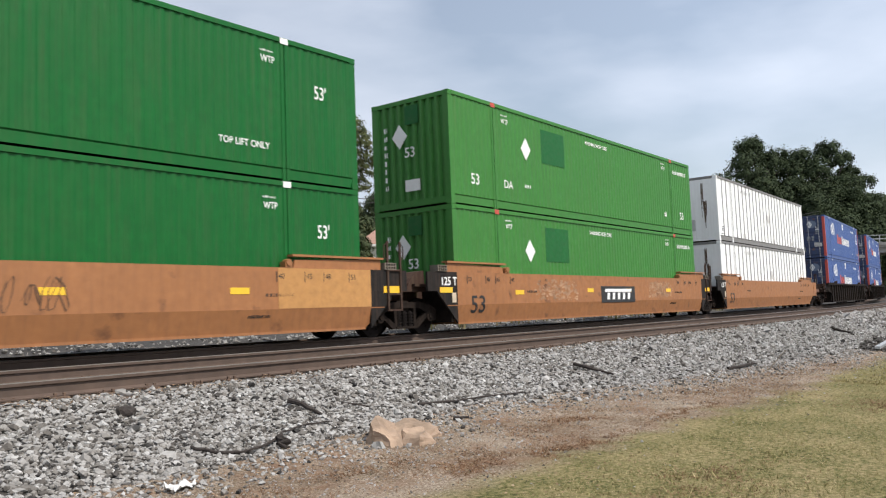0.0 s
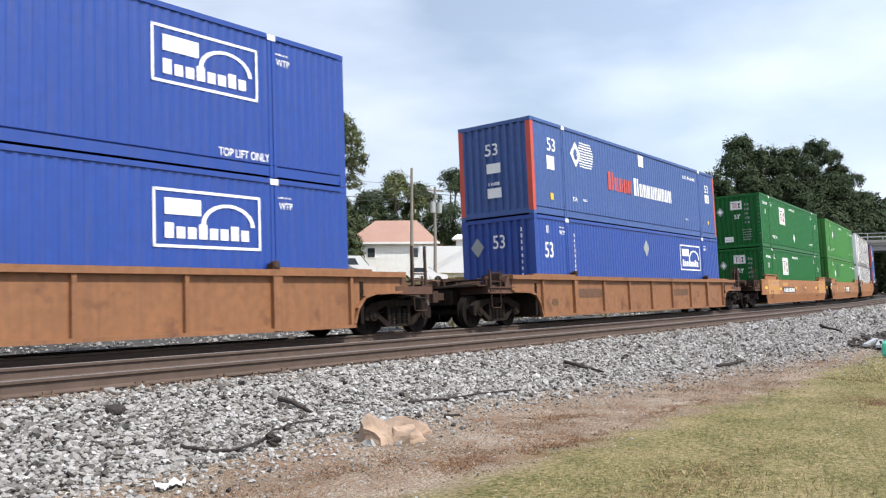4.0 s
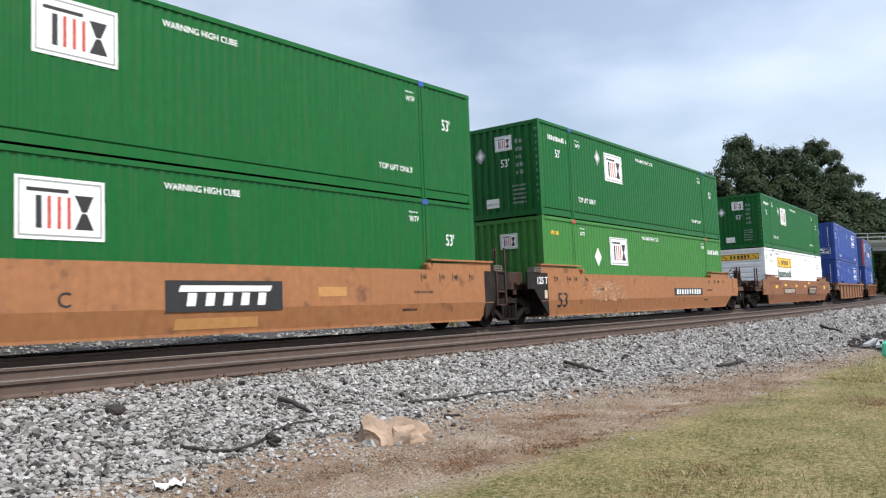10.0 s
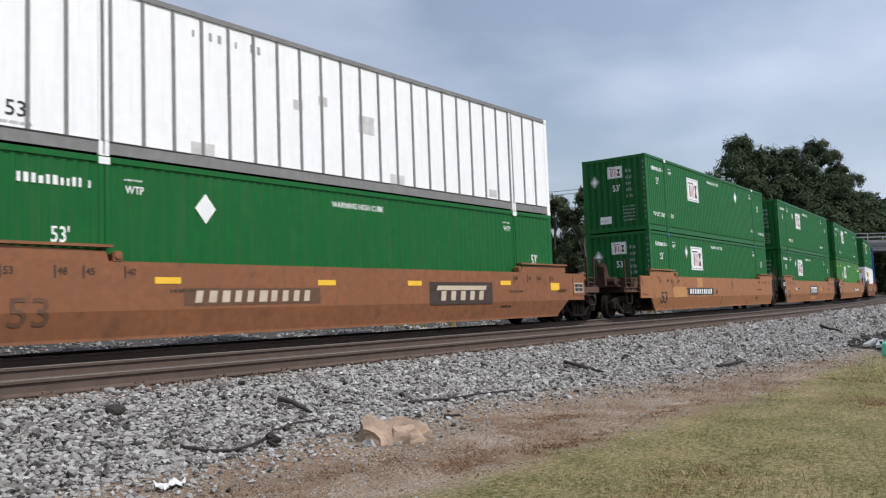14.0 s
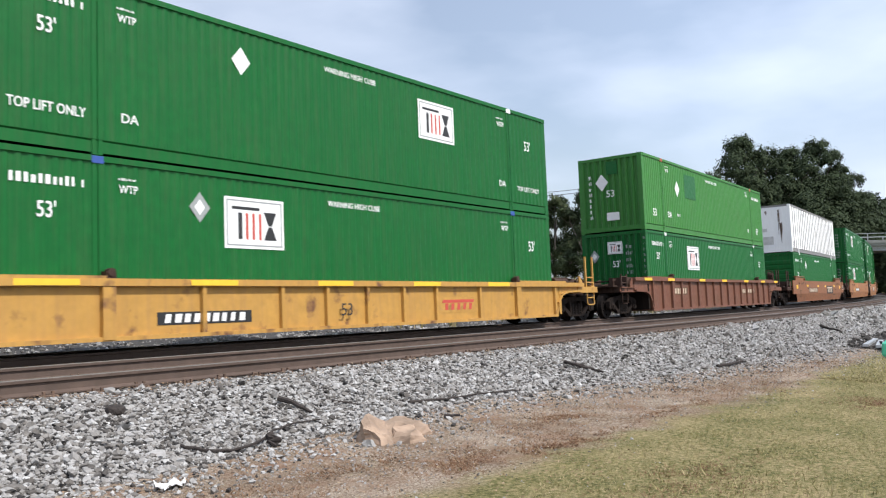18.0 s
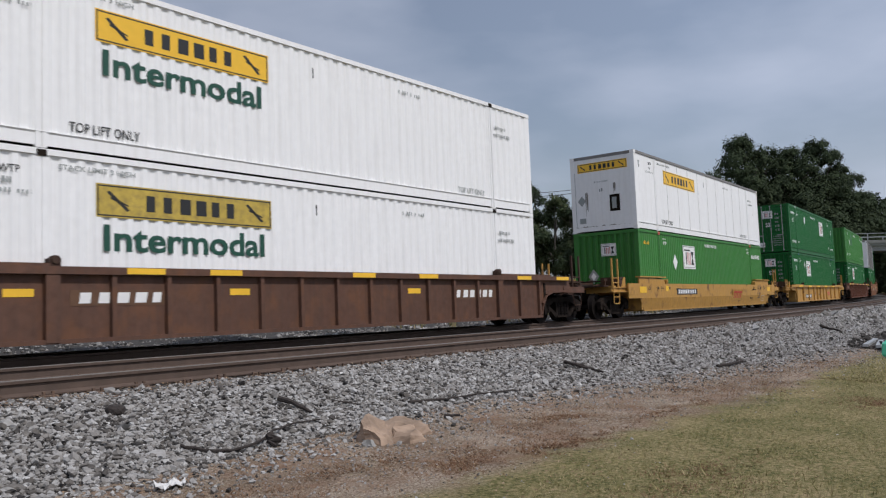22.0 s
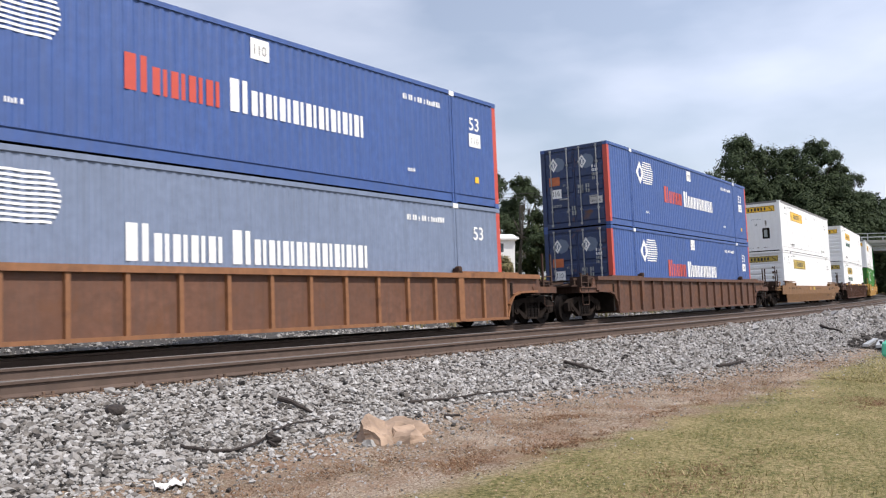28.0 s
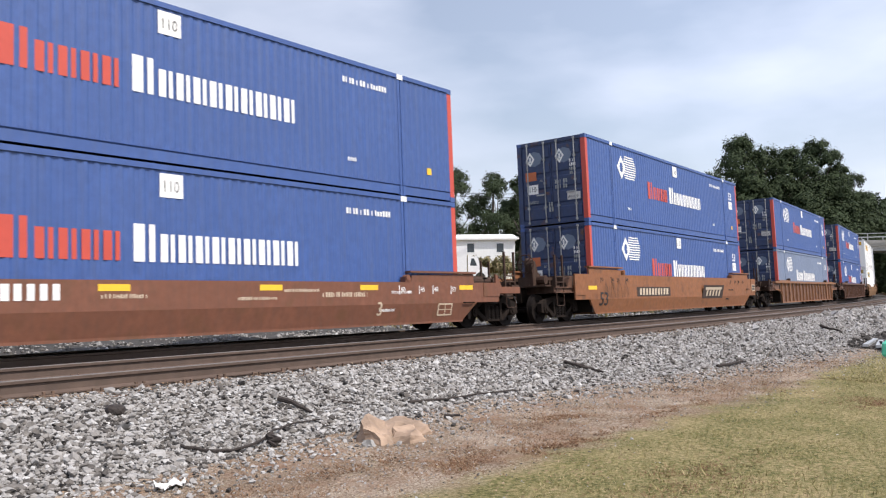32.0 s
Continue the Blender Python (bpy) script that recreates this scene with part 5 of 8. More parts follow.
def well_car(mat, kind, label, ends=(True, True), top=1.46, stakes=(), marks=(), sheet_mat=None):
    """kind: smooth (folded side sheets) or ribbed (stakes). ends: whether each end (rear, front) has its own truck and coupler."""
    car = new("well_car")
    SILL[0] = -1.464 if kind == "smooth" else -1.384
    tagged(car, label, "rail wagon", "wagons of the train")
    artic = not (ends[0] and ends[1])
    for out in (-1, 1):
        if kind == "smooth":
            def upper(bm, out=out):
                tip = 8.2 if artic else 9.6
                far = tip if artic and not ends[0] else 9.6
                near = tip if artic and not ends[1] else 9.6
                y = out * 1.46
                prism(bm, ((-far, 0.66), (near, 0.66), (near, top), (-far, top)), *sorted((y, y - out * 0.05)))
            piece("side_sill", ("side_sill", top, out, ends), upper, mat, car)

            def lower(bm, out=out):
                a, b = out * 1.46, out * 1.36
                v = [bm.verts.new(p) for p in ((-8.62, a, 0.66), (8.62, a, 0.66), (8.1, b, 0.22), (-8.1, b, 0.22),
                                               (-8.62, a - out * 0.05, 0.66), (8.62, a - out * 0.05, 0.66), (8.1, b - out * 0.05, 0.22), (-8.1, b - out * 0.05, 0.22))]
                fs = [bm.faces.new([v[i] for i in f]) for f in ((0, 1, 2, 3), (7, 6, 5, 4), (0, 4, 5, 1), (3, 2, 6, 7), (0, 3, 7, 4), (1, 5, 6, 2))]
                bmesh.ops.recalc_face_normals(bm, faces=fs)
                box(bm, -8.1, 8.1, *sorted((b + out * 0.012, b - out * 0.06)), 0.19, 0.235)
            piece("lower_sill", ("lower_sill", out), lower, mat, car)
        else:
            def sheet(bm, out=out):
                y = out * 1.38
                prism(bm, ((-8.1, 0.24), (8.1, 0.24), (8.2, 0.55), (8.42, 0.8), (8.75, 0.88), (9.6, 0.9), (9.6, top), (-9.6, top), (-9.6, 0.9), (-8.75, 0.88), (-8.42, 0.8), (-8.2, 0.55)),
                      *sorted((y, y - out * 0.03)))
            piece("side_sheet", ("side_sheet", top, out), sheet, sheet_mat or mat, car)

            def chord(bm, out=out):
                y = out * 1.49
                box(bm, -9.7, 9.7, *sorted((y, y - out * 0.16)), top - 0.12, top)
            piece("top_chord", ("top_chord", top, out), chord, mat, car)

            def low(bm, out=out):
                y = out * 1.46
                box(bm, -8.1, 8.1, *sorted((y, y - out * 0.1)), 0.18, 0.25)
            piece("bottom_chord", ("bottom_chord", out), low, mat, car)

            def stake(bm):
                prism(bm, ((-0.055, 0.04), (-0.04, -0.06), (0.04, -0.06), (0.055, 0.04)), 0.25, top - 0.12, "z")

            def post(bm):
                prism(bm, ((-0.12, 0.04), (-0.11, -0.075), (0.11, -0.075), (0.12, 0.04)), 0.2, top - 0.12, "z")
            for x in stakes:
                wide_post = abs(abs(x) - 6.0) < 0.1
                piece("stake", ("stake", top, wide_post), post if wide_post else stake, mat, car, pose(x, out * 1.4, 0, 0, 0, 0 if out < 0 else 180))

            for sgn in (-1, 1):
                def arch(bm, out=out, sgn=sgn):
                    y = out * 1.46
                    pts = ((8.1, 0.24), (8.2, 0.55), (8.42, 0.8), (8.75, 0.88), (9.6, 0.9))
                    for a, b in zip(pts, pts[1:]):
                        prism(bm, [(sgn * p[0], p[1]) for p in (a, b)] + [(sgn * b[0], b[1] + 0.06), (sgn * (a[0] - 0.05), a[1] + 0.05)], *sorted((y, y - out * 0.1)))
                piece("arch_flange", ("arch_flange", out, sgn), arch, mat, car)
        for sgn in (-1, 1):
            def lip(bm, sgn=sgn, out=out):
                y = out * 1.43
                low_top = top + (0.22 if kind == "smooth" else 0.0)
                if kind == "smooth":
                    prism(bm, ((sgn * 6.1, top), (sgn * 8.55, top), (sgn * 8.55, low_top), (sgn * 6.15, low_top - 0.06)), *sorted((y, y - out * 0.05)))
                box(bm, *sorted((sgn * 6.05, sgn * 8.6)), *sorted((y + out * 0.05, y - out * 0.12)), low_top, low_top + 0.045)
            piece("guide_plate", ("guide", out, sgn, kind, top), lip, mat, car)

            def stop(bm, sgn=sgn, out=out):
                box(bm, *sorted((sgn * 5.88, sgn * 6.05)), *sorted((out * 1.47, out * 1.3)), top, top + 0.12)
                rod(bm, (sgn * 5.96, out * 1.49, top + 0.1), (sgn * 5.96, out * 1.35, top + 0.1), 0.07, 8)
            piece("guide_hinge", ("stop", out, sgn, top), stop, RUSTY if kind == "ribbed" else mat, car)
    def cross(bm):
        box(bm, -0.15, 0.15, -1.36, 1.36, 0.19, 0.28)
    for k in range(7):
        piece("cross_member", "cross_member", cross, mat, car, pose(-7.5 + k * 2.5, 0, 0))

    def bulkhead(bm):
        box(bm, -0.05, 0.05, -1.4, 1.4, 0.25, 1.16)
    for x in (-8.35, 8.35):
        piece("bulkhead", "bulkhead", bulkhead, mat if mat is YELLOW else GRIME, car, pose(x, 0, 0))
    for sgn, own in ((-1, ends[0]), (1, ends[1])):
        if own:
            truck(car, sgn * 9.9)
            end_gear(car, mat, sgn, sgn < 0 and kind == "smooth" and mat in (ORANGE, RED_ORANGE), kind == "ribbed" and sgn < 0)
        else:
            joint_gear(car, mat, sgn)
            if sgn < 0:
                truck(car, sgn * 9.72)
    if kind == "smooth":
        for sgn, own in ((-1, ends[0]), (1, ends[1])):
            if own:
                for out in (-1, 1):
                    piece("end_plate", ("end_plate", sgn, out, top), lambda bm, sgn=sgn, out=out: box(bm, *sorted((sgn * 8.92, sgn * 9.62)), *sorted((out * 1.457, out * 1.476)), 0.8, top - 0.02), mat, car)
    if kind == "smooth" and not artic:
        p = plate(car, on_sill(8.98, top - 0.58, -1.479) if top > 1.3 else on_sill(7.05, 0.36), 0.55, 0.3, FADED, "stencil_frame")
        for k in range(2):
            for j in range(2):
                plate(p, Matrix.Translation((0.04 + k * 0.25, 0.035 + j * 0.125, 0.003)), 0.22, 0.105, MARK_BLACK if top > 1.3 else mat, "stencil_field")
        piece("grab_iron", "grab_iron", lambda bm: rod(bm, (0, 0, 0), (0.45, 0, 0), 0.016, 6), GRIME, car, pose(8.0, -1.5, top - 0.5))
    for f in marks:
        f(car)
    return car


def panel(x0, x1, z0, z1, count, seed=3, ground=None, ink=None, big=False):
    def f(car):
        p = plate(car, on_sill(x0, z0), x1 - x0, z1 - z0, ground or MARK_BLACK, "number_panel" if not big else "emblem_panel")
        h = (z1 - z0)
        w = x1 - x0
        if big:
            def emblem(bm):
                prism(bm, ((w * 0.1, h * 0.64), (w * 0.88, h * 0.64), (w * 0.9, h * 0.84), (w * 0.12, h * 0.84)), -0.002, 0.002, "z")
                for k in range(5):
                    a = w * (0.16 + k * 0.15)
                    prism(bm, ((a, h * 0.18), (a + w * 0.07, h * 0.18), (a + w * 0.085, h * 0.6), (a + w * 0.015, h * 0.6)), -0.002, 0.002, "z")
            piece("panel_emblem", ("emblem", round(w, 2), round(h, 2)), emblem, ink or MARK_WHITE, p, Matrix.Translation((0, 0, 0.004)))
        else:
            strokes(p, Matrix.Translation((w * 0.06, h * 0.16, 0.004)), w * 0.88, h * 0.68, count, ink or MARK_WHITE, seed, "panel_block", False, slant=0.16)
    return f


def big_number(x=-7.68, z=0.46, mat=None):
    return lambda car: lettering("53", 0.43, mat or MARK_BLACK, car, on_sill(x, z, -1.468), bold=0.004, squeeze=1.12, fold=0.66 - z)


def patches(*rows):
    """Plain painted panels: x, z, width, height, material."""
    def f(car):
        for x, z, w, h, m in rows:
            if m is GHOST:
                flakes(car, x, z, w, h, round(x * 10))
            else:
                plate(car, on_sill(x, z), w, h, m, "painted_panel")
    return f


def flakes(car, x, z, w, h, seed):
    """Old pale paint that shows where the top coat has worn away, in ragged patches."""
    def g(bm):
        rng = random.Random(seed)
        for _ in range(420):
            cx, cy, r = w * rng.betavariate(1.6, 1.6), h * rng.betavariate(1.5, 1.5), 0.006 + 0.04 * rng.random() ** 2.5
            ring = []
            for k in range(7):
                a, q = k * 2 * math.pi / 7, r * rng.uniform(0.45, 1.3)
                ring.append(bm.verts.new((cx + q * 2.2 * math.cos(a), cy + q * math.sin(a), rng.uniform(0.0, 0.002))))
            bm.faces.new(ring)
    piece("worn_paint", ("flakes", seed, w, h), g, GHOST, car, on_sill(x, z))


def small_marks(top=1.46, dark=True):
    def f(car):
        m = MARK_BLACK if dark else MARK_WHITE
        for text, x in (("53", -7.75), ("48", -6.95), ("45", -6.5), ("40", -5.8), ("40", 5.7), ("45", 6.4), ("48", 6.9), ("53", 7.6)):
            lettering(text, 0.11, m, car, on_sill(x, top - 0.22, -1.466))
            plate(car, on_sill(x - 0.05, top - 0.28), 0.025, 0.2, m, "measure_mark")
        for k, (x, z, w) in enumerate(((-5.0, 0.95, 0.5), (5.4, 0.9, 0.7), (5.0, 0.5, 0.5))):
            bars(car, on_sill(x, z), w, 0.06, m, 90 + k)
    return f


def tonnage(car):
    lettering("125 T", 0.2, MARK_WHITE, car, on_sill(-8.86, 1.14, -1.464), bold=0.006, squeeze=0.95)
    plate(car, on_sill(-8.42, 0.72, -1.46), 0.16, 0.24, FADED, "label_panel")


def scribble(x0, x1, z0, z1, seed, mat):
    """Sprayed lines: loops and zigzags that cannot be read."""
    def f(car):
        for n in range(4):
            def g(bm, n=n):
                rng = random.Random(seed * 10 + n)
                w, h = (x1 - x0) / 4, z1 - z0
                turn, size, phase = rng.choice((1.2, 1.7, 2.1)), h * rng.uniform(0.22, 0.42), rng.uniform(0, 6)
                pts = []
                for k in range(15):
                    a = phase + k * turn * 0.45
                    pts.append((w * (n + 0.2 + 0.7 * k / 15) + 0.5 * size * math.cos(a), h * 0.5 + size * math.sin(a * 1.3)))
                lo = [bm.verts.new((p[0], p[1], 0.0)) for p in pts]
                hi = [bm.verts.new((p[0] + 0.022, p[1] + 0.018, 0.0)) for p in pts]
                for k in range(14):
                    bm.faces.new((lo[k], lo[k + 1], hi[k + 1], hi[k]))
            piece("sprayed_line", ("scribble", seed, n), g, mat, car, on_sill(x0, z0) @ Matrix.Translation((0, 0, 0.003)))
    return f


RUST_ORANGE = material("rusted orange paint", (0.095, 0.044, 0.026), 0.75, grain=0.2, streak=0.5, dirt=(0.06, 0.035, 0.025), rust=0.3, bump=0.003)
RED_ORANGE = material("reddish orange wagon paint", (0.24, 0.092, 0.034), 0.65, grain=0.18, streak=0.5, dirt=(0.15, 0.075, 0.045), rust=0.08, bump=0.003)
FADED = material("faded pale paint", (0.55, 0.45, 0.33), 0.65, grain=0.12)
PATCH = material("fresh yellow orange paint", (0.47, 0.235, 0.075), 0.6, grain=0.12, streak=0.35, dirt=(0.3, 0.14, 0.05))
GHOST = material("whitewashed patch", (0.4, 0.235, 0.135), 0.8, grain=0.4, grain_size=4, rust=0.1)
SOOTY = material("faded black paint", (0.045, 0.03, 0.024), 0.75, grain=0.25, streak=0.4, dirt=(0.12, 0.06, 0.04))
DULL_MARK = material("worn dark lettering", (0.12, 0.06, 0.03), 0.7, grain=0.2)


def load(car, place, base, lower, upper):
    TRAIN.append((car, place, base, 0.0))
    TRAIN.append((lower, place, base, 0.29))
    TRAIN.append((upper, place, base, 0.29 + HIGH + 0.012))


TENS = tuple(-8.0 + k for k in range(17))
TWOS = tuple(-8.0 + 2 * k for k in range(9))
MIXED = (-8.0, -6.0, -4.2, -2.4, -1.2, 0.0, 1.2, 2.4, 4.2, 6.0, 8.0)


def consist():
    F, T = False, True

    def green(*marks, end="corrugated"):
        return container(GREEN, "corrugated", end, "dark green corrugated steel container with white markings", [*marks, lambda th: green_end(th, False)])

    def faded(*marks):
        return container(LIGHT_GREEN, "corrugated", "corrugated", "light green corrugated container with faded white markings", marks)

    def royal(up):
        return container(BLUE, "corrugated", "corrugated", "royal blue corrugated container with white badge", [blue_side(up)])

    def pacer(door=True, numbered=True):
        return container(NAVY, "corrugated", "door" if door else "corrugated", "faded blue container with red end posts and white lettering", [pacer_side(MARK_RED, door, False, numbered)], MARK_RED)

    def white(style, inter, up, clear=True, label="white corrugated container with a yellow sign board"):
        return container(WHITE, style, "louvre" if style == "corrugated" else "flat", label, [white_side(inter, style, up, clear)])

    def posts():
        return container(WHITE, "ribbed", "flat", "scuffed white container with grey side posts", [post_side])
    g_old, g_new = green_side(dot="grey"), green_side(dot="white", dot_at=(8.11, 0.83))
    far = lambda: well_car(GRIME, "ribbed", "black ribbed well car under blue containers", stakes=TENS)
    art = lambda e, *m: well_car(ORANGE, "smooth", "orange smooth-sided unit of an articulated well car", e, marks=(small_marks(), tonnage, big_number(), *m) if not e[0] else (small_marks(), big_number(), *m))
    yel = ((-8.9, 0.96, 0.5, 0.13, MARK_YELLOW), (-5.6, 0.9, 0.42, 0.12, MARK_YELLOW), (-1.5, 0.95, 0.4, 0.12, MARK_YELLOW), (1.2, 0.95, 0.42, 0.12, MARK_YELLOW), (4.6, 0.95, 0.42, 0.12, MARK_YELLOW), (8.6, 0.96, 0.5, 0.15, MARK_YELLOW))
    load(far(), 88.6, 9.9, pacer(), pacer())
    load(far(), 65.2, 9.9, pacer(), pacer())
    load(art((F, T)), 41.85, 9.72, posts(), posts())
    load(art((F, F), panel(-0.6, 1.9, 0.62, 1.14, 3, 2, big=True), patches((-4.6, 0.72, 2.6, 0.6, GHOST), (3.0, 0.72, 2.2, 0.6, GHOST), *yel)), 22.40, 9.72, faded(light_side), faded(light_side))
    load(art((T, F), panel(-4.72, -1.56, 0.73, 1.04, 10), patches((-8.2, 0.67, 2.5, 0.78, PATCH), (5.7, 0.67, 2.5, 0.78, PATCH), (-4.9, 1.12, 1.4, 0.2, PATCH), *yel),
             scribble(-7.6, -5.6, 1.0, 1.4, 4, GREY), scribble(0.2, 1.6, 0.6, 1.3, 5, DULL_MARK)), 3.0, 9.72, green(green_side(dot="white", dot_at=(8.11, 0.83), lift=None)), green(g_new))
    load(well_car(DULL_ORANGE, "ribbed", "dusty orange well car with widely spaced stakes", top=1.38, stakes=TWOS,
                  marks=(patches((-5.8, 0.72, 1.8, 0.28, DULL_MARK), (2.2, 0.72, 1.6, 0.25, DULL_MARK), (-7.4, 0.5, 0.35, 0.2, DULL_MARK)), lambda car: lettering("53", 0.24, DULL_MARK, car, on_sill(4.75, 0.66)))), -20.9, 9.9, royal(False), pacer(False))
    load(well_car(DULL_ORANGE, "ribbed", "orange well car with widely spaced stakes", top=1.38, stakes=TWOS), -44.72, 9.9, royal(False), royal(True))
    load(well_car(RED_ORANGE, "smooth", "reddish orange smooth-sided single well car", marks=(small_marks(), big_number(-7.99, 0.44, DULL_MARK), panel(-4.89, -1.73, 0.69, 1.01, 10, 4, SOOTY, FADED), panel(1.85, 4.5, 0.58, 1.12, 3, 2, SOOTY, FADED, True),
                  patches((-6.8, 1.0, 0.5, 0.16, MARK_YELLOW), (-4.6, 1.12, 0.5, 0.12, MARK_YELLOW), (-1.7, 1.08, 0.5, 0.12, MARK_YELLOW), (0.9, 1.06, 0.5, 0.12, MARK_YELLOW), (2.1, 1.25, 0.5, 0.12, MARK_YELLOW), (7.3, 0.95, 0.5, 0.22, MARK_YELLOW)))),
         -68.07, 9.9, white("corrugated", True, False), green(g_old))
    load(art((F, T), panel(1.68, 4.85, 0.73, 1.01, 10, 6), patches((-5.9, 0.6, 3.2, 0.66, GHOST),)), -91.8, 9.72, faded(plain_side), green(g_old))
    load(art((F, F), panel(-1.1, 1.46, 0.61, 1.16, 3, 2, big=True), patches((-5.6, 0.9, 0.6, 0.13, FADED), (-0.9, 0.3, 1.8, 0.2, PATCH), (2.4, 0.85, 0.8, 0.2, PATCH)),
             lambda car: lettering("C", 0.24, MARK_BLACK, car, on_sill(-2.95, 0.73, -1.468))), -111.4, 9.72, green(green_side(4.58)), green(green_side(4.83)))
    load(art((T, F), panel(-4.74, -1.55, 0.73, 1.02, 10, 7), patches((-6.4, 0.66, 1.5, 0.4, PATCH), (-3.6, 1.05, 0.7, 0.38, PATCH)),
             lambda car: lettering("B", 0.24, MARK_BLACK, car, on_sill(-1.2, 0.75, -1.468))), -131.0, 9.72, green(g_old),
         green(green_side(4.46, (1.0, 1.8), "white", (11.27, 2.2), (0.56, 0.46), (14.9, 0.58), (("DA", 2.4, 0.55), ("DA", 13.6, 0.6)))))
    load(well_car(RED_ORANGE, "smooth", "reddish orange smooth-sided single well car", marks=(small_marks(), big_number(-7.71, 0.46, DULL_MARK), panel(-4.74, -1.55, 0.72, 1.03, 10, 8, DULL_MARK, FADED), panel(1.99, 4.61, 0.62, 1.17, 3, 2, SOOTY, FADED, True),
                  patches((-8.6, 0.97, 0.5, 0.22, MARK_YELLOW), (-5.3, 1.1, 0.5, 0.11, MARK_YELLOW), (-1.6, 1.08, 0.5, 0.11, MARK_YELLOW), (1.2, 1.08, 0.5, 0.11, MARK_YELLOW), (5.0, 1.1, 0.5, 0.12, MARK_YELLOW), (7.6, 0.95, 0.5, 0.22, MARK_YELLOW)))),
         -154.46, 9.9, container(GREEN, "corrugated", "louvre", "dark green corrugated container with a white placard", [green_side(None, (1.1, 1.42), "white", (3.93, 2.18), None, None)]), posts())
    load(well_car(BROWN, "ribbed", "brown well car with closely spaced stakes", top=1.4, stakes=TENS, marks=(panel(-5.8, -4.2, 0.75, 1.05, 5, 9, DULL_MARK, FADED), panel(3.2, 5.6, 0.75, 1.0, 7, 10, DULL_MARK, FADED),
                  lambda car: [plate(car, on_sill(x, 1.29, -1.494), 0.7, 0.1, MARK_YELLOW, "reflector") for x in (-8.9, -6.6, -3.0, 0.0, 3.4, 6.4, 8.9)])), -177.53, 9.9,
         green(green_side(4.36, (1.0, 1.8), "white", (9.2, 0.4), None, None)), faded(light_side))
    load(well_car(YELLOW, "ribbed", "bright yellow well car with red emblem", top=1.18, stakes=MIXED, marks=(panel(-5.1, -3.12, 0.4, 0.62, 9, 11), panel(2.5, 4.14, 0.42, 0.8, 3, 2, YELLOW, MARK_RED, True),
                  lambda car: lettering("53", 0.26, MARK_BLACK, car, on_sill(-0.86, 0.45, -1.468)),
                  lambda car: [plate(car, on_sill(x, 1.07, -1.494), 1.0, 0.1, MARK_YELLOW, "reflector") for x in (-7.5, -4.5, -1.5, 1.5, 4.5)])), -200.77, 9.9,
         green(g_old), green(green_side(10.2, (1.0, 1.8), "white", (4.9, 2.2), (0.56, 0.46), (14.5, 0.6), (("DA", 2.4, 0.55), ("DA", 13.6, 0.6))), end="door"))
    load(well_car(YELLOW, "smooth", "bright yellow smooth-sided well car with red emblem", top=1.18, marks=(small_marks(1.18), panel(-4.96, -2.61, 0.76, 0.99, 10, 12), panel(2.09, 3.73, 0.46, 0.96, 3, 2, YELLOW, MARK_RED, True),
                  lambda car: lettering("53", 0.3, MARK_BLACK, car, on_sill(6.3, 0.5, -1.46)), patches((-8.6, 0.85, 0.6, 0.22, MARK_YELLOW), (-6.1, 0.9, 0.3, 0.2, MARK_YELLOW), (8.2, 0.85, 0.5, 0.22, MARK_YELLOW)))),
         -224.17, 9.9, faded(plain_side), white("smooth", False, True, label="white smooth-sided container with a yellow sign board"))
    load(well_car(DARK_BROWN, "ribbed", "rust brown well car with yellow reflectors", top=1.36, stakes=TENS, marks=(panel(-5.7, -3.9, 0.75, 1.0, 5, 13, DULL_MARK), panel(4.0, 5.9, 0.75, 1.02, 6, 14, DULL_MARK),
                  lambda car: [plate(car, on_sill(x, 1.25, -1.494), 0.7, 0.1, MARK_YELLOW, "reflector") for x in (-8.9, -4.8, -3.2, 0.4, 2.6, 6.8, 8.9)],
                  lambda car: [plate(car, on_sill(x, 0.9, -1.384), 0.45, 0.12, MARK_YELLOW, "painted_panel") for x in (-6.7, -2.7, 2.3)])), -247.63, 9.9,
         white("corrugated", True, False, False), white("corrugated", True, True))
    load(well_car(OCHRE, "smooth", "dirty ochre smooth-sided well car", top=1.16, marks=(small_marks(1.16), patches((-1.6, 0.9, 0.5, 0.2, PATCH), (-0.4, 0.9, 0.55, 0.2, OLD_YELLOW), (0.6, 0.94, 1.6, 0.06, DULL_MARK)))),
         -270.86, 9.9, white("corrugated", False, False, False), white("smooth", False, True, label="white smooth-sided container with a yellow sign board"))
    load(well_car(DARK_BROWN, "ribbed", "rusty brown well car with closely spaced stakes", top=1.4, stakes=TENS), -294.2, 9.9, pacer(), pacer())
    load(well_car(DULL_ORANGE, "ribbed", "rust orange well car with closely spaced stakes", top=1.4, stakes=TENS, sheet_mat=DIRTY_SHEET), -317.18, 9.9,
         container(PALE_BLUE, "corrugated", "door", "pale blue corrugated container with white lettering", [pacer_side(MARK_WHITE, True, True)], MARK_RED), pacer())
    load(well_car(RED_ORANGE, "smooth", "orange smooth-sided single well car", marks=(small_marks(), big_number(-7.93, 0.46), panel(-4.91, -1.75, 0.72, 1.06, 10, 16, SOOTY, FADED), panel(1.82, 4.47, 0.58, 1.15, 3, 2, SOOTY, FADED, True),
                  scribble(-7.7, -5.7, 0.6, 1.3, 8, DULL_MARK), patches((-8.7, 0.97, 0.6, 0.12, MARK_YELLOW),))), -340.6, 9.9, pacer(), pacer())
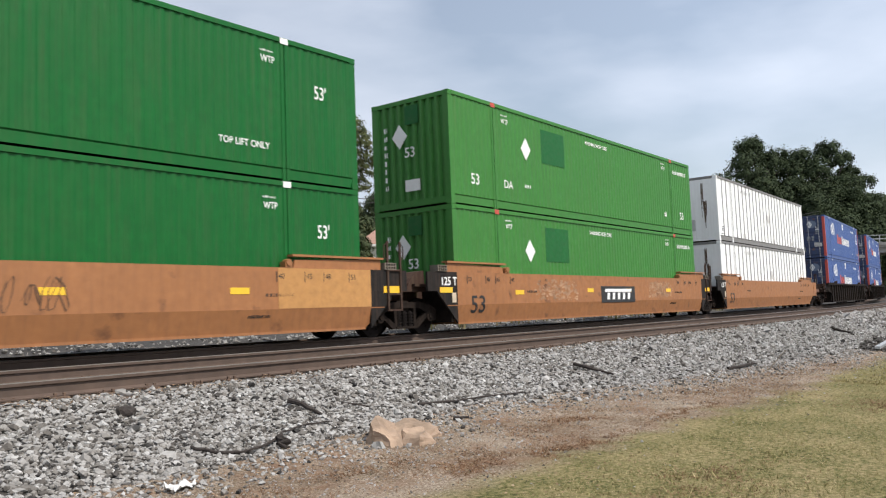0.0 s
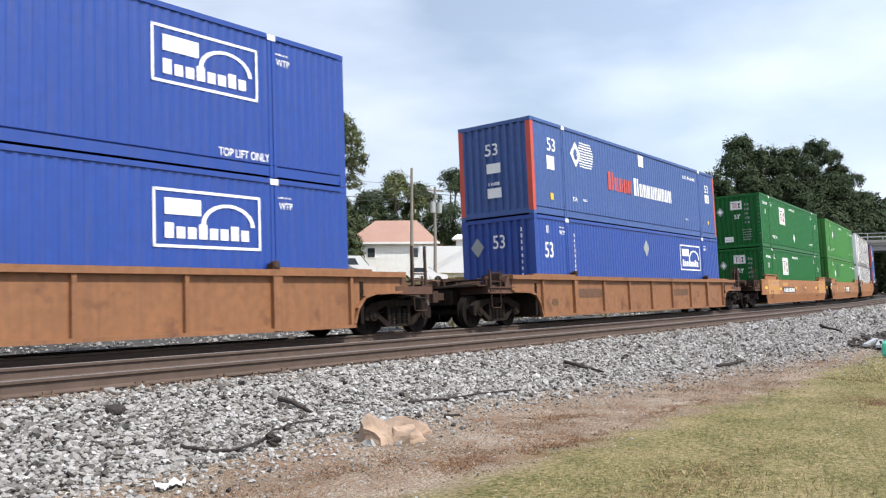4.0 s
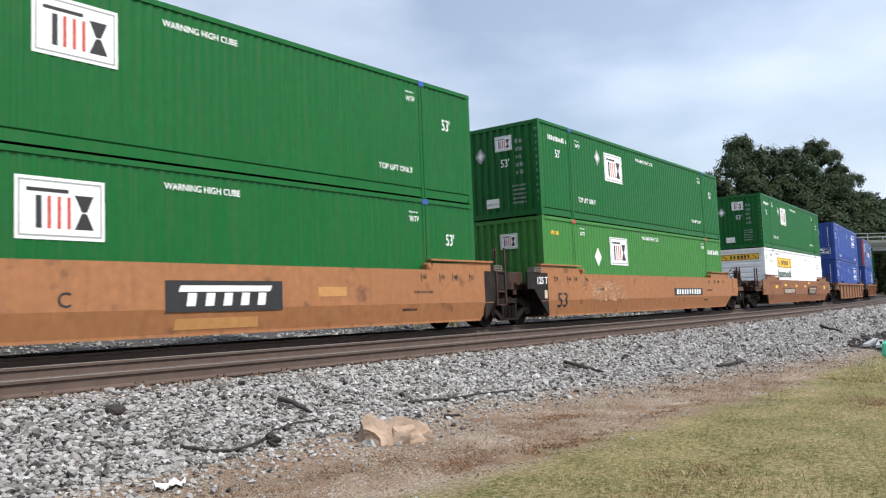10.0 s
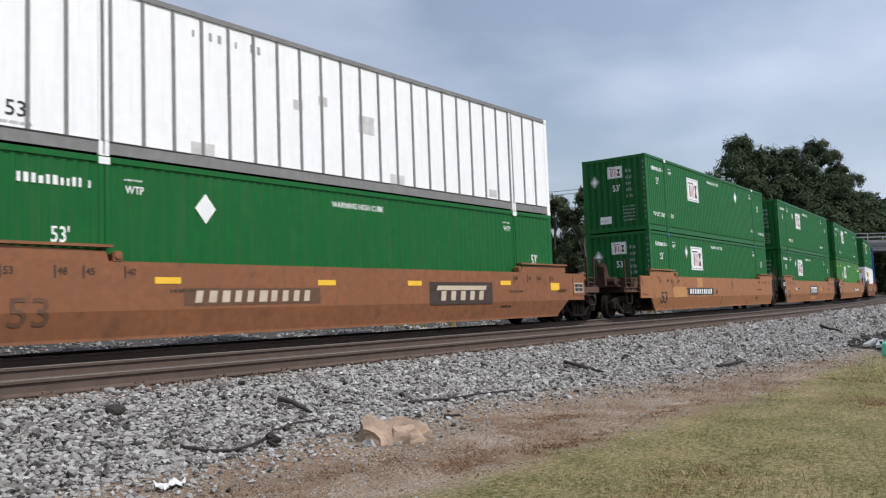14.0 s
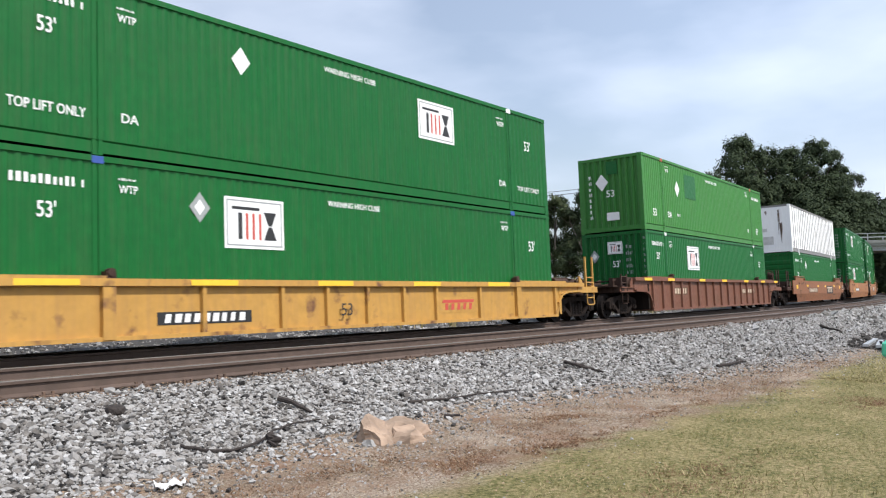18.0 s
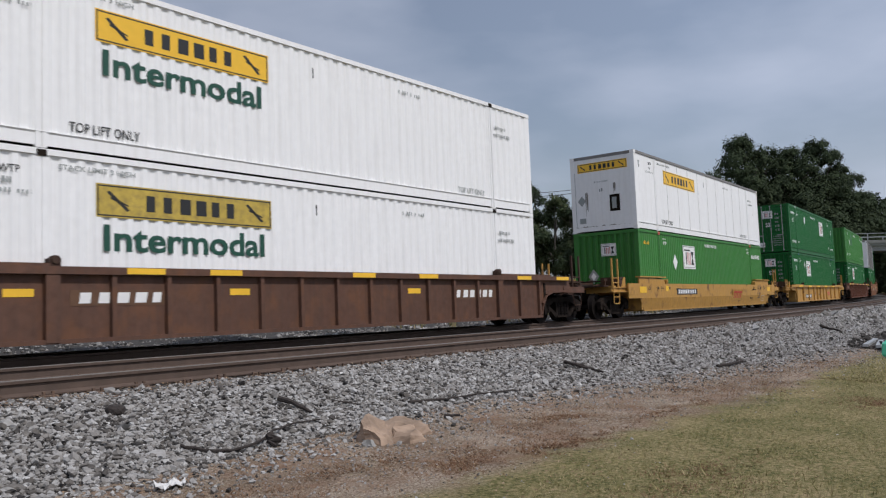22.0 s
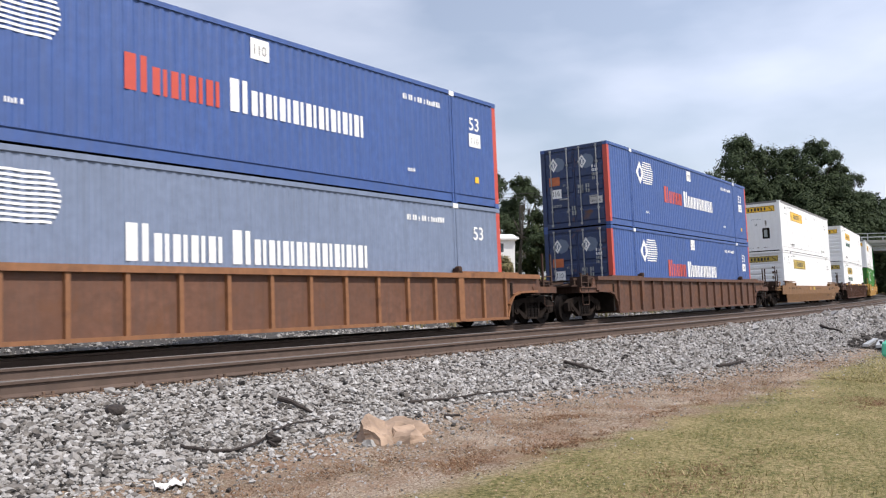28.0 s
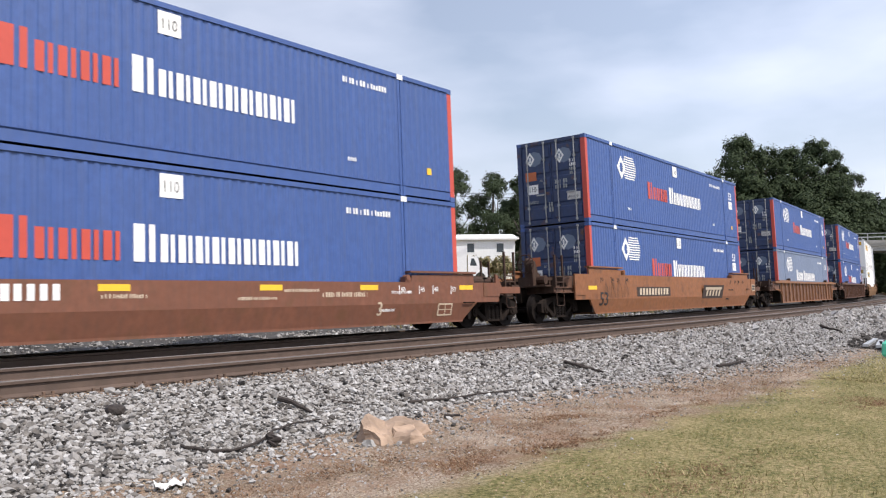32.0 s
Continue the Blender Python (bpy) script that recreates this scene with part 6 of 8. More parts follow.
    load(well_car(BROWN, "smooth", "reddish brown smooth-sided well car with white numerals", top=1.16, marks=(small_marks(1.16, False), lambda car: strokes(car, on_sill(-3.0, 0.84, -1.466), 0.95, 0.25, 5, MARK_WHITE, 17, "number_block", False),
                  lambda car: [plate(car, on_sill(x, 0.98), 0.55, 0.11, MARK_YELLOW, "reflector") for x in (-1.5, 1.7, 4.4, 7.9)],
                  lambda car: bars(car, on_sill(-1.45, 0.86), 0.8, 0.07, FADED, 18), lambda car: bars(car, on_sill(1.2, 0.8), 0.9, 0.06, FADED, 19), lambda car: bars(car, on_sill(2.3, 0.95), 0.9, 0.06, FADED, 20),
                  lambda car: bars(car, on_sill(3.3, 0.84), 1.3, 0.1, FADED, 21), lambda car: lettering("3", 0.3, FADED, car, on_sill(4.9, 0.42, -1.468), fold=0.24))), -363.98, 9.9, pacer(True, False), pacer(True, False))


consist()

# ---------------------------------------------------------------- beyond the train
def leaf_material(name, color, dry=(0.16, 0.14, 0.05), dry_share=0.2):
    m = bpy.data.materials.new(name)
    m.use_nodes = True
    n, l = m.node_tree.nodes, m.node_tree.links
    b = n["Principled BSDF"]
    b.inputs["Roughness"].default_value, b.inputs["Specular IOR Level"].default_value = 0.7, 0.08
    geo, r = n.new("ShaderNodeNewGeometry"), n.new("ShaderNodeValToRGB")
    r.color_ramp.elements[0].color = (*[c * 0.65 for c in color], 1)
    r.color_ramp.elements[1].color = (*dry, 1)
    r.color_ramp.elements[1].position = 1.0
    e = r.color_ramp.elements.new(1 - dry_share)
    e.color = (*[c * 1.2 for c in color], 1)
    l.new(geo.outputs["Random Per Island"], r.inputs["Fac"])
    l.new(r.outputs["Color"], b.inputs["Base Color"])
    return m


DARK_LEAF = leaf_material("dark green leaves", (0.043, 0.06, 0.031), (0.056, 0.072, 0.034))
# Greyed and lightened so that the leaf colour carries the haze of distance.
FAR_LEAF = leaf_material("hazed green leaves", (0.062, 0.078, 0.052), (0.085, 0.098, 0.066))
MID_LEAF = leaf_material("green leaves", (0.06, 0.08, 0.038), (0.105, 0.108, 0.052))
TURNING_LEAF = leaf_material("turning leaves", (0.085, 0.105, 0.045), (0.17, 0.155, 0.06), 0.28)
YELLOW_LEAF = leaf_material("yellow green leaves", (0.15, 0.15, 0.035), (0.26, 0.22, 0.06), 0.3)
WEED_LEAF = leaf_material("dry weed stalks", (0.18, 0.162, 0.08), (0.3, 0.23, 0.14), 0.4)
DRY_WEED = leaf_material("brown dead weeds", (0.085, 0.07, 0.042), (0.16, 0.12, 0.075), 0.35)
DARK_BIT = leaf_material("dark bark bits", (0.05, 0.033, 0.023), (0.12, 0.075, 0.05), 0.3)
BLADE = leaf_material("dry mown grass", (0.235, 0.21, 0.088), (0.46, 0.365, 0.215), 0.4)
THATCH = leaf_material("reddish dead thatch", (0.19, 0.108, 0.063), (0.34, 0.235, 0.15), 0.3)
LITTER = leaf_material("dead leaf litter", (0.27, 0.18, 0.115), (0.42, 0.33, 0.22), 0.3)
BARK = material("grey brown bark", (0.11, 0.097, 0.083), 0.9, grain=0.3, grain_size=10, streak=0.3, bump=0.02)


def sheet_of_quads(name, centres, normals, sizes, rng, mat, stretch=1.5):
    """Small pointed leaves in one mesh, a triangle each."""
    k = len(centres)
    n = normals / (np.linalg.norm(normals, axis=1, keepdims=True) + 1e-9)
    side = np.cross(n, rng.normal(size=(k, 3)))
    side /= np.linalg.norm(side, axis=1, keepdims=True) + 1e-9
    up = np.cross(n, side)
    a, b = side * (sizes[:, None] * stretch), up * sizes[:, None]
    verts = np.stack((centres - a, centres - b * 1.25 + a * 0.5, centres + b * 1.25 + a * 0.5), axis=1).reshape(-1, 3)
    faces = np.arange(k * 3).reshape(-1, 3)
    me = bpy.data.meshes.new(name)
    me.from_pydata(verts, [], faces)
    me.materials.append(mat)
    me.update()
    return me


def crown_mesh(seed, lumps, leaves, size, mat, spread=0.24):
    """A crown from overlapping lumps (x, y, z, radius): clumps of leaves on and inside each lump's skin, with gaps."""
    rng = np.random.RandomState(seed)
    total = sum(r * r for *_, r in lumps)
    cs, ns = [], []
    for x, y, z, r in lumps:
        count = int(leaves * r * r / total)
        clumps = max(6, int(11 + r * 9))
        d = rng.normal(size=(clumps, 3))
        d /= np.linalg.norm(d, axis=1, keepdims=True)
        d[:, 2] = np.where(d[:, 2] < -0.45, -d[:, 2], d[:, 2])
        heart = np.array((x, y, z)) + d * (r * rng.uniform(0.55, 1.02, (clumps, 1)))
        pick = rng.randint(0, clumps, count)
        off = rng.normal(size=(count, 3)) * r * spread * 0.62
        cs.append(heart[pick] + off)
        ns.append(d[pick] * 1.2 + off / (r * spread) + rng.normal(size=(count, 3)) * 0.7 + np.array((0, 0, 0.5)))
    cs, ns = np.concatenate(cs), np.concatenate(ns)
    return sheet_of_quads("crown", cs, ns, size * rng.uniform(0.6, 1.3, len(cs)), rng, mat)


def limbs(bm, base, top, r, lumps, rng, sides=8):
    """A tapered trunk with forked limbs that reach into the lumps."""
    p, q = Vector(base), Vector(top)
    pts = [p.lerp(q, k / 5) + Vector((rng.uniform(-1, 1), rng.uniform(-1, 1), 0)) * r * 0.7 * (k > 0) for k in range(6)]
    for k in range(5):
        rod(bm, pts[k], pts[k + 1], r * (1 - k * 0.15), sides, r * (1 - (k + 1) * 0.15))
    for x, y, z, rad in lumps:
        start = pts[rng.choice((2, 3, 4))]
        mid = start.lerp(Vector((x, y, z)), 0.5) + Vector((0, 0, rad * 0.15))
        rod(bm, start, mid, r * 0.42, 6, r * 0.26)
        rod(bm, mid, (x, y, z), r * 0.26, 6, r * 0.08)
        for _ in range(3):
            tip = Vector((x, y, z)) + Vector((rng.uniform(-1, 1), rng.uniform(-1, 1), rng.uniform(-0.2, 0.9))) * rad * 0.8
            rod(bm, mid.lerp(Vector((x, y, z)), 0.6), tip, r * 0.14, 5, r * 0.03)


def tree(x, y, ground_at, top, width, leaves, size, mat, seed, label, trunk_share=0.25, lumps_wanted=9, group="trees", trunk_r=None, rings=None):
    """A broadleaf tree whose crown is a cluster of uneven lumps."""
    rng = random.Random(seed)
    thing = new("tree")
    thing.location = (x, y, ground_at)
    tagged(thing, label, "tree", group)
    h = top - ground_at
    lumps = []
    for k in range(lumps_wanted):
        f = (k + 0.5) / lumps_wanted
        z = h * (trunk_share + (1 - trunk_share) * f * 0.9)
        reach = width * 0.5 * math.sin(math.pi * min(1, 0.22 + f * 0.72)) * 0.72
        a = k * 2.4 + rng.uniform(-0.5, 0.5)
        r = width * rng.uniform(0.15, 0.25) * (1.15 - 0.4 * f)
        lumps.append((reach * math.cos(a), reach * math.sin(a), min(z, h - r * 0.8), r))
    lumps.append((0, 0, h - width * 0.16, width * 0.16))
    if rings:                     # an open, spreading crown: rings of (count, reach, height, radius), as shares
        lumps = []
        for count, reach, z, size_of in rings:
            for k in range(count):
                a = (k + 0.35 * rng.random()) * 2 * math.pi / count + z * 5
                q = width * reach * rng.uniform(0.85, 1.1)
                lumps.append((q * math.cos(a), q * math.sin(a), h * (z + rng.uniform(-0.03, 0.03)), width * size_of * rng.uniform(0.8, 1.15)))
    r = trunk_r or h * 0.022
    bm = bmesh.new()
    limbs(bm, (0, 0, -0.4), (0, 0, h * 0.72), r, lumps, rng)
    part("trunk", bm, BARK, thing)
    crown = new("crown", crown_mesh(seed, lumps, leaves, size, mat))
    crown.parent = thing
    return thing


def plan_z(x, y):
    return ground_z(*line_place(x, y))


def woods():
    # the wooded rise behind the warehouse
    for k, (x, y, top, w) in enumerate(((17.0, 90.0, 18.0, 11), (32.3, 91.5, 17.6, 9), (24.0, 91.0, 20.0, 11), (29.5, 90.5, 19.7, 9.5), (35.0, 89.0, 18.9, 9), (40.5, 92.0, 15.6, 8), (46.0, 95.5, 15.2, 8), (51.5, 96.5, 14.6, 8),
                                        (56.0, 96.0, 12.4, 7), (21.0, 99.0, 19.0, 11), (32.0, 100.0, 17.5, 11), (12.0, 67.5, 17.5, 9))):
        tree(x, y, plan_z(x, y), top, w * 1.15, 21000, 0.1, FAR_LEAF, 20 + k, "dense dark green broadleaf tree on the rise", 0.12, 10)
    # the turning tree beside the car park, and the low trees behind it
    tree(35.9, 48.6, plan_z(35.9, 48.6), 14.9, 7.6, 30000, 0.062, TURNING_LEAF, 41, "tall tree with thin yellowing green crown", trunk_r=0.15,
         rings=((5, 0.22, 0.92, 0.14), (8, 0.38, 0.83, 0.13), (7, 0.42, 0.7, 0.12), (5, 0.34, 0.58, 0.11), (3, 0.12, 0.74, 0.13), (4, 0.25, 0.46, 0.1), (3, 0.2, 0.34, 0.09)))
    for k, (x, y, top, w, m) in enumerate(((41.5, 63.0, 8.4, 3.6, MID_LEAF), (45.5, 66.5, 11.2, 7.5, MID_LEAF), (51.0, 68.0, 11.4, 7.5, MID_LEAF), (48.0, 63.0, 8.6, 5, MID_LEAF), (56.0, 72.0, 12.0, 7, MID_LEAF), (63.3, 75.4, 13.6, 8, DARK_LEAF),
                                           (73.0, 81.0, 17.6, 10, TURNING_LEAF), (70.0, 84.0, 14.5, 9, MID_LEAF), (80.0, 77.5, 18.4, 10, DARK_LEAF), (77.0, 81.0, 16.5, 9, MID_LEAF), (85.0, 74.0, 18.0, 9, DARK_LEAF), (90.0, 72.0, 17.0, 9, DARK_LEAF),
                                           (81.5, 66.5, 16.4, 8, DARK_LEAF), (85.5, 64.0, 14.0, 8, MID_LEAF), (88.5, 61.0, 14.6, 8, DARK_LEAF), (83.0, 57.5, 14.0, 7, DARK_LEAF), (95.0, 60.0, 15.5, 9, DARK_LEAF), (101.0, 62.0, 17.0, 9, DARK_LEAF))):
        tree(x, y, plan_z(x, y), top, w * 1.1, 18000, 0.095, m, 50 + k, "green broadleaf tree in a hedge of trees", 0.08, 9)
    # the great clump beside the overbridge
    for k, (x, y, top, w) in enumerate(((126.5, 62.5, 21.0, 13), (134.5, 60.8, 27.8, 14), (141.0, 59.5, 26.6, 14), (147.0, 57.5, 27.0, 14), (154.0, 55.4, 29.2, 12), (158.5, 53.0, 24.5, 12), (151.0, 52.5, 21.0, 13), (139.0, 55.5, 21.0, 13),
                                        (131.0, 58.0, 19.0, 12), (145.0, 52.0, 17.0, 12), (120.0, 62.0, 16.5, 11), (163.0, 51.5, 19.5, 11))):
        tree(x, y, 5.0, top, w * 1.1, 34000 if k < 8 else 16000, 0.13 if k < 8 else 0.18, DARK_LEAF, 80 + k, "large dark green tree in a tall clump", 0.05, 12)
    for k, (x, y, top, w) in enumerate(((180.0, 60.0, 22.0, 14), (189.0, 57.5, 22.5, 14), (196.0, 55.0, 22.0, 13), (203.0, 50.0, 21.0, 14), (176.0, 50.0, 15.5, 13), (186.0, 47.0, 15.0, 13), (197.0, 43.0, 15.0, 13), (208.0, 39.0, 18.0, 14), (250.0, 75.0, 14.0, 14), (257.0, 70.0, 14.0, 14), (263.0, 83.0, 15.0, 14), (244.0, 66.0, 12.0, 12), (270.0, 74.0, 16.0, 14))):
        tree(x, y, 4.0 if x < 210 else 0.0, top, w, 9000, 0.24, DARK_LEAF, 100 + k, "distant dark green tree beyond the overbridge", 0.05, 10)


def bare_tree(x, y, top, seed):
    rng = random.Random(seed)
    thing = new("bare_tree")
    z0 = plan_z(x, y)
    thing.location = (x, y, z0)
    tagged(thing, "leafless grey tree with thin forking branches", "tree", "trees")
    bm, tips = bmesh.new(), []

    def grow(p, way, length, r, depth):
        q = p + way * length
        rod(bm, p, q, max(r, 0.022), 6, max(r * 0.7, 0.018))
        if depth == 0:
            tips.append(q)
            return
        for _ in range(3 if depth > 2 else 2):
            w = (way + Vector((rng.uniform(-1, 1), rng.uniform(-1, 1), rng.uniform(-0.15, 0.6))) * 0.62).normalized()
            grow(p.lerp(q, rng.uniform(0.6, 1.0)), w, length * rng.uniform(0.55, 0.8), r * 0.58, depth - 1)
    h = top - z0
    grow(Vector((0, 0, -0.3)), Vector((rng.uniform(-0.1, 0.1), rng.uniform(-0.1, 0.1), 1)).normalized(), h * 0.42, 0.17, 4)
    part("trunk", bm, BARK, thing)
    g = np.random.RandomState(seed)
    pts = np.array([t[:] for t in tips])
    pts = pts + g.normal(size=pts.shape) * 0.12
    crown = new("sparse_leaves", sheet_of_quads("sparse_leaves", pts, g.normal(size=pts.shape), np.full(len(pts), 0.07), g, MID_LEAF))
    crown.parent = thing


def bush(x, y, w, h, mat, seed, label, name="bush", leaves=5000, size=0.06):
    thing = new(name)
    thing.location = (x, y, plan_z(x, y))
    tagged(thing, label, "bush", "bushes")
    rng = random.Random(seed)
    lumps = [(rng.uniform(-0.5, 0.5) * w, rng.uniform(-0.5, 0.5) * w, h * rng.uniform(0.3, 0.75), w * rng.uniform(0.2, 0.34)) for _ in range(7)]
    if name == "weed_bush":       # upright plumes that narrow towards the tip
        lumps = []
        for _ in range(max(2, round(w * 2.2))):
            px, py, top = rng.uniform(-0.5, 0.5) * w, rng.uniform(-0.3, 0.3) * w, h * rng.uniform(0.65, 1.05)
            for k in range(6):
                lumps.append((px + rng.uniform(-0.06, 0.06), py + rng.uniform(-0.06, 0.06), top * (0.1 + 0.16 * k), 0.34 * (1.1 - 0.15 * k)))
    bm = bmesh.new()
    for lx, ly, lz, r in lumps:
        rod(bm, (lx * 0.3, ly * 0.3, -0.1), (lx, ly, lz), 0.035, 5, 0.012)
    part("stems", bm, BARK, thing)
    c = new("crown", crown_mesh(seed, lumps, leaves, size, mat))
    c.parent = thing


def upright_weeds(name, count, place, height, width, seed, mat, label, lean=0.25, kind="weeds"):
    """Narrow standing blades in one mesh. place(rng) gives a point of the plan."""
    rng = np.random.RandomState(seed)
    verts = np.zeros((count, 3, 3))
    for i in range(count):
        x, y = place(rng)
        s, lat = line_place(x, y)
        z = ground_z(s, lat) - 0.01
        h, a = height * rng.uniform(0.45, 1.2), rng.uniform(0, 6.283)
        dx, dy = math.cos(a) * width / 2, math.sin(a) * width / 2
        verts[i] = ((x - dx, y - dy, z), (x + dx, y + dy, z), (x + rng.normal() * lean * h, y + rng.normal() * lean * h, z + h))
    me = bpy.data.meshes.new(name)
    me.from_pydata(verts.reshape(-1, 3), [], np.arange(count * 3).reshape(-1, 3))
    me.materials.append(mat)
    me.update()
    return tagged(new(name, me), label, kind, kind="stuff")


CREAM = material("cream wall panels", (0.78, 0.71, 0.6), 0.7, grain=0.05, streak=0.12, dirt=(0.5, 0.42, 0.3), bump=0.004)
TRIM_WHITE = material("white metal trim", (0.85, 0.85, 0.83), 0.45, grain=0.04, streak=0.1)
GLASS = material("dark window glass", (0.04, 0.05, 0.055), 0.08, grain=0.1, spec=0.6)
RED_ROOF = material("red metal roof", (0.42, 0.045, 0.03), 0.5, grain=0.08, streak=0.2)
SHINGLE = material("pinkish brown shingles", (0.36, 0.22, 0.17), 0.9, grain=0.16, grain_size=9, bump=0.01)
CONCRETE = material("weathered concrete", (0.32, 0.31, 0.29), 0.85, grain=0.15, streak=0.4, dirt=(0.14, 0.13, 0.11), bump=0.01)
CAR_WHITE = material("white car paint", (0.8, 0.8, 0.8), 0.25, grain=0.02)
CAR_GREY = material("grey car paint", (0.2, 0.21, 0.23), 0.3, grain=0.04)
TYRE = material("tyre rubber", (0.02, 0.02, 0.02), 0.8, grain=0.1)
POLE_WOOD = material("grey utility pole wood", (0.25, 0.22, 0.19), 0.85, grain=0.2, streak=0.3)
METAL = material("galvanised grey steel", (0.45, 0.46, 0.46), 0.45, metal=0.5, grain=0.08)


def warehouse():
    """A long cream shed: its front runs from the corner at (28.7, 52.6) towards -x."""
    a, b = Vector((28.75, 52.55)), Vector((-13.0, 44.9))
    e = (b - a).normalized()
    n = Vector((e.y, -e.x))          # towards the tracks
    if n.y > 0:
        n = -n
    ang = math.degrees(math.atan2(e.y, e.x))
    thing = new("warehouse")
    thing.matrix_basis = Matrix.Translation((a.x, a.y, 0)) @ pose(0, 0, 0, 0, 0, ang)
    tagged(thing, "long cream warehouse with a white roof edge", "building")
    length = (b - a).length
    # local x runs along the front, local +y towards the tracks
    holes = [(5.55, 6.3, 3.75, 4.8), (4.65, 5.4, 3.75, 4.8), (12.65, 13.5, 3.6, 4.65), (11.55, 12.4, 3.6, 4.65), (10.15, 10.75, 2.3, 4.6)]
    bm = bmesh.new()
    xs = sorted({0.0, length, *[h[0] for h in holes], *[h[1] for h in holes]})
    for x0, x1 in zip(xs, xs[1:]):
        cuts = sorted((h[2], h[3]) for h in holes if h[0] <= x0 + 0.01 and h[1] >= x1 - 0.01)
        z = 1.6
        for lo, hi in cuts:
            box(bm, x0, x1, -0.25, 0.0, z, lo)
            z = hi
        box(bm, x0, x1, -0.25, 0.0, z, 7.1)
    part("front_wall", bm, CREAM, thing)
    bm = bmesh.new()
    box(bm, 0.0, 0.25, -22, -0.25, 1.6, 7.1)
    box(bm, 0.25, length, -22, -21.75, 1.6, 7.1)
    box(bm, length - 0.25, length, -21.75, -0.25, 1.6, 7.1)
    part("side_wall", bm, CREAM, thing)
    bm = bmesh.new()
    box(bm, -0.1, length + 0.1, -22.1, 0.12, 7.1, 7.42)
    part("roof_edge", bm, TRIM_WHITE, thing)
    for i, (x0, x1, z0, z1) in enumerate(holes):
        bm = bmesh.new()
        for q in ((x0, x0 + 0.07, z0, z1), (x1 - 0.07, x1, z0, z1), (x0, x1, z0, z0 + 0.07), (x0, x1, z1 - 0.07, z1)):
            box(bm, q[0], q[1], -0.15, 0.02, q[2], q[3])
        if i < 4:
            w = part("window", bm, TRIM_WHITE, thing)
            bm = bmesh.new()
            box(bm, x0 + 0.07, x1 - 0.07, -0.12, -0.1, z0 + 0.07, z1 - 0.07)
            part("pane", bm, GLASS if i < 2 else SHINGLE, w)
        else:
            w = part("door_frame", bm, TRIM_WHITE, thing)
            bm = bmesh.new()
            box(bm, x0 + 0.07, x1 - 0.07, -0.1, -0.06, z0, z1 - 0.07)
            part("door", bm, TRIM_WHITE, w, "white steel door")
    bm = bmesh.new()
    box(bm, 0.9, 1.85, 0.0, 0.3, 5.6, 6.1)
    part("wall_unit", bm, TRIM_WHITE, thing, "white box unit on the wall")
    for x in range(3, int(length), 4):
        bm = bmesh.new()
        box(bm, x - 0.02, x + 0.02, 0.0, 0.012, 1.6, 7.1)
        part("panel_seam", bm, CREAM, thing)


def small_building(x, y, w, d, z1, z2, turn, wall, roof, label, hip=0.5, openings=2):
    """A low house: walls with window openings set in, a pitched roof with eaves."""
    thing = new("house")
    z0 = plan_z(x, y) - 0.3
    thing.matrix_basis = Matrix.Translation((x, y, 0)) @ pose(0, 0, 0, 0, 0, turn)
    tagged(thing, label, "building", "houses beyond the train")
    bm = bmesh.new()
    box(bm, -w / 2, w / 2, -d / 2, d / 2, z0, z1)
    part("wall", bm, wall, thing)
    bm = bmesh.new()
    e, k = 0.4, w / 2 * hip
    v = [bm.verts.new(p) for p in ((-w / 2 - e, -d / 2 - e, z1), (w / 2 + e, -d / 2 - e, z1), (w / 2 + e, d / 2 + e, z1), (-w / 2 - e, d / 2 + e, z1), (-w / 2 + k, 0, z2), (w / 2 - k, 0, z2))]
    for f in ((0, 1, 5, 4), (1, 2, 5), (2, 3, 4, 5), (3, 0, 4), (3, 2, 1, 0)):
        bm.faces.new([v[i] for i in f])
    part("roof", bm, roof, thing)
    bm = bmesh.new()
    box(bm, -w / 2 - e - 0.03, w / 2 + e + 0.03, -d / 2 - e - 0.03, -d / 2 - e, z1 - 0.16, z1 + 0.05)
    part("fascia", bm, TRIM_WHITE, thing)
    for i in range(openings):
        bm = bmesh.new()
        cx = -w / 2 + w * (i + 0.5) / openings
        box(bm, cx - 0.45, cx + 0.45, -d / 2 - 0.03, -d / 2, z1 - 1.6, z1 - 0.5)
        win = part("window", bm, TRIM_WHITE, thing)
        bm = bmesh.new()
        box(bm, cx - 0.38, cx + 0.38, -d / 2 - 0.04, -d / 2 - 0.03, z1 - 1.53, z1 - 0.57)
        part("pane", bm, GLASS, win)
    return thing


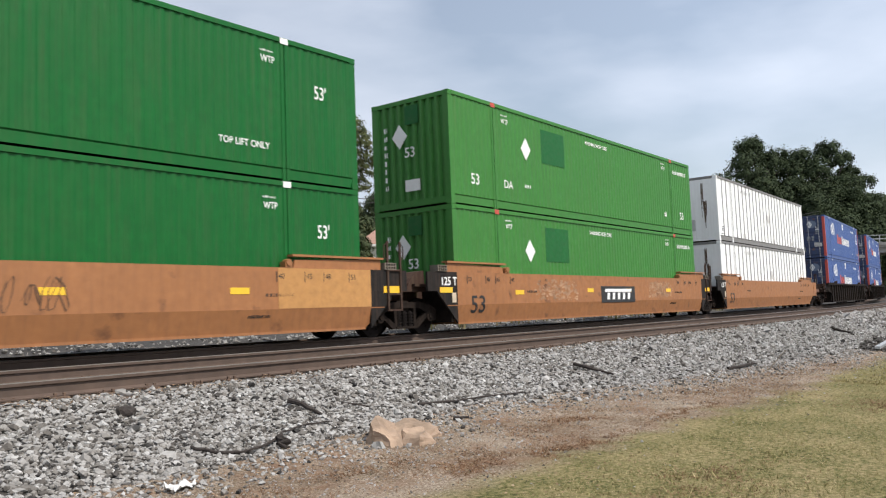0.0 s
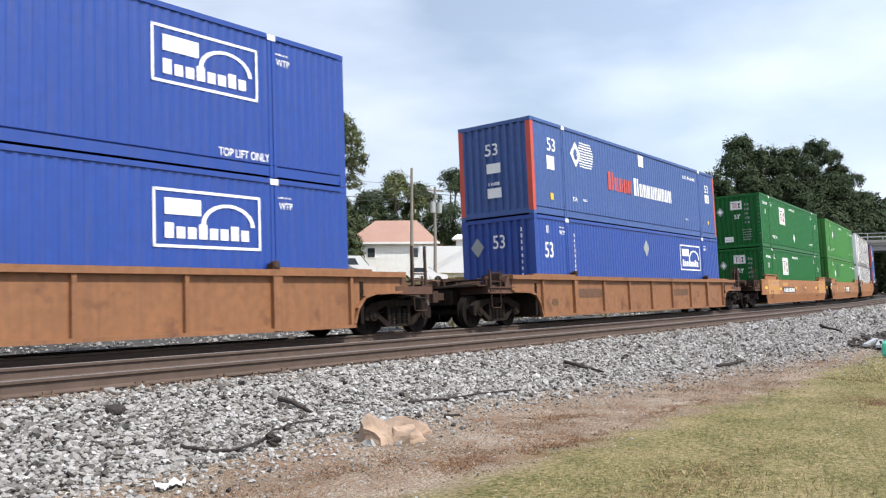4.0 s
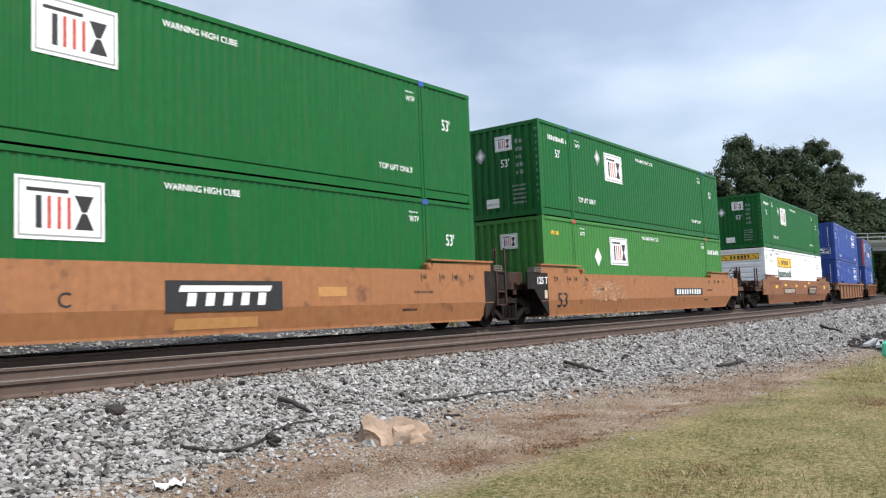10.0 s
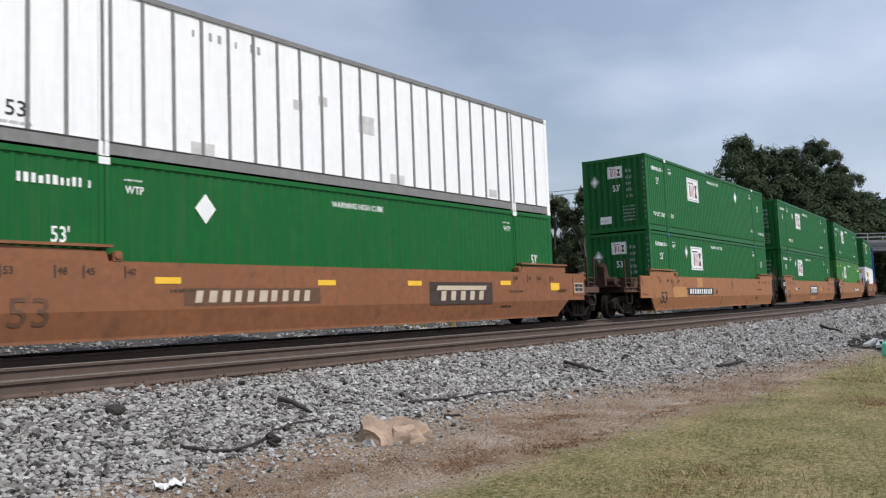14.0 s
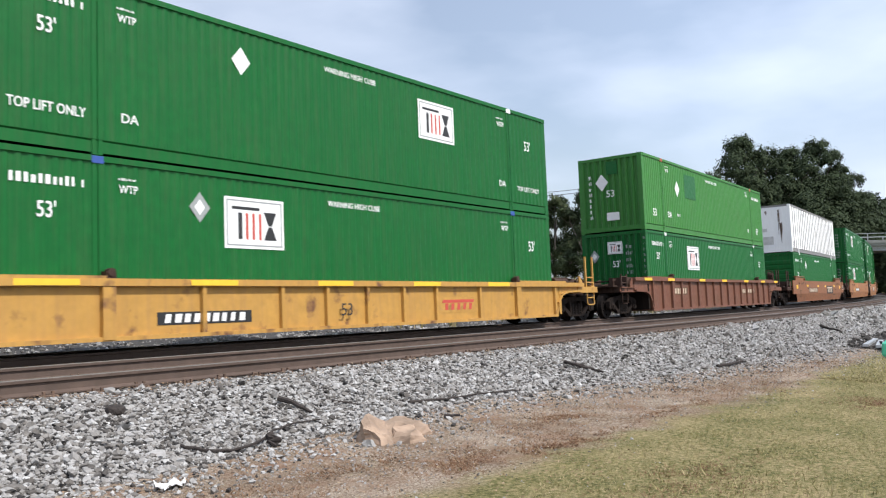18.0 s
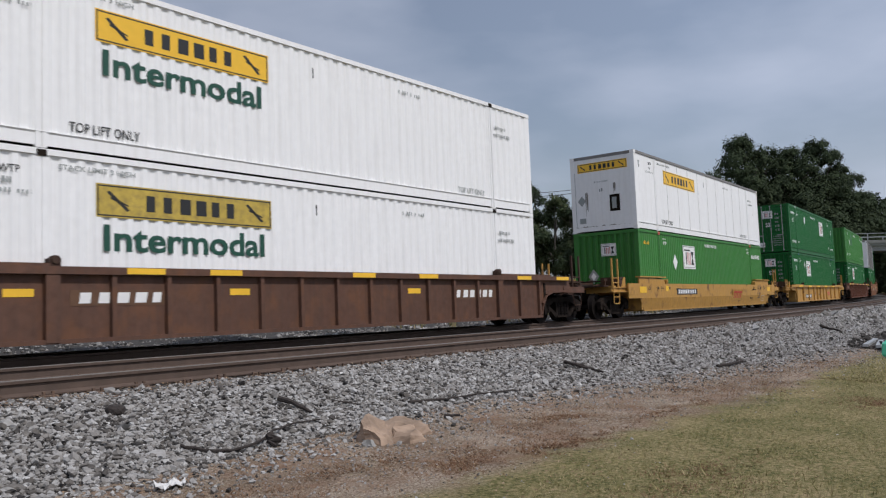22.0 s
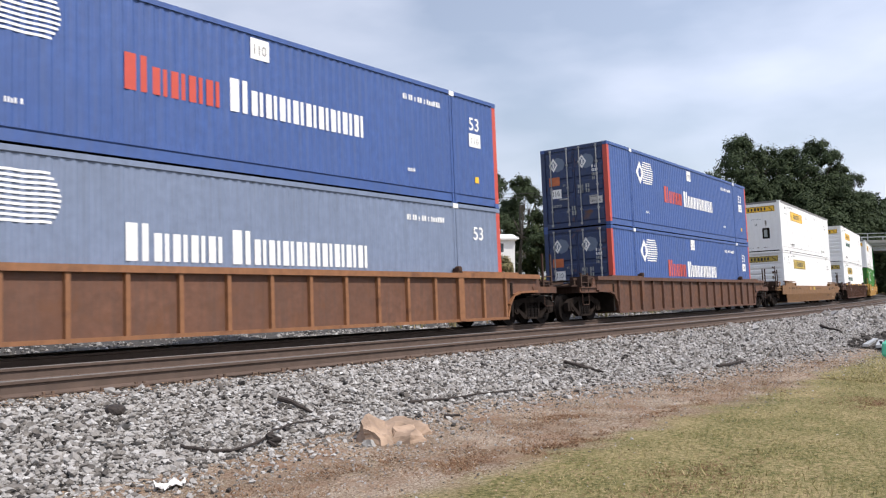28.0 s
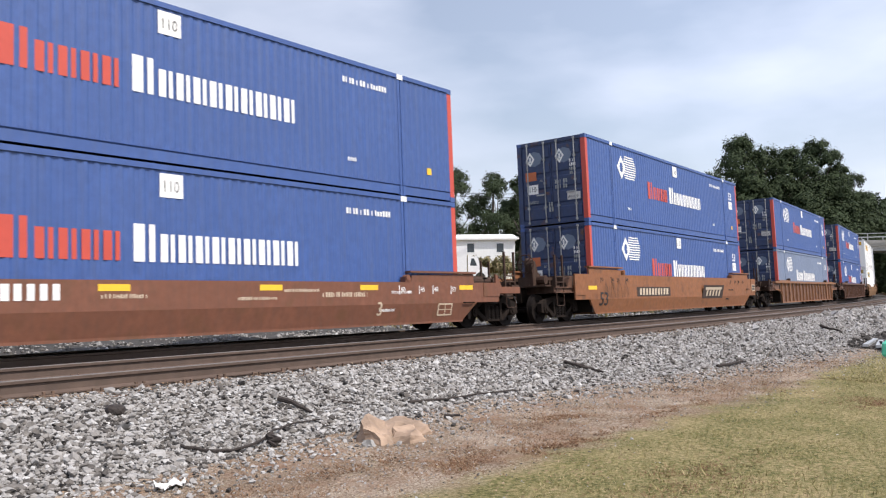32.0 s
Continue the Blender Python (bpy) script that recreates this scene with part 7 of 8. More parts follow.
def parked(x, y, turn, paint, label, kind="car"):
    """A parked car, van or box truck with body, glass and four wheels."""
    thing = new("parked_" + kind)
    thing.matrix_basis = pose(x, y, plan_z(x, y) + 0.02, 0, 0, turn)
    tagged(thing, label, kind if kind != "van" else "van", "parked vehicles")
    bm = bmesh.new()
    if kind == "car":
        prism(bm, ((-2.2, 0.35), (2.2, 0.35), (2.25, 0.75), (1.25, 0.92), (0.55, 1.42), (-1.2, 1.45), (-1.9, 1.0), (-2.22, 0.95)), -0.85, 0.85)
    elif kind == "van":
        prism(bm, ((-2.6, 0.4), (2.6, 0.4), (2.65, 1.0), (2.0, 1.15), (1.35, 1.95), (-2.6, 2.0)), -0.95, 0.95)
    else:
        box(bm, -3.0, 1.6, -1.2, 1.2, 0.9, 3.5)
        prism(bm, ((1.7, 0.5), (3.6, 0.5), (3.6, 1.4), (3.0, 1.5), (2.6, 2.5), (1.7, 2.5)), -1.05, 1.05)
        box(bm, -3.0, 3.4, -0.5, 0.5, 0.5, 0.9)
    part("body", bm, paint, thing)
    spans = {"car": ((-1.1, 0.5, 0.98, 1.36),), "van": ((-2.2, 1.2, 1.2, 1.75),), "truck": ((1.9, 2.6, 1.6, 2.3),)}[kind]
    for x0, x1, z0, z1 in spans:
        for sgn in (-1, 1):
            bm = bmesh.new()
            yy = {"car": 0.855, "van": 0.955, "truck": 1.055}[kind] * sgn
            prism(bm, ((x0, z0), (x1, z0), (x1 - 0.3, z1), (x0 + 0.15, z1)), *sorted((yy, yy - sgn * 0.02)))
            part("side_window", bm, GLASS, thing)
    bm = bmesh.new()
    if kind == "car":
        prism(bm, ((1.26, 0.94), (1.29, 0.95), (0.6, 1.43), (0.57, 1.42)), -0.75, 0.75)
    elif kind == "van":
        prism(bm, ((2.0, 1.17), (2.04, 1.18), (1.4, 1.95), (1.37, 1.94)), -0.85, 0.85)
    else:
        prism(bm, ((3.0, 1.52), (3.04, 1.52), (2.66, 2.45), (2.62, 2.45)), -0.95, 0.95)
    part("windscreen", bm, GLASS, thing)
    wx = {"car": (-1.4, 1.4), "van": (-1.7, 1.8), "truck": (-1.8, 2.9)}[kind]
    for xx in wx:
        for sgn in (-1, 1):
            piece("wheel", ("car wheel", kind), lambda bm: rod(bm, (0, -0.1, 0), (0, 0.1, 0), 0.33 if kind != "truck" else 0.48, 18), TYRE, thing,
                  pose(xx, sgn * (0.8 if kind != "truck" else 1.0), 0.33 if kind != "truck" else 0.48))


def utility_pole(x, y, top, arms=(), cans=0, lamp=False):
    thing = new("utility_pole")
    z0 = plan_z(x, y)
    thing.location = (x, y, z0)
    tagged(thing, "weathered wooden utility pole" + (" with a lamp arm" if lamp else " with transformers" if cans else " beside the road"), "utility pole", "utility poles")
    h = top - z0
    bm = bmesh.new()
    rod(bm, (0, 0, -0.3), (0, 0, h), 0.17, 10, 0.11)
    part("pole", bm, POLE_WOOD, thing)
    for z in arms:
        bm = bmesh.new()
        box(bm, -1.1, 1.1, -0.06, 0.06, h - z - 0.06, h - z + 0.06)
        arm = part("cross_arm", bm, POLE_WOOD, thing)
        for k in (-1.0, -0.5, 0.5, 1.0):
            bm = bmesh.new()
            rod(bm, (k, 0, h - z + 0.06), (k, 0, h - z + 0.22), 0.05, 6)
            part("insulator", bm, METAL, arm)
    for k in range(cans):
        bm = bmesh.new()
        px = -0.42 + 0.84 * k
        rod(bm, (px, -0.15, h - 2.4), (px, -0.15, h - 1.5), 0.24, 12)
        rod(bm, (px, -0.15, h - 1.5), (px, -0.15, h - 1.42), 0.2, 12)
        rod(bm, (px + 0.1, -0.15, h - 1.42), (px + 0.1, -0.15, h - 1.2), 0.04, 6)
        part("transformer", bm, METAL, thing, "pale grey transformer can")
    if lamp:
        bm = bmesh.new()
        pts = [(0, 0, h - 0.9), (-0.5, 0.1, h - 0.6), (-1.1, 0.25, h - 0.5)]
        for a, b in zip(pts, pts[1:]):
            rod(bm, a, b, 0.035, 6)
        arm = part("lamp_arm", bm, METAL, thing)
        bm = bmesh.new()
        prism(bm, ((-1.6, h - 0.55), (-1.05, h - 0.55), (-1.05, h - 0.42), (-1.4, h - 0.38)), 0.15, 0.4)
        part("lamp_head", bm, METAL, arm)


def wire(a, b, sag, r=0.022):
    """A slack overhead cable between two points."""
    a, b = Vector(a), Vector(b)
    bm = bmesh.new()
    pts = [a.lerp(b, k / 14) - Vector((0, 0, sag * 4 * (k / 14) * (1 - k / 14))) for k in range(15)]
    tube(bm, pts, [r] * len(pts), 5)
    ob = part("overhead_cable", bm, TYRE)
    tagged(ob, "thin black overhead cable between utility poles", "cable", "overhead cables")


def overbridge():
    """A concrete road bridge across the line, with its beams, bents and railing."""
    thing = new("road_bridge")
    c = on_line(134, 0, 0)
    ang = math.degrees((134 + 60) / RADIUS)
    thing.matrix_basis = Matrix.Translation((c.x, c.y, 0)) @ pose(0, 0, 0, 0, 0, ang + 4)
    tagged(thing, "concrete road bridge with a metal railing over the tracks", "bridge")
    # local y runs along the road, across the tracks
    bm = bmesh.new()
    box(bm, -5.0, 5.0, -60, 66, 7.75, 8.1)
    part("deck", bm, CONCRETE, thing)
    for x in (-4.6, -1.5, 1.5, 4.6):
        bm = bmesh.new()
        prism(bm, ((x - 0.25, 7.0), (x + 0.25, 7.0), (x + 0.15, 7.2), (x + 0.15, 7.6), (x + 0.3, 7.75), (x - 0.3, 7.75), (x - 0.15, 7.6), (x - 0.15, 7.2)), -60, 66)
        part("beam", bm, CONCRETE, thing)
    for x in (-5.0, 5.0):
        bm = bmesh.new()
        box(bm, x - 0.15, x + 0.15, -60, 66, 8.1, 8.5)
        part("kerb", bm, CONCRETE, thing)
        for z in (8.95, 9.45):
            bm = bmesh.new()
            box(bm, x - 0.04, x + 0.04, -60, 66, z, z + 0.09)
            part("railing", bm, METAL, thing)
        for k in range(43):
            piece("railing_post", "railing_post", lambda bm: box(bm, -0.06, 0.06, -0.06, 0.06, 8.5, 9.5), METAL, thing, pose(x, -58 + k * 2.9, 0))
    for y in (-9.5, 4.6):
        bm = bmesh.new()
        box(bm, -5.0, 5.0, y - 0.5, y + 0.5, 6.4, 7.0)
        cap = part("bent_cap", bm, CONCRETE, thing)
        for x in (-4, 0, 4):
            piece("column", "column", lambda bm: rod(bm, (0, 0, -0.5), (0, 0, 6.4), 0.45, 14), CONCRETE, thing, pose(x, y, 0))
    bm = bmesh.new()
    prism(bm, ((-26, 0.0), (-15, 5.6), (-15, 7.0), (-14, 7.0), (-14, 5.2), (-11, 0.0)), -7, 7, "x")
    part("abutment", bm, CONCRETE, thing)
    bm = bmesh.new()
    prism(bm, ((9, 0.2), (13, 5.4), (13, 7.0), (30, 7.0), (30, 0.2)), -7, 7, "x")
    part("abutment", bm, CONCRETE, thing)
    return thing


BRIDGE = overbridge()


def bridge_car():
    thing = new("white_car")
    tagged(thing, "white car driving across the road bridge", "car")
    bm = bmesh.new()
    prism(bm, ((-2.3, 0.35), (2.3, 0.35), (2.32, 0.8), (1.3, 1.0), (0.6, 1.6), (-1.7, 1.65), (-2.3, 1.1)), -0.9, 0.9)
    part("body", bm, CAR_WHITE, thing)
    for sgn in (-1, 1):
        bm = bmesh.new()
        prism(bm, ((-1.5, 1.05), (0.9, 1.05), (0.45, 1.5), (-1.4, 1.52)), *sorted((sgn * 0.9, sgn * 0.915)))
        part("side_window", bm, GLASS, thing)
        for x in (-1.45, 1.45):
            piece("wheel", ("car wheel", "bridge"), lambda bm: rod(bm, (0, -0.1, 0), (0, 0.1, 0), 0.34, 18), TYRE, thing, pose(x, sgn * 0.82, 0.34))
    return thing


BRIDGE_CAR = bridge_car()
woods()
bare_tree(35.0, 56.6, 14.0, 7)
bare_tree(37.4, 56.0, 13.2, 12)
bush(32.1, 45.6, 2.6, 1.9, YELLOW_LEAF, 3, "yellow green bush beside the car park", leaves=3500)
for bx, by, bw, bh, bm_, bs in ((18.3, 42.5, 2.2, 2.6, WEED_LEAF, 5), (20.4, 42.6, 2.6, 1.7, TURNING_LEAF, 6), (21.5, 41.0, 2.0, 1.5, WEED_LEAF, 8), (14.6, 41.0, 1.6, 2.6, WEED_LEAF, 9)):
    bush(bx, by, bw, bh, bm_, bs, "scrubby vine covered bush before the warehouse")
for bs, bw, bh, bm_ in ((16.9, 1.1, 3.0, TURNING_LEAF), (18.4, 2.4, 1.5, WEED_LEAF), (19.2, 0.8, 2.6, WEED_LEAF), (20.4, 2.2, 1.3, TURNING_LEAF), (21.6, 0.9, 2.3, WEED_LEAF), (22.5, 0.7, 2.7, TURNING_LEAF), (23.3, 1.6, 1.5, WEED_LEAF),
                        (24.1, 0.7, 2.4, TURNING_LEAF), (24.9, 0.9, 2.1, WEED_LEAF), (25.7, 0.9, 2.3, WEED_LEAF), (26.6, 1.6, 1.6, WEED_LEAF), (29.0, 2.2, 1.0, WEED_LEAF), (31.5, 2.4, 1.0, MID_LEAF), (34.5, 2.4, 0.9, WEED_LEAF)):
    p = on_line(bs, 22.6, 0)
    bush(p.x, p.y, bw, bh, bm_, round(bs * 10), "ragged vine covered weeds standing before the warehouse", "weed_bush", 4500, 0.034)
warehouse()
small_building(43.6, 74.0, 10.0, 8.0, 6.7, 7.75, -8, CREAM, RED_ROOF, "low cream building with a red metal roof", 0.08, 1)
small_building(59.5, 66.0, 9.0, 8.0, 6.55, 9.2, -47, TRIM_WHITE, SHINGLE, "white house with pinkish brown shingle roof", 0.5)
small_building(69.0, 61.5, 6.5, 5.0, 7.3, 7.9, -47, TRIM_WHITE, TRIM_WHITE, "small flat white trailer house among trees", 0.02)
for bx, by, bs in ((65.2, 60.6, 71), (67.4, 58.2, 72), (63.4, 62.4, 73)):
    bush(bx, by, 3.6, 2.6, WEED_LEAF, bs, "tall yellow brown brush before a white trailer house", "brush", 4500, 0.1)
parked(39.3, 62.0, -40, CAR_WHITE, "white car parked beyond the tracks")
parked(42.0, 60.0, 140, CAR_GREY, "grey car parked beyond the tracks")
parked(37.6, 53.6, -45, CAR_WHITE, "white car parked beside the tall tree")
parked(40.2, 52.6, 135, CAR_GREY, "dark grey car parked beside the tall tree")
parked(43.4, 54.6, -43, CAR_WHITE, "white panel van parked on the slope", "van")
parked(57.3, 55.6, -47, CAR_WHITE, "white box truck parked beside a pole", "truck")
parked(49.5, 51.5, -45, CAR_WHITE, "white pickup parked near the lamp pole")
utility_pole(47.7, 50.9, 12.1, lamp=True)
utility_pole(52.6, 53.0, 11.1, (0.35,), 2)
utility_pole(68.0, 44.6, 12.3, (0.5,))
utility_pole(-2.0, 52.0, 11.5, (0.3,))
for k, z in enumerate((0.0, -0.35)):
    wire((-2.0, 52.0, 11.4 + z), (52.6, 53.0, 10.8 + z), 2.5 + 0.1 * k, 0.03)
    wire((52.6, 53.0, 10.8 + z), (68.0, 44.6, 11.9 + z), 0.6, 0.025)
    wire((68.0, 44.6, 11.9 + z), (126.0, 47.0, 13.5 + z), 1.8, 0.03)
wire((-2.0, 52.0, 12.6), (52.6, 53.0, 11.2), 1.2, 0.014)


def bank(s0, s1, lat0, lat1):
    def f(rng):
        p = on_line(rng.uniform(s0, s1), rng.uniform(lat0, lat1), 0)
        return p.x, p.y
    return f


upright_weeds("tall_weeds", 1800, bank(15, 28, 22, 25), 1.3, 0.035, 3, WEED_LEAF, "tall dry weeds along the warehouse", 0.09)
upright_weeds("tall_weeds", 900, bank(25.5, 28.5, 21, 23), 1.4, 0.035, 4, WEED_LEAF, "tall dry weeds beside the car park", 0.08)
upright_weeds("rank_grass", 14000, bank(3, 45, 8.5, 24), 0.75, 0.05, 8, DRY_WEED, "dark dry weeds beyond the ballast", 0.3)
upright_weeds("rank_grass", 9000, bank(20, 110, 6, 30), 0.8, 0.09, 5, WEED_LEAF, "rank dry grass on the bank", 0.25)
upright_weeds("rank_grass", 5000, bank(50, 90, 8, 22), 1.3, 0.12, 6, YELLOW_LEAF, "yellowing weeds on the bank", 0.2)


# ---------------------------------------------------------------- foreground
def lawn_spot(near, far, keep):
    def f(rng):
        while True:
            s = near + (far - near) * rng.uniform() ** 1.7
            lat = rng.uniform(-14.5, -8.4)
            edge = lawn_edge(s)
            p = on_line(s, lat, 0)
            n = noise.noise(Vector((p.x * 0.9, p.y * 0.9, 0.3))) * 0.7 + 0.5 * noise.noise(Vector((p.x * 0.28, p.y * 0.28, 2.0)))
            if (edge - lat) * 0.9 + n * 0.9 > keep + rng.uniform(-0.35, 0.35):
                return p.x, p.y
    return f


upright_weeds("grass", 105000, lawn_spot(1.5, 16, 0.35), 0.03, 0.009, 11, BLADE, "short dry yellow green lawn", 1.1, "grass")
upright_weeds("grass", 40000, lawn_spot(14, 45, 0.3), 0.045, 0.018, 12, BLADE, "short dry yellow green lawn", 1.0, "grass")


def round_spot(rng):
    p = on_line(rng.uniform(-12, 6), rng.uniform(-20, -10.6), 0)
    return p.x, p.y


upright_weeds("grass", 22000, round_spot, 0.06, 0.016, 14, BLADE, "short dry yellow green lawn", 0.5, "grass")


def dirt_spot(near, far):
    def f(rng):
        s = near + (far - near) * rng.uniform() ** 1.5
        p = on_line(s, rng.uniform(toe(s) - 3.2, toe(s) + 0.15), 0)
        return p.x, p.y
    return f


THATCH_PATCHES = ((6.5, -8.6, 0.55, 1.0), (7.8, -8.3, 0.4, 0.6), (11.2, -8.4, 0.8, 1.0), (12.2, -9.25, 0.8, 1.3), (14.6, -8.7, 0.8, 1.4), (5.3, -11.0, 0.5, 1.1), (11.4, -11.2, 0.5, 0.8),
                  (3.8, -8.4, 0.3, 0.9), (4.8, -9.0, 0.35, 0.6), (9.2, -9.2, 0.25, 1.2), (6.2, -9.3, 0.2, 1.0), (17.5, -9.1, 0.5, 1.5), (2.6, -8.9, 0.4, 0.7))


def thatch_spot(rng):
    """Within ragged patches of dead turf: middle (s, lat), half width across and along the line."""
    while True:
        s, lat, across, along = THATCH_PATCHES[rng.randint(len(THATCH_PATCHES))]
        s, lat = s + rng.normal() * along * 0.6, lat + rng.normal() * across * 0.6
        if noise.noise(Vector((s * 2.6, lat * 2.6, 7.0))) + noise.noise(Vector((s * 8, lat * 8, 1.0))) * 0.6 > -0.1:
            p = on_line(s, lat, 0)
            return p.x, p.y


upright_weeds("dead_turf", 26000, thatch_spot, 0.032, 0.013, 15, THATCH, "reddish dead turf in ragged patches on bare soil", 1.7, "grass")
upright_weeds("dry_tufts", 22000, dirt_spot(1.0, 24), 0.018, 0.008, 13, BLADE, "sparse dead grass stems on bare soil", 2.2, "grass")


def litter_leaves():
    rng = np.random.RandomState(8)
    spot = dirt_spot(0.8, 24)
    pts = []
    for k in range(11000):
        x, y = spot(rng)
        if k % 3 == 0:            # along the ends of the ties
            p = on_line(0.5 + 24 * rng.uniform() ** 1.5, -5.15 + rng.normal() * 0.13, 0)
            x, y = p.x, p.y
        pts.append((x, y, ground_z(*line_place(x, y)) + (0.03 if k % 3 == 0 else 0.004)))
    pts = np.array(pts)
    nrm = rng.normal(size=pts.shape) * 0.35 + np.array((0, 0, 1))
    ob = new("leaf_litter", sheet_of_quads("leaf_litter", pts, nrm, rng.uniform(0.004, 0.012, len(pts)), rng, LITTER))
    tagged(ob, "brown dead leaves and bits on bare soil", "leaf litter", kind="stuff")


litter_leaves()


def tie_end_spot(rng):
    p = on_line(0.5 + 26 * rng.uniform() ** 1.4, -5.2 + rng.normal() * 0.16, 0)
    return p.x, p.y


upright_weeds("twigs", 1500, tie_end_spot, 0.06, 0.012, 21, LITTER, "brown twigs and bark bits along the tie ends", 2.4, "twigs")
upright_weeds("bark_bits", 1500, tie_end_spot, 0.06, 0.024, 22, DARK_BIT, "dark bark and splinters along the tie ends", 2.2, "twigs")
SANDSTONE = material("tan sandstone", (0.33, 0.235, 0.165), 0.9, grain=0.4, grain_size=5, streak=0.15, dirt=(0.26, 0.17, 0.1), bump=0.02, bump_size=12)
DEAD_WOOD = material("dark dead wood", (0.034, 0.026, 0.022), 0.9, grain=0.35, grain_size=20, bump=0.01)
GREY_WOOD = material("grey dead wood", (0.17, 0.14, 0.11), 0.9, grain=0.3, grain_size=20, bump=0.01)
PAPER = material("crumpled white paper", (0.62, 0.61, 0.59), 0.8, grain=0.08)
CINDER = material("dark cinders", (0.06, 0.053, 0.047), 0.95, grain=0.4, grain_size=14, bump=0.02)
MINT = material("mint green plastic", (0.1, 0.62, 0.4), 0.4, grain=0.06)


def slab(bm, corners, z0, z1, seed, tilt=(0.0, 0.0)):
    """A broken flat stone from a rough outline."""
    rng = random.Random(seed)
    cx = sum(c[0] for c in corners) / len(corners)
    cy = sum(c[1] for c in corners) / len(corners)
    lo, mid, hi = [], [], []
    for x, y in corners:
        dz = (x - cx) * tilt[0] + (y - cy) * tilt[1]
        j = lambda a: rng.uniform(-a, a)
        lo.append(bm.verts.new((x + j(0.01), y + j(0.01), z0)))
        mid.append(bm.verts.new((x + j(0.012) + (x - cx) * 0.06, y + j(0.012) + (y - cy) * 0.06, (z0 + z1) / 2 + dz + j(0.015))))
        hi.append(bm.verts.new((cx + (x - cx) * 0.9 + j(0.012), cy + (y - cy) * 0.9 + j(0.012), z1 + dz + j(0.012))))
    top = bm.verts.new((cx + rng.uniform(-0.03, 0.03), cy, z1 + 0.012))
    k = len(corners)
    for i in range(k):
        n = (i + 1) % k
        bm.faces.new((lo[i], lo[n], mid[n], mid[i]))
        bm.faces.new((mid[i], mid[n], hi[n], hi[i]))
        bm.faces.new((hi[i], hi[n], top))
    bm.faces.new(lo[::-1])
    bmesh.ops.subdivide_edges(bm, edges=bm.edges[:], cuts=2, use_grid_fill=True)
    for v in bm.verts:            # chipped faces
        n = noise.noise_vector(v.co * 8 + Vector((seed * 7, 0, 0))) * 0.045 + noise.noise_vector(v.co * 26 + Vector((0, seed * 3, 0))) * 0.014
        v.co += n


def broken_rock():
    thing = new("broken_sandstone")
    thing.location = (5.83, 6.58, 0.02)
    thing.scale = (1.16, 1.16, 1.1)
    tagged(thing, "large broken tan sandstone slab on bare soil", "rock")
    u, v = Vector((0.703, -0.711, 0)), Vector((0.711, 0.703, 0))   # across and away as the slab lies
    def pts(*rows):
        return [((u * a + v * b).x, (u * a + v * b).y) for a, b in rows]
    bm = bmesh.new()
    slab(bm, pts((-0.27, -0.1), (-0.2, -0.2), (-0.06, -0.27), (0.05, -0.24), (0.03, -0.1), (-0.06, 0.1), (-0.2, 0.14)), -0.03, 0.12, 1, (-0.1, 0.45))
    part("front_slab", bm, SANDSTONE, thing)
    bm = bmesh.new()
    slab(bm, pts((0.05, -0.14), (0.2, -0.16), (0.33, -0.05), (0.31, 0.06), (0.2, 0.13), (0.05, 0.06)), -0.03, 0.07, 2, (0.05, 0.3))
    part("side_slab", bm, SANDSTONE, thing)
    bm = bmesh.new()
    slab(bm, pts((-0.15, 0.16), (0.06, 0.13), (0.24, 0.17), (0.37, 0.32), (0.26, 0.5), (0.02, 0.56), (-0.16, 0.4)), -0.03, 0.07, 3, (0.12, 0.18))
    part("rear_slab", bm, SANDSTONE, thing)
    bm = bmesh.new()
    slab(bm, pts((-0.22, -0.27), (-0.14, -0.3), (-0.12, -0.24), (-0.18, -0.21)), -0.02, 0.05, 4)
    tagged(part("pale_stone", bm, CONCRETE), "small pale stone beside the sandstone slab", "stone")
    ob = bpy.data.objects["pale_stone"]
    ob.location = (5.74, 6.5, 0.0)


broken_rock()


def stick(points, r, mat, label, name="stick", seed=1):
    """A crooked dead branch lying on the ground."""
    rng = random.Random(seed)
    bm = bmesh.new()
    pts = []
    for (x0, y0, h0), (x1, y1, h1) in zip(points, points[1:]):
        for k in range(4):
            f = k / 4
            x, y = x0 + (x1 - x0) * f, y0 + (y1 - y0) * f
            pts.append(Vector((x + rng.uniform(-1, 1) * r * 1.1, y + rng.uniform(-1, 1) * r * 1.1, ground_z(*line_place(x, y)) + h0 + (h1 - h0) * f + r * 0.7)))
    x, y, h = points[-1]
    pts.append(Vector((x, y, ground_z(*line_place(x, y)) + h + r * 0.5)))
    k = len(pts) - 1
    tube(bm, pts, [r * (1 - 0.55 * i / k) for i in range(k + 1)])
    ob = part(name, bm, mat)
    tagged(ob, label, "stick", "dead wood on the ballast")


stick(((5.5, 8.1, 0.06), (5.64, 7.66, 0.02)), 0.034, DEAD_WOOD, "short thick dark stick on the ballast", seed=1)
stick(((3.73, 7.16, 0.02), (3.9, 6.97, 0.02), (4.09, 6.88, 0.03), (4.45, 6.95, 0.05), (4.79, 7.2, 0.06), (5.17, 7.39, 0.04), (5.58, 7.47, 0.03)), 0.019, DEAD_WOOD, "long crooked dark branch at the ballast edge", seed=2)
stick(((4.66, 7.03, 0.06), (4.6, 6.86, 0.0)), 0.05, DEAD_WOOD, "dark knot of wood at the ballast edge", seed=3)
stick(((7.3, 7.86, 0.02), (7.99, 7.89, 0.03), (8.71, 7.83, 0.05), (9.53, 7.81, 0.03)), 0.02, DEAD_WOOD, "long dark branch at the ballast edge", seed=4)
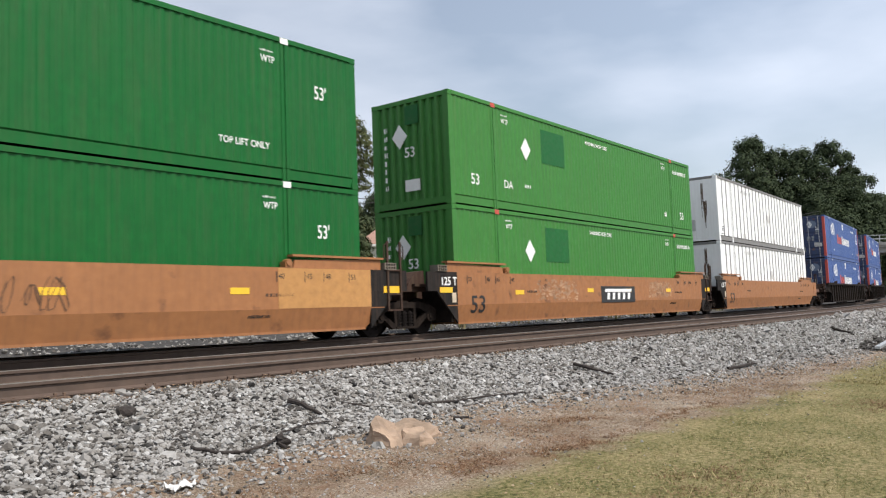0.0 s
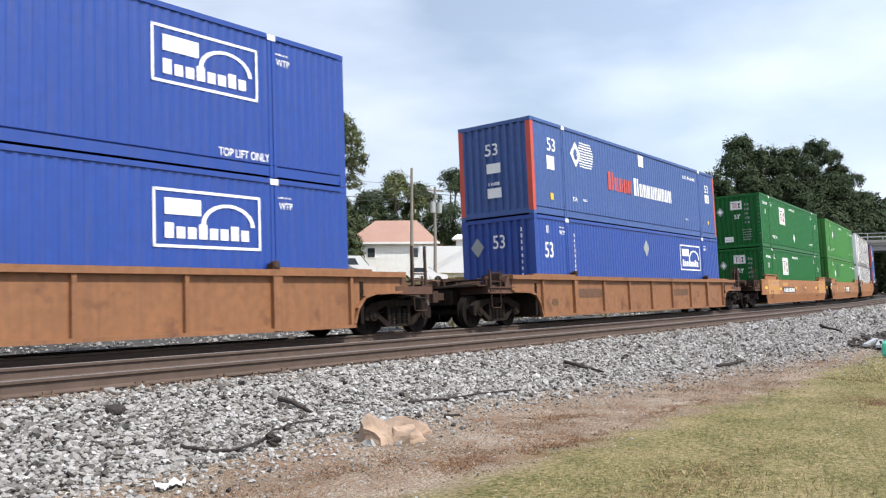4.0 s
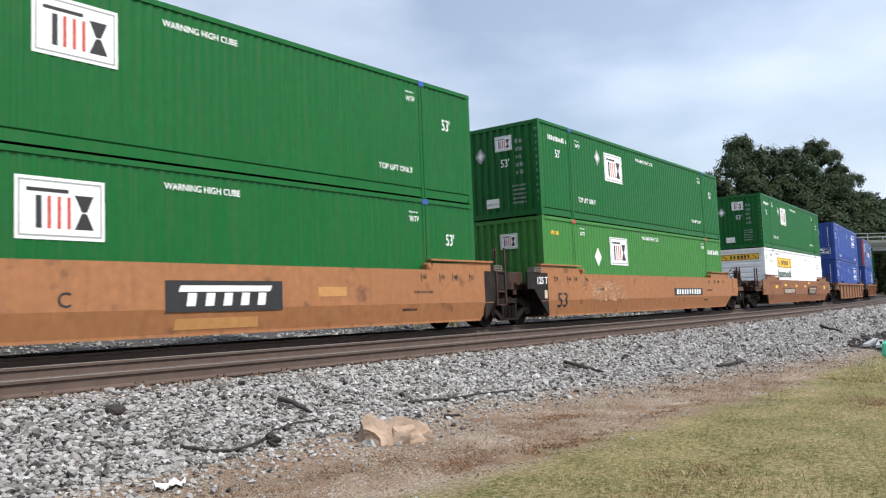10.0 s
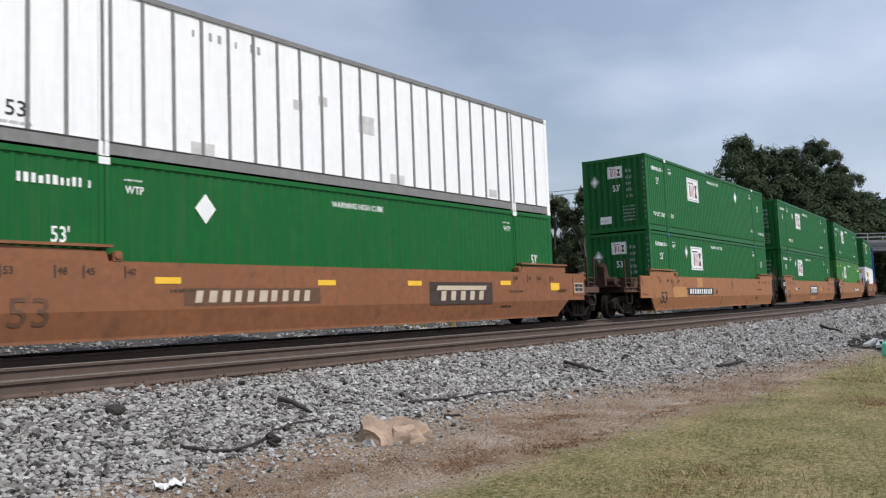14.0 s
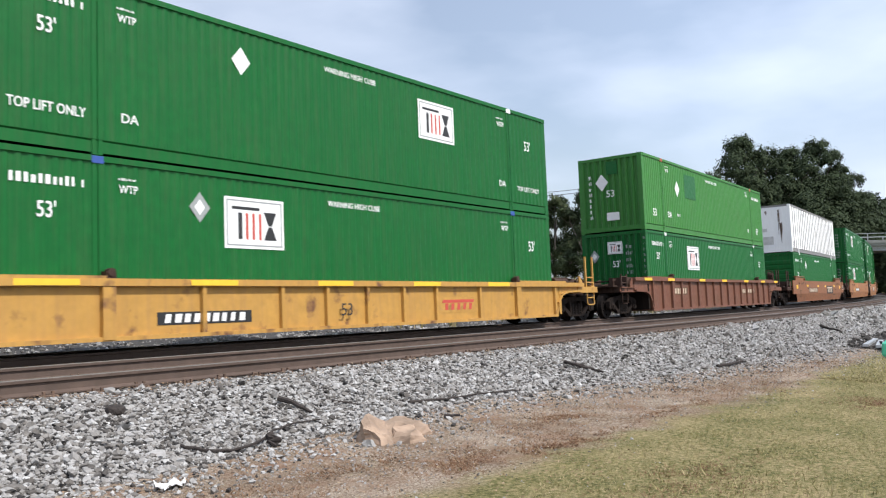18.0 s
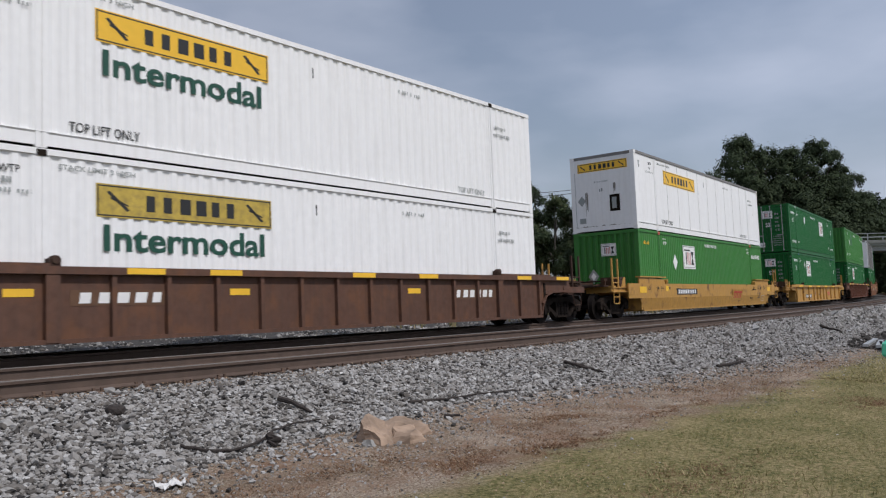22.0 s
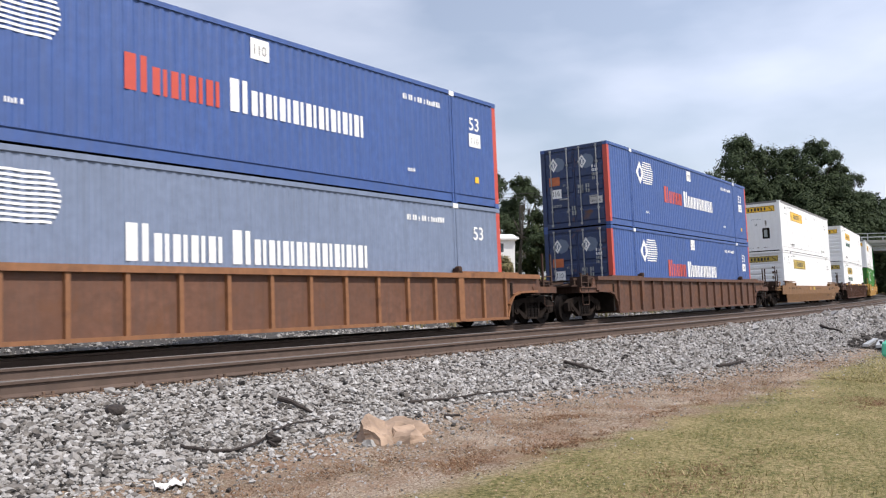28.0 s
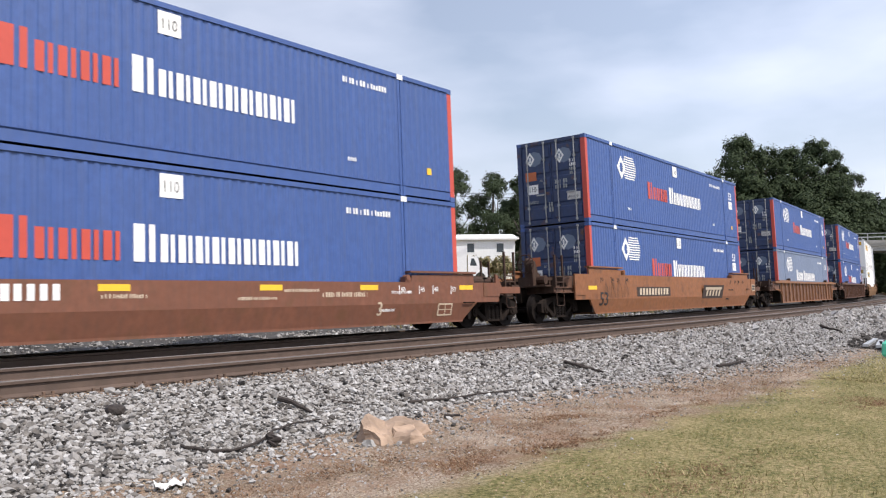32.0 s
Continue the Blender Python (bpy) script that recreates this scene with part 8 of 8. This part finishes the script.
stick(((6.15, 7.98, 0.04), (6.51, 7.88, 0.02)), 0.018, DEAD_WOOD, "thin dark stick on the ballast", seed=5)
stick(((11.7, 8.58, 0.06), (12.0, 7.97, 0.02)), 0.035, DEAD_WOOD, "broken dark tie piece on the ballast", seed=6)
stick(((11.85, 8.5, 0.05), (12.15, 8.1, 0.0)), 0.025, DEAD_WOOD, "broken dark wood splinter on the ballast", seed=7)
stick(((15.25, 7.45, 0.02), (15.9, 7.42, 0.05), (16.5, 7.48, 0.03)), 0.035, DEAD_WOOD, "dark stick at the ballast edge", seed=8)
stick(((27.95, 10.1, 0.1), (27.4, 9.25, 0.02)), 0.05, DEAD_WOOD, "broken dark timber on the ballast", seed=9)
stick(((28.2, 10.2, 0.02), (27.75, 9.4, 0.06)), 0.035, DEAD_WOOD, "dark timber splinter on the ballast", seed=10)
stick(((16.05, 7.05, 0.0), (16.25, 6.95, 0.18), (16.4, 6.85, 0.4)), 0.013, GREY_WOOD, "thin bent dead stalk on the ballast", seed=11)
stick(((7.25, 7.15, 0.0), (7.42, 7.05, 0.03)), 0.03, DEAD_WOOD, "dark root on bare soil", seed=12)


def lump(x, y, r, mat, label, category, seed, name):
    bm = bmesh.new()
    bmesh.ops.create_icosphere(bm, subdivisions=2, radius=r)
    for v in bm.verts:
        v.co *= 1 + 0.28 * noise.noise(v.co * (2.2 / r) + Vector((seed, 0, 0)))
        v.co.z *= 0.6
        v.co.x *= 1.35
    ob = part(name, bm, mat)
    ob.matrix_basis = pose(x, y, ground_z(*line_place(x, y)) + r * 0.42, 0, 0, seed * 40)
    tagged(ob, label, category)


lump(3.6, 8.27, 0.1, DEAD_WOOD, "dark weathered wood chunk on the ballast", "wood", 2, "wood_chunk")


def crumpled(x, y, w, seed):
    """A crumpled sheet: a folded, dented small mesh."""
    bm = bmesh.new()
    bmesh.ops.create_grid(bm, x_segments=9, y_segments=7, size=w)
    for v in bm.verts:
        n = noise.noise_vector(v.co * (5 / w) * 0.5 + Vector((seed, 0, 0)))
        v.co = Vector((v.co.x * 0.95 + n.x * w * 0.4, v.co.y * 0.5 + n.y * w * 0.3, abs(n.z) * w * 0.85 + 0.004))
    ob = part("paper_litter", bm, PAPER)
    ob.matrix_basis = pose(x, y, ground_z(*line_place(x, y)) + 0.006, 0, 0, 20)
    tagged(ob, "crumpled white paper on bare soil", "litter")


crumpled(3.17, 6.24, 0.135, 3)
crumpled(9.34, 3.23, 0.018, 6)


def cinder_patch():
    bm = bmesh.new()
    rng = random.Random(2)
    ring = []
    for s, lat in ((21.5, -8.95), (24, -8.7), (28, -8.6), (34, -8.6), (44, -8.9), (44, -11.0), (36, -10.6), (31, -10.2), (27, -9.8), (23.5, -9.4)):
        p = on_line(s + rng.uniform(-0.4, 0.4), lat + rng.uniform(-0.1, 0.1), 0)
        ring.append(bm.verts.new((p.x, p.y, 0.06)))
    low = [bm.verts.new((v.co.x, v.co.y, -0.05)) for v in ring]
    bm.faces.new(ring)
    for i in range(len(ring)):
        j = (i + 1) % len(ring)
        bm.faces.new((low[i], low[j], ring[j], ring[i]))
    bmesh.ops.recalc_face_normals(bm, faces=bm.faces)
    tagged(part("cinder_path", bm, CINDER), "dark cinder patch beside the ballast", "path", kind="structure")


cinder_patch()
scatter_stones("cinders", 1300, 22, 42, lambda rng, s: blend(s, (18, -9.0), (26, -8.7), (42, -9.2)) - abs(rng.normal(0, 0.75)) + 0.35, 0.042, 17, CINDER, "dark cinders and coal bits beside the ballast", "cinders", 0.5)
for k, (x, y, length) in enumerate(((24.6, 7.55, 3.0), (24.2, 7.2, 2.6), (23.6, 6.95, 2.4))):
    bm = bmesh.new()
    box(bm, -length / 2, length / 2, -0.06, 0.06, 0.0, 0.07)
    ob = part("steel_bar", bm, METAL)
    ob.matrix_basis = pose(x, y, 0.062, 0, 0, 12 + k * 3)
    tagged(ob, "pale grey steel bar on dark cinders", "steel bar", "steel bars")
bm = bmesh.new()
for z0, z1, r0, r1 in ((0.0, 0.05, 0.12, 0.15), (0.05, 0.3, 0.15, 0.14), (0.3, 0.38, 0.14, 0.05)):
    rod(bm, (0, 0, z0), (0, 0, z1), r0, 14, r1)
ob = part("plastic_jug", bm, MINT)
ob.matrix_basis = pose(20.73, 5.98, 0.02)
tagged(ob, "mint green plastic jug on the grass edge", "jug")

# ---------------------------------------------------------------- what moves
def motions():
    times = [i * 0.5 for i in range(65)]
    gone = [run(t) for t in times]
    for thing, place, base, height in TRAIN:
        lift = Matrix.Translation((0, 0, height))
        walk(thing, [(t, car_pose(place + g, base) @ lift) for t, g in zip(times, gone)])
    # a car crosses the road bridge
    walk(BRIDGE_CAR, [(t, BRIDGE.matrix_basis @ pose(-2.4, y, 8.1, 0, 0, 90)) for t, y in ((0, -46), (10, -7.5), (12.3, -0.75), (13, 1.3), (16, 10.2), (32, 58))])
    # the wheels roll without slipping; alike wheelsets share one set of keys
    rolled = {}
    for wheel, dx in SPIN:
        if dx not in rolled:
            walk(wheel, [(i / 30, pose(dx, 0, 0.42, 0, math.degrees(run(i / 30) / 0.42), 0)) for i in range(961)])
            rolled[dx] = wheel.animation_data
        else:
            wheel.rotation_mode = "QUATERNION"
            keys = wheel.animation_data_create()
            keys.action = rolled[dx].action
            keys.action_slot = rolled[dx].action_slot


motions()
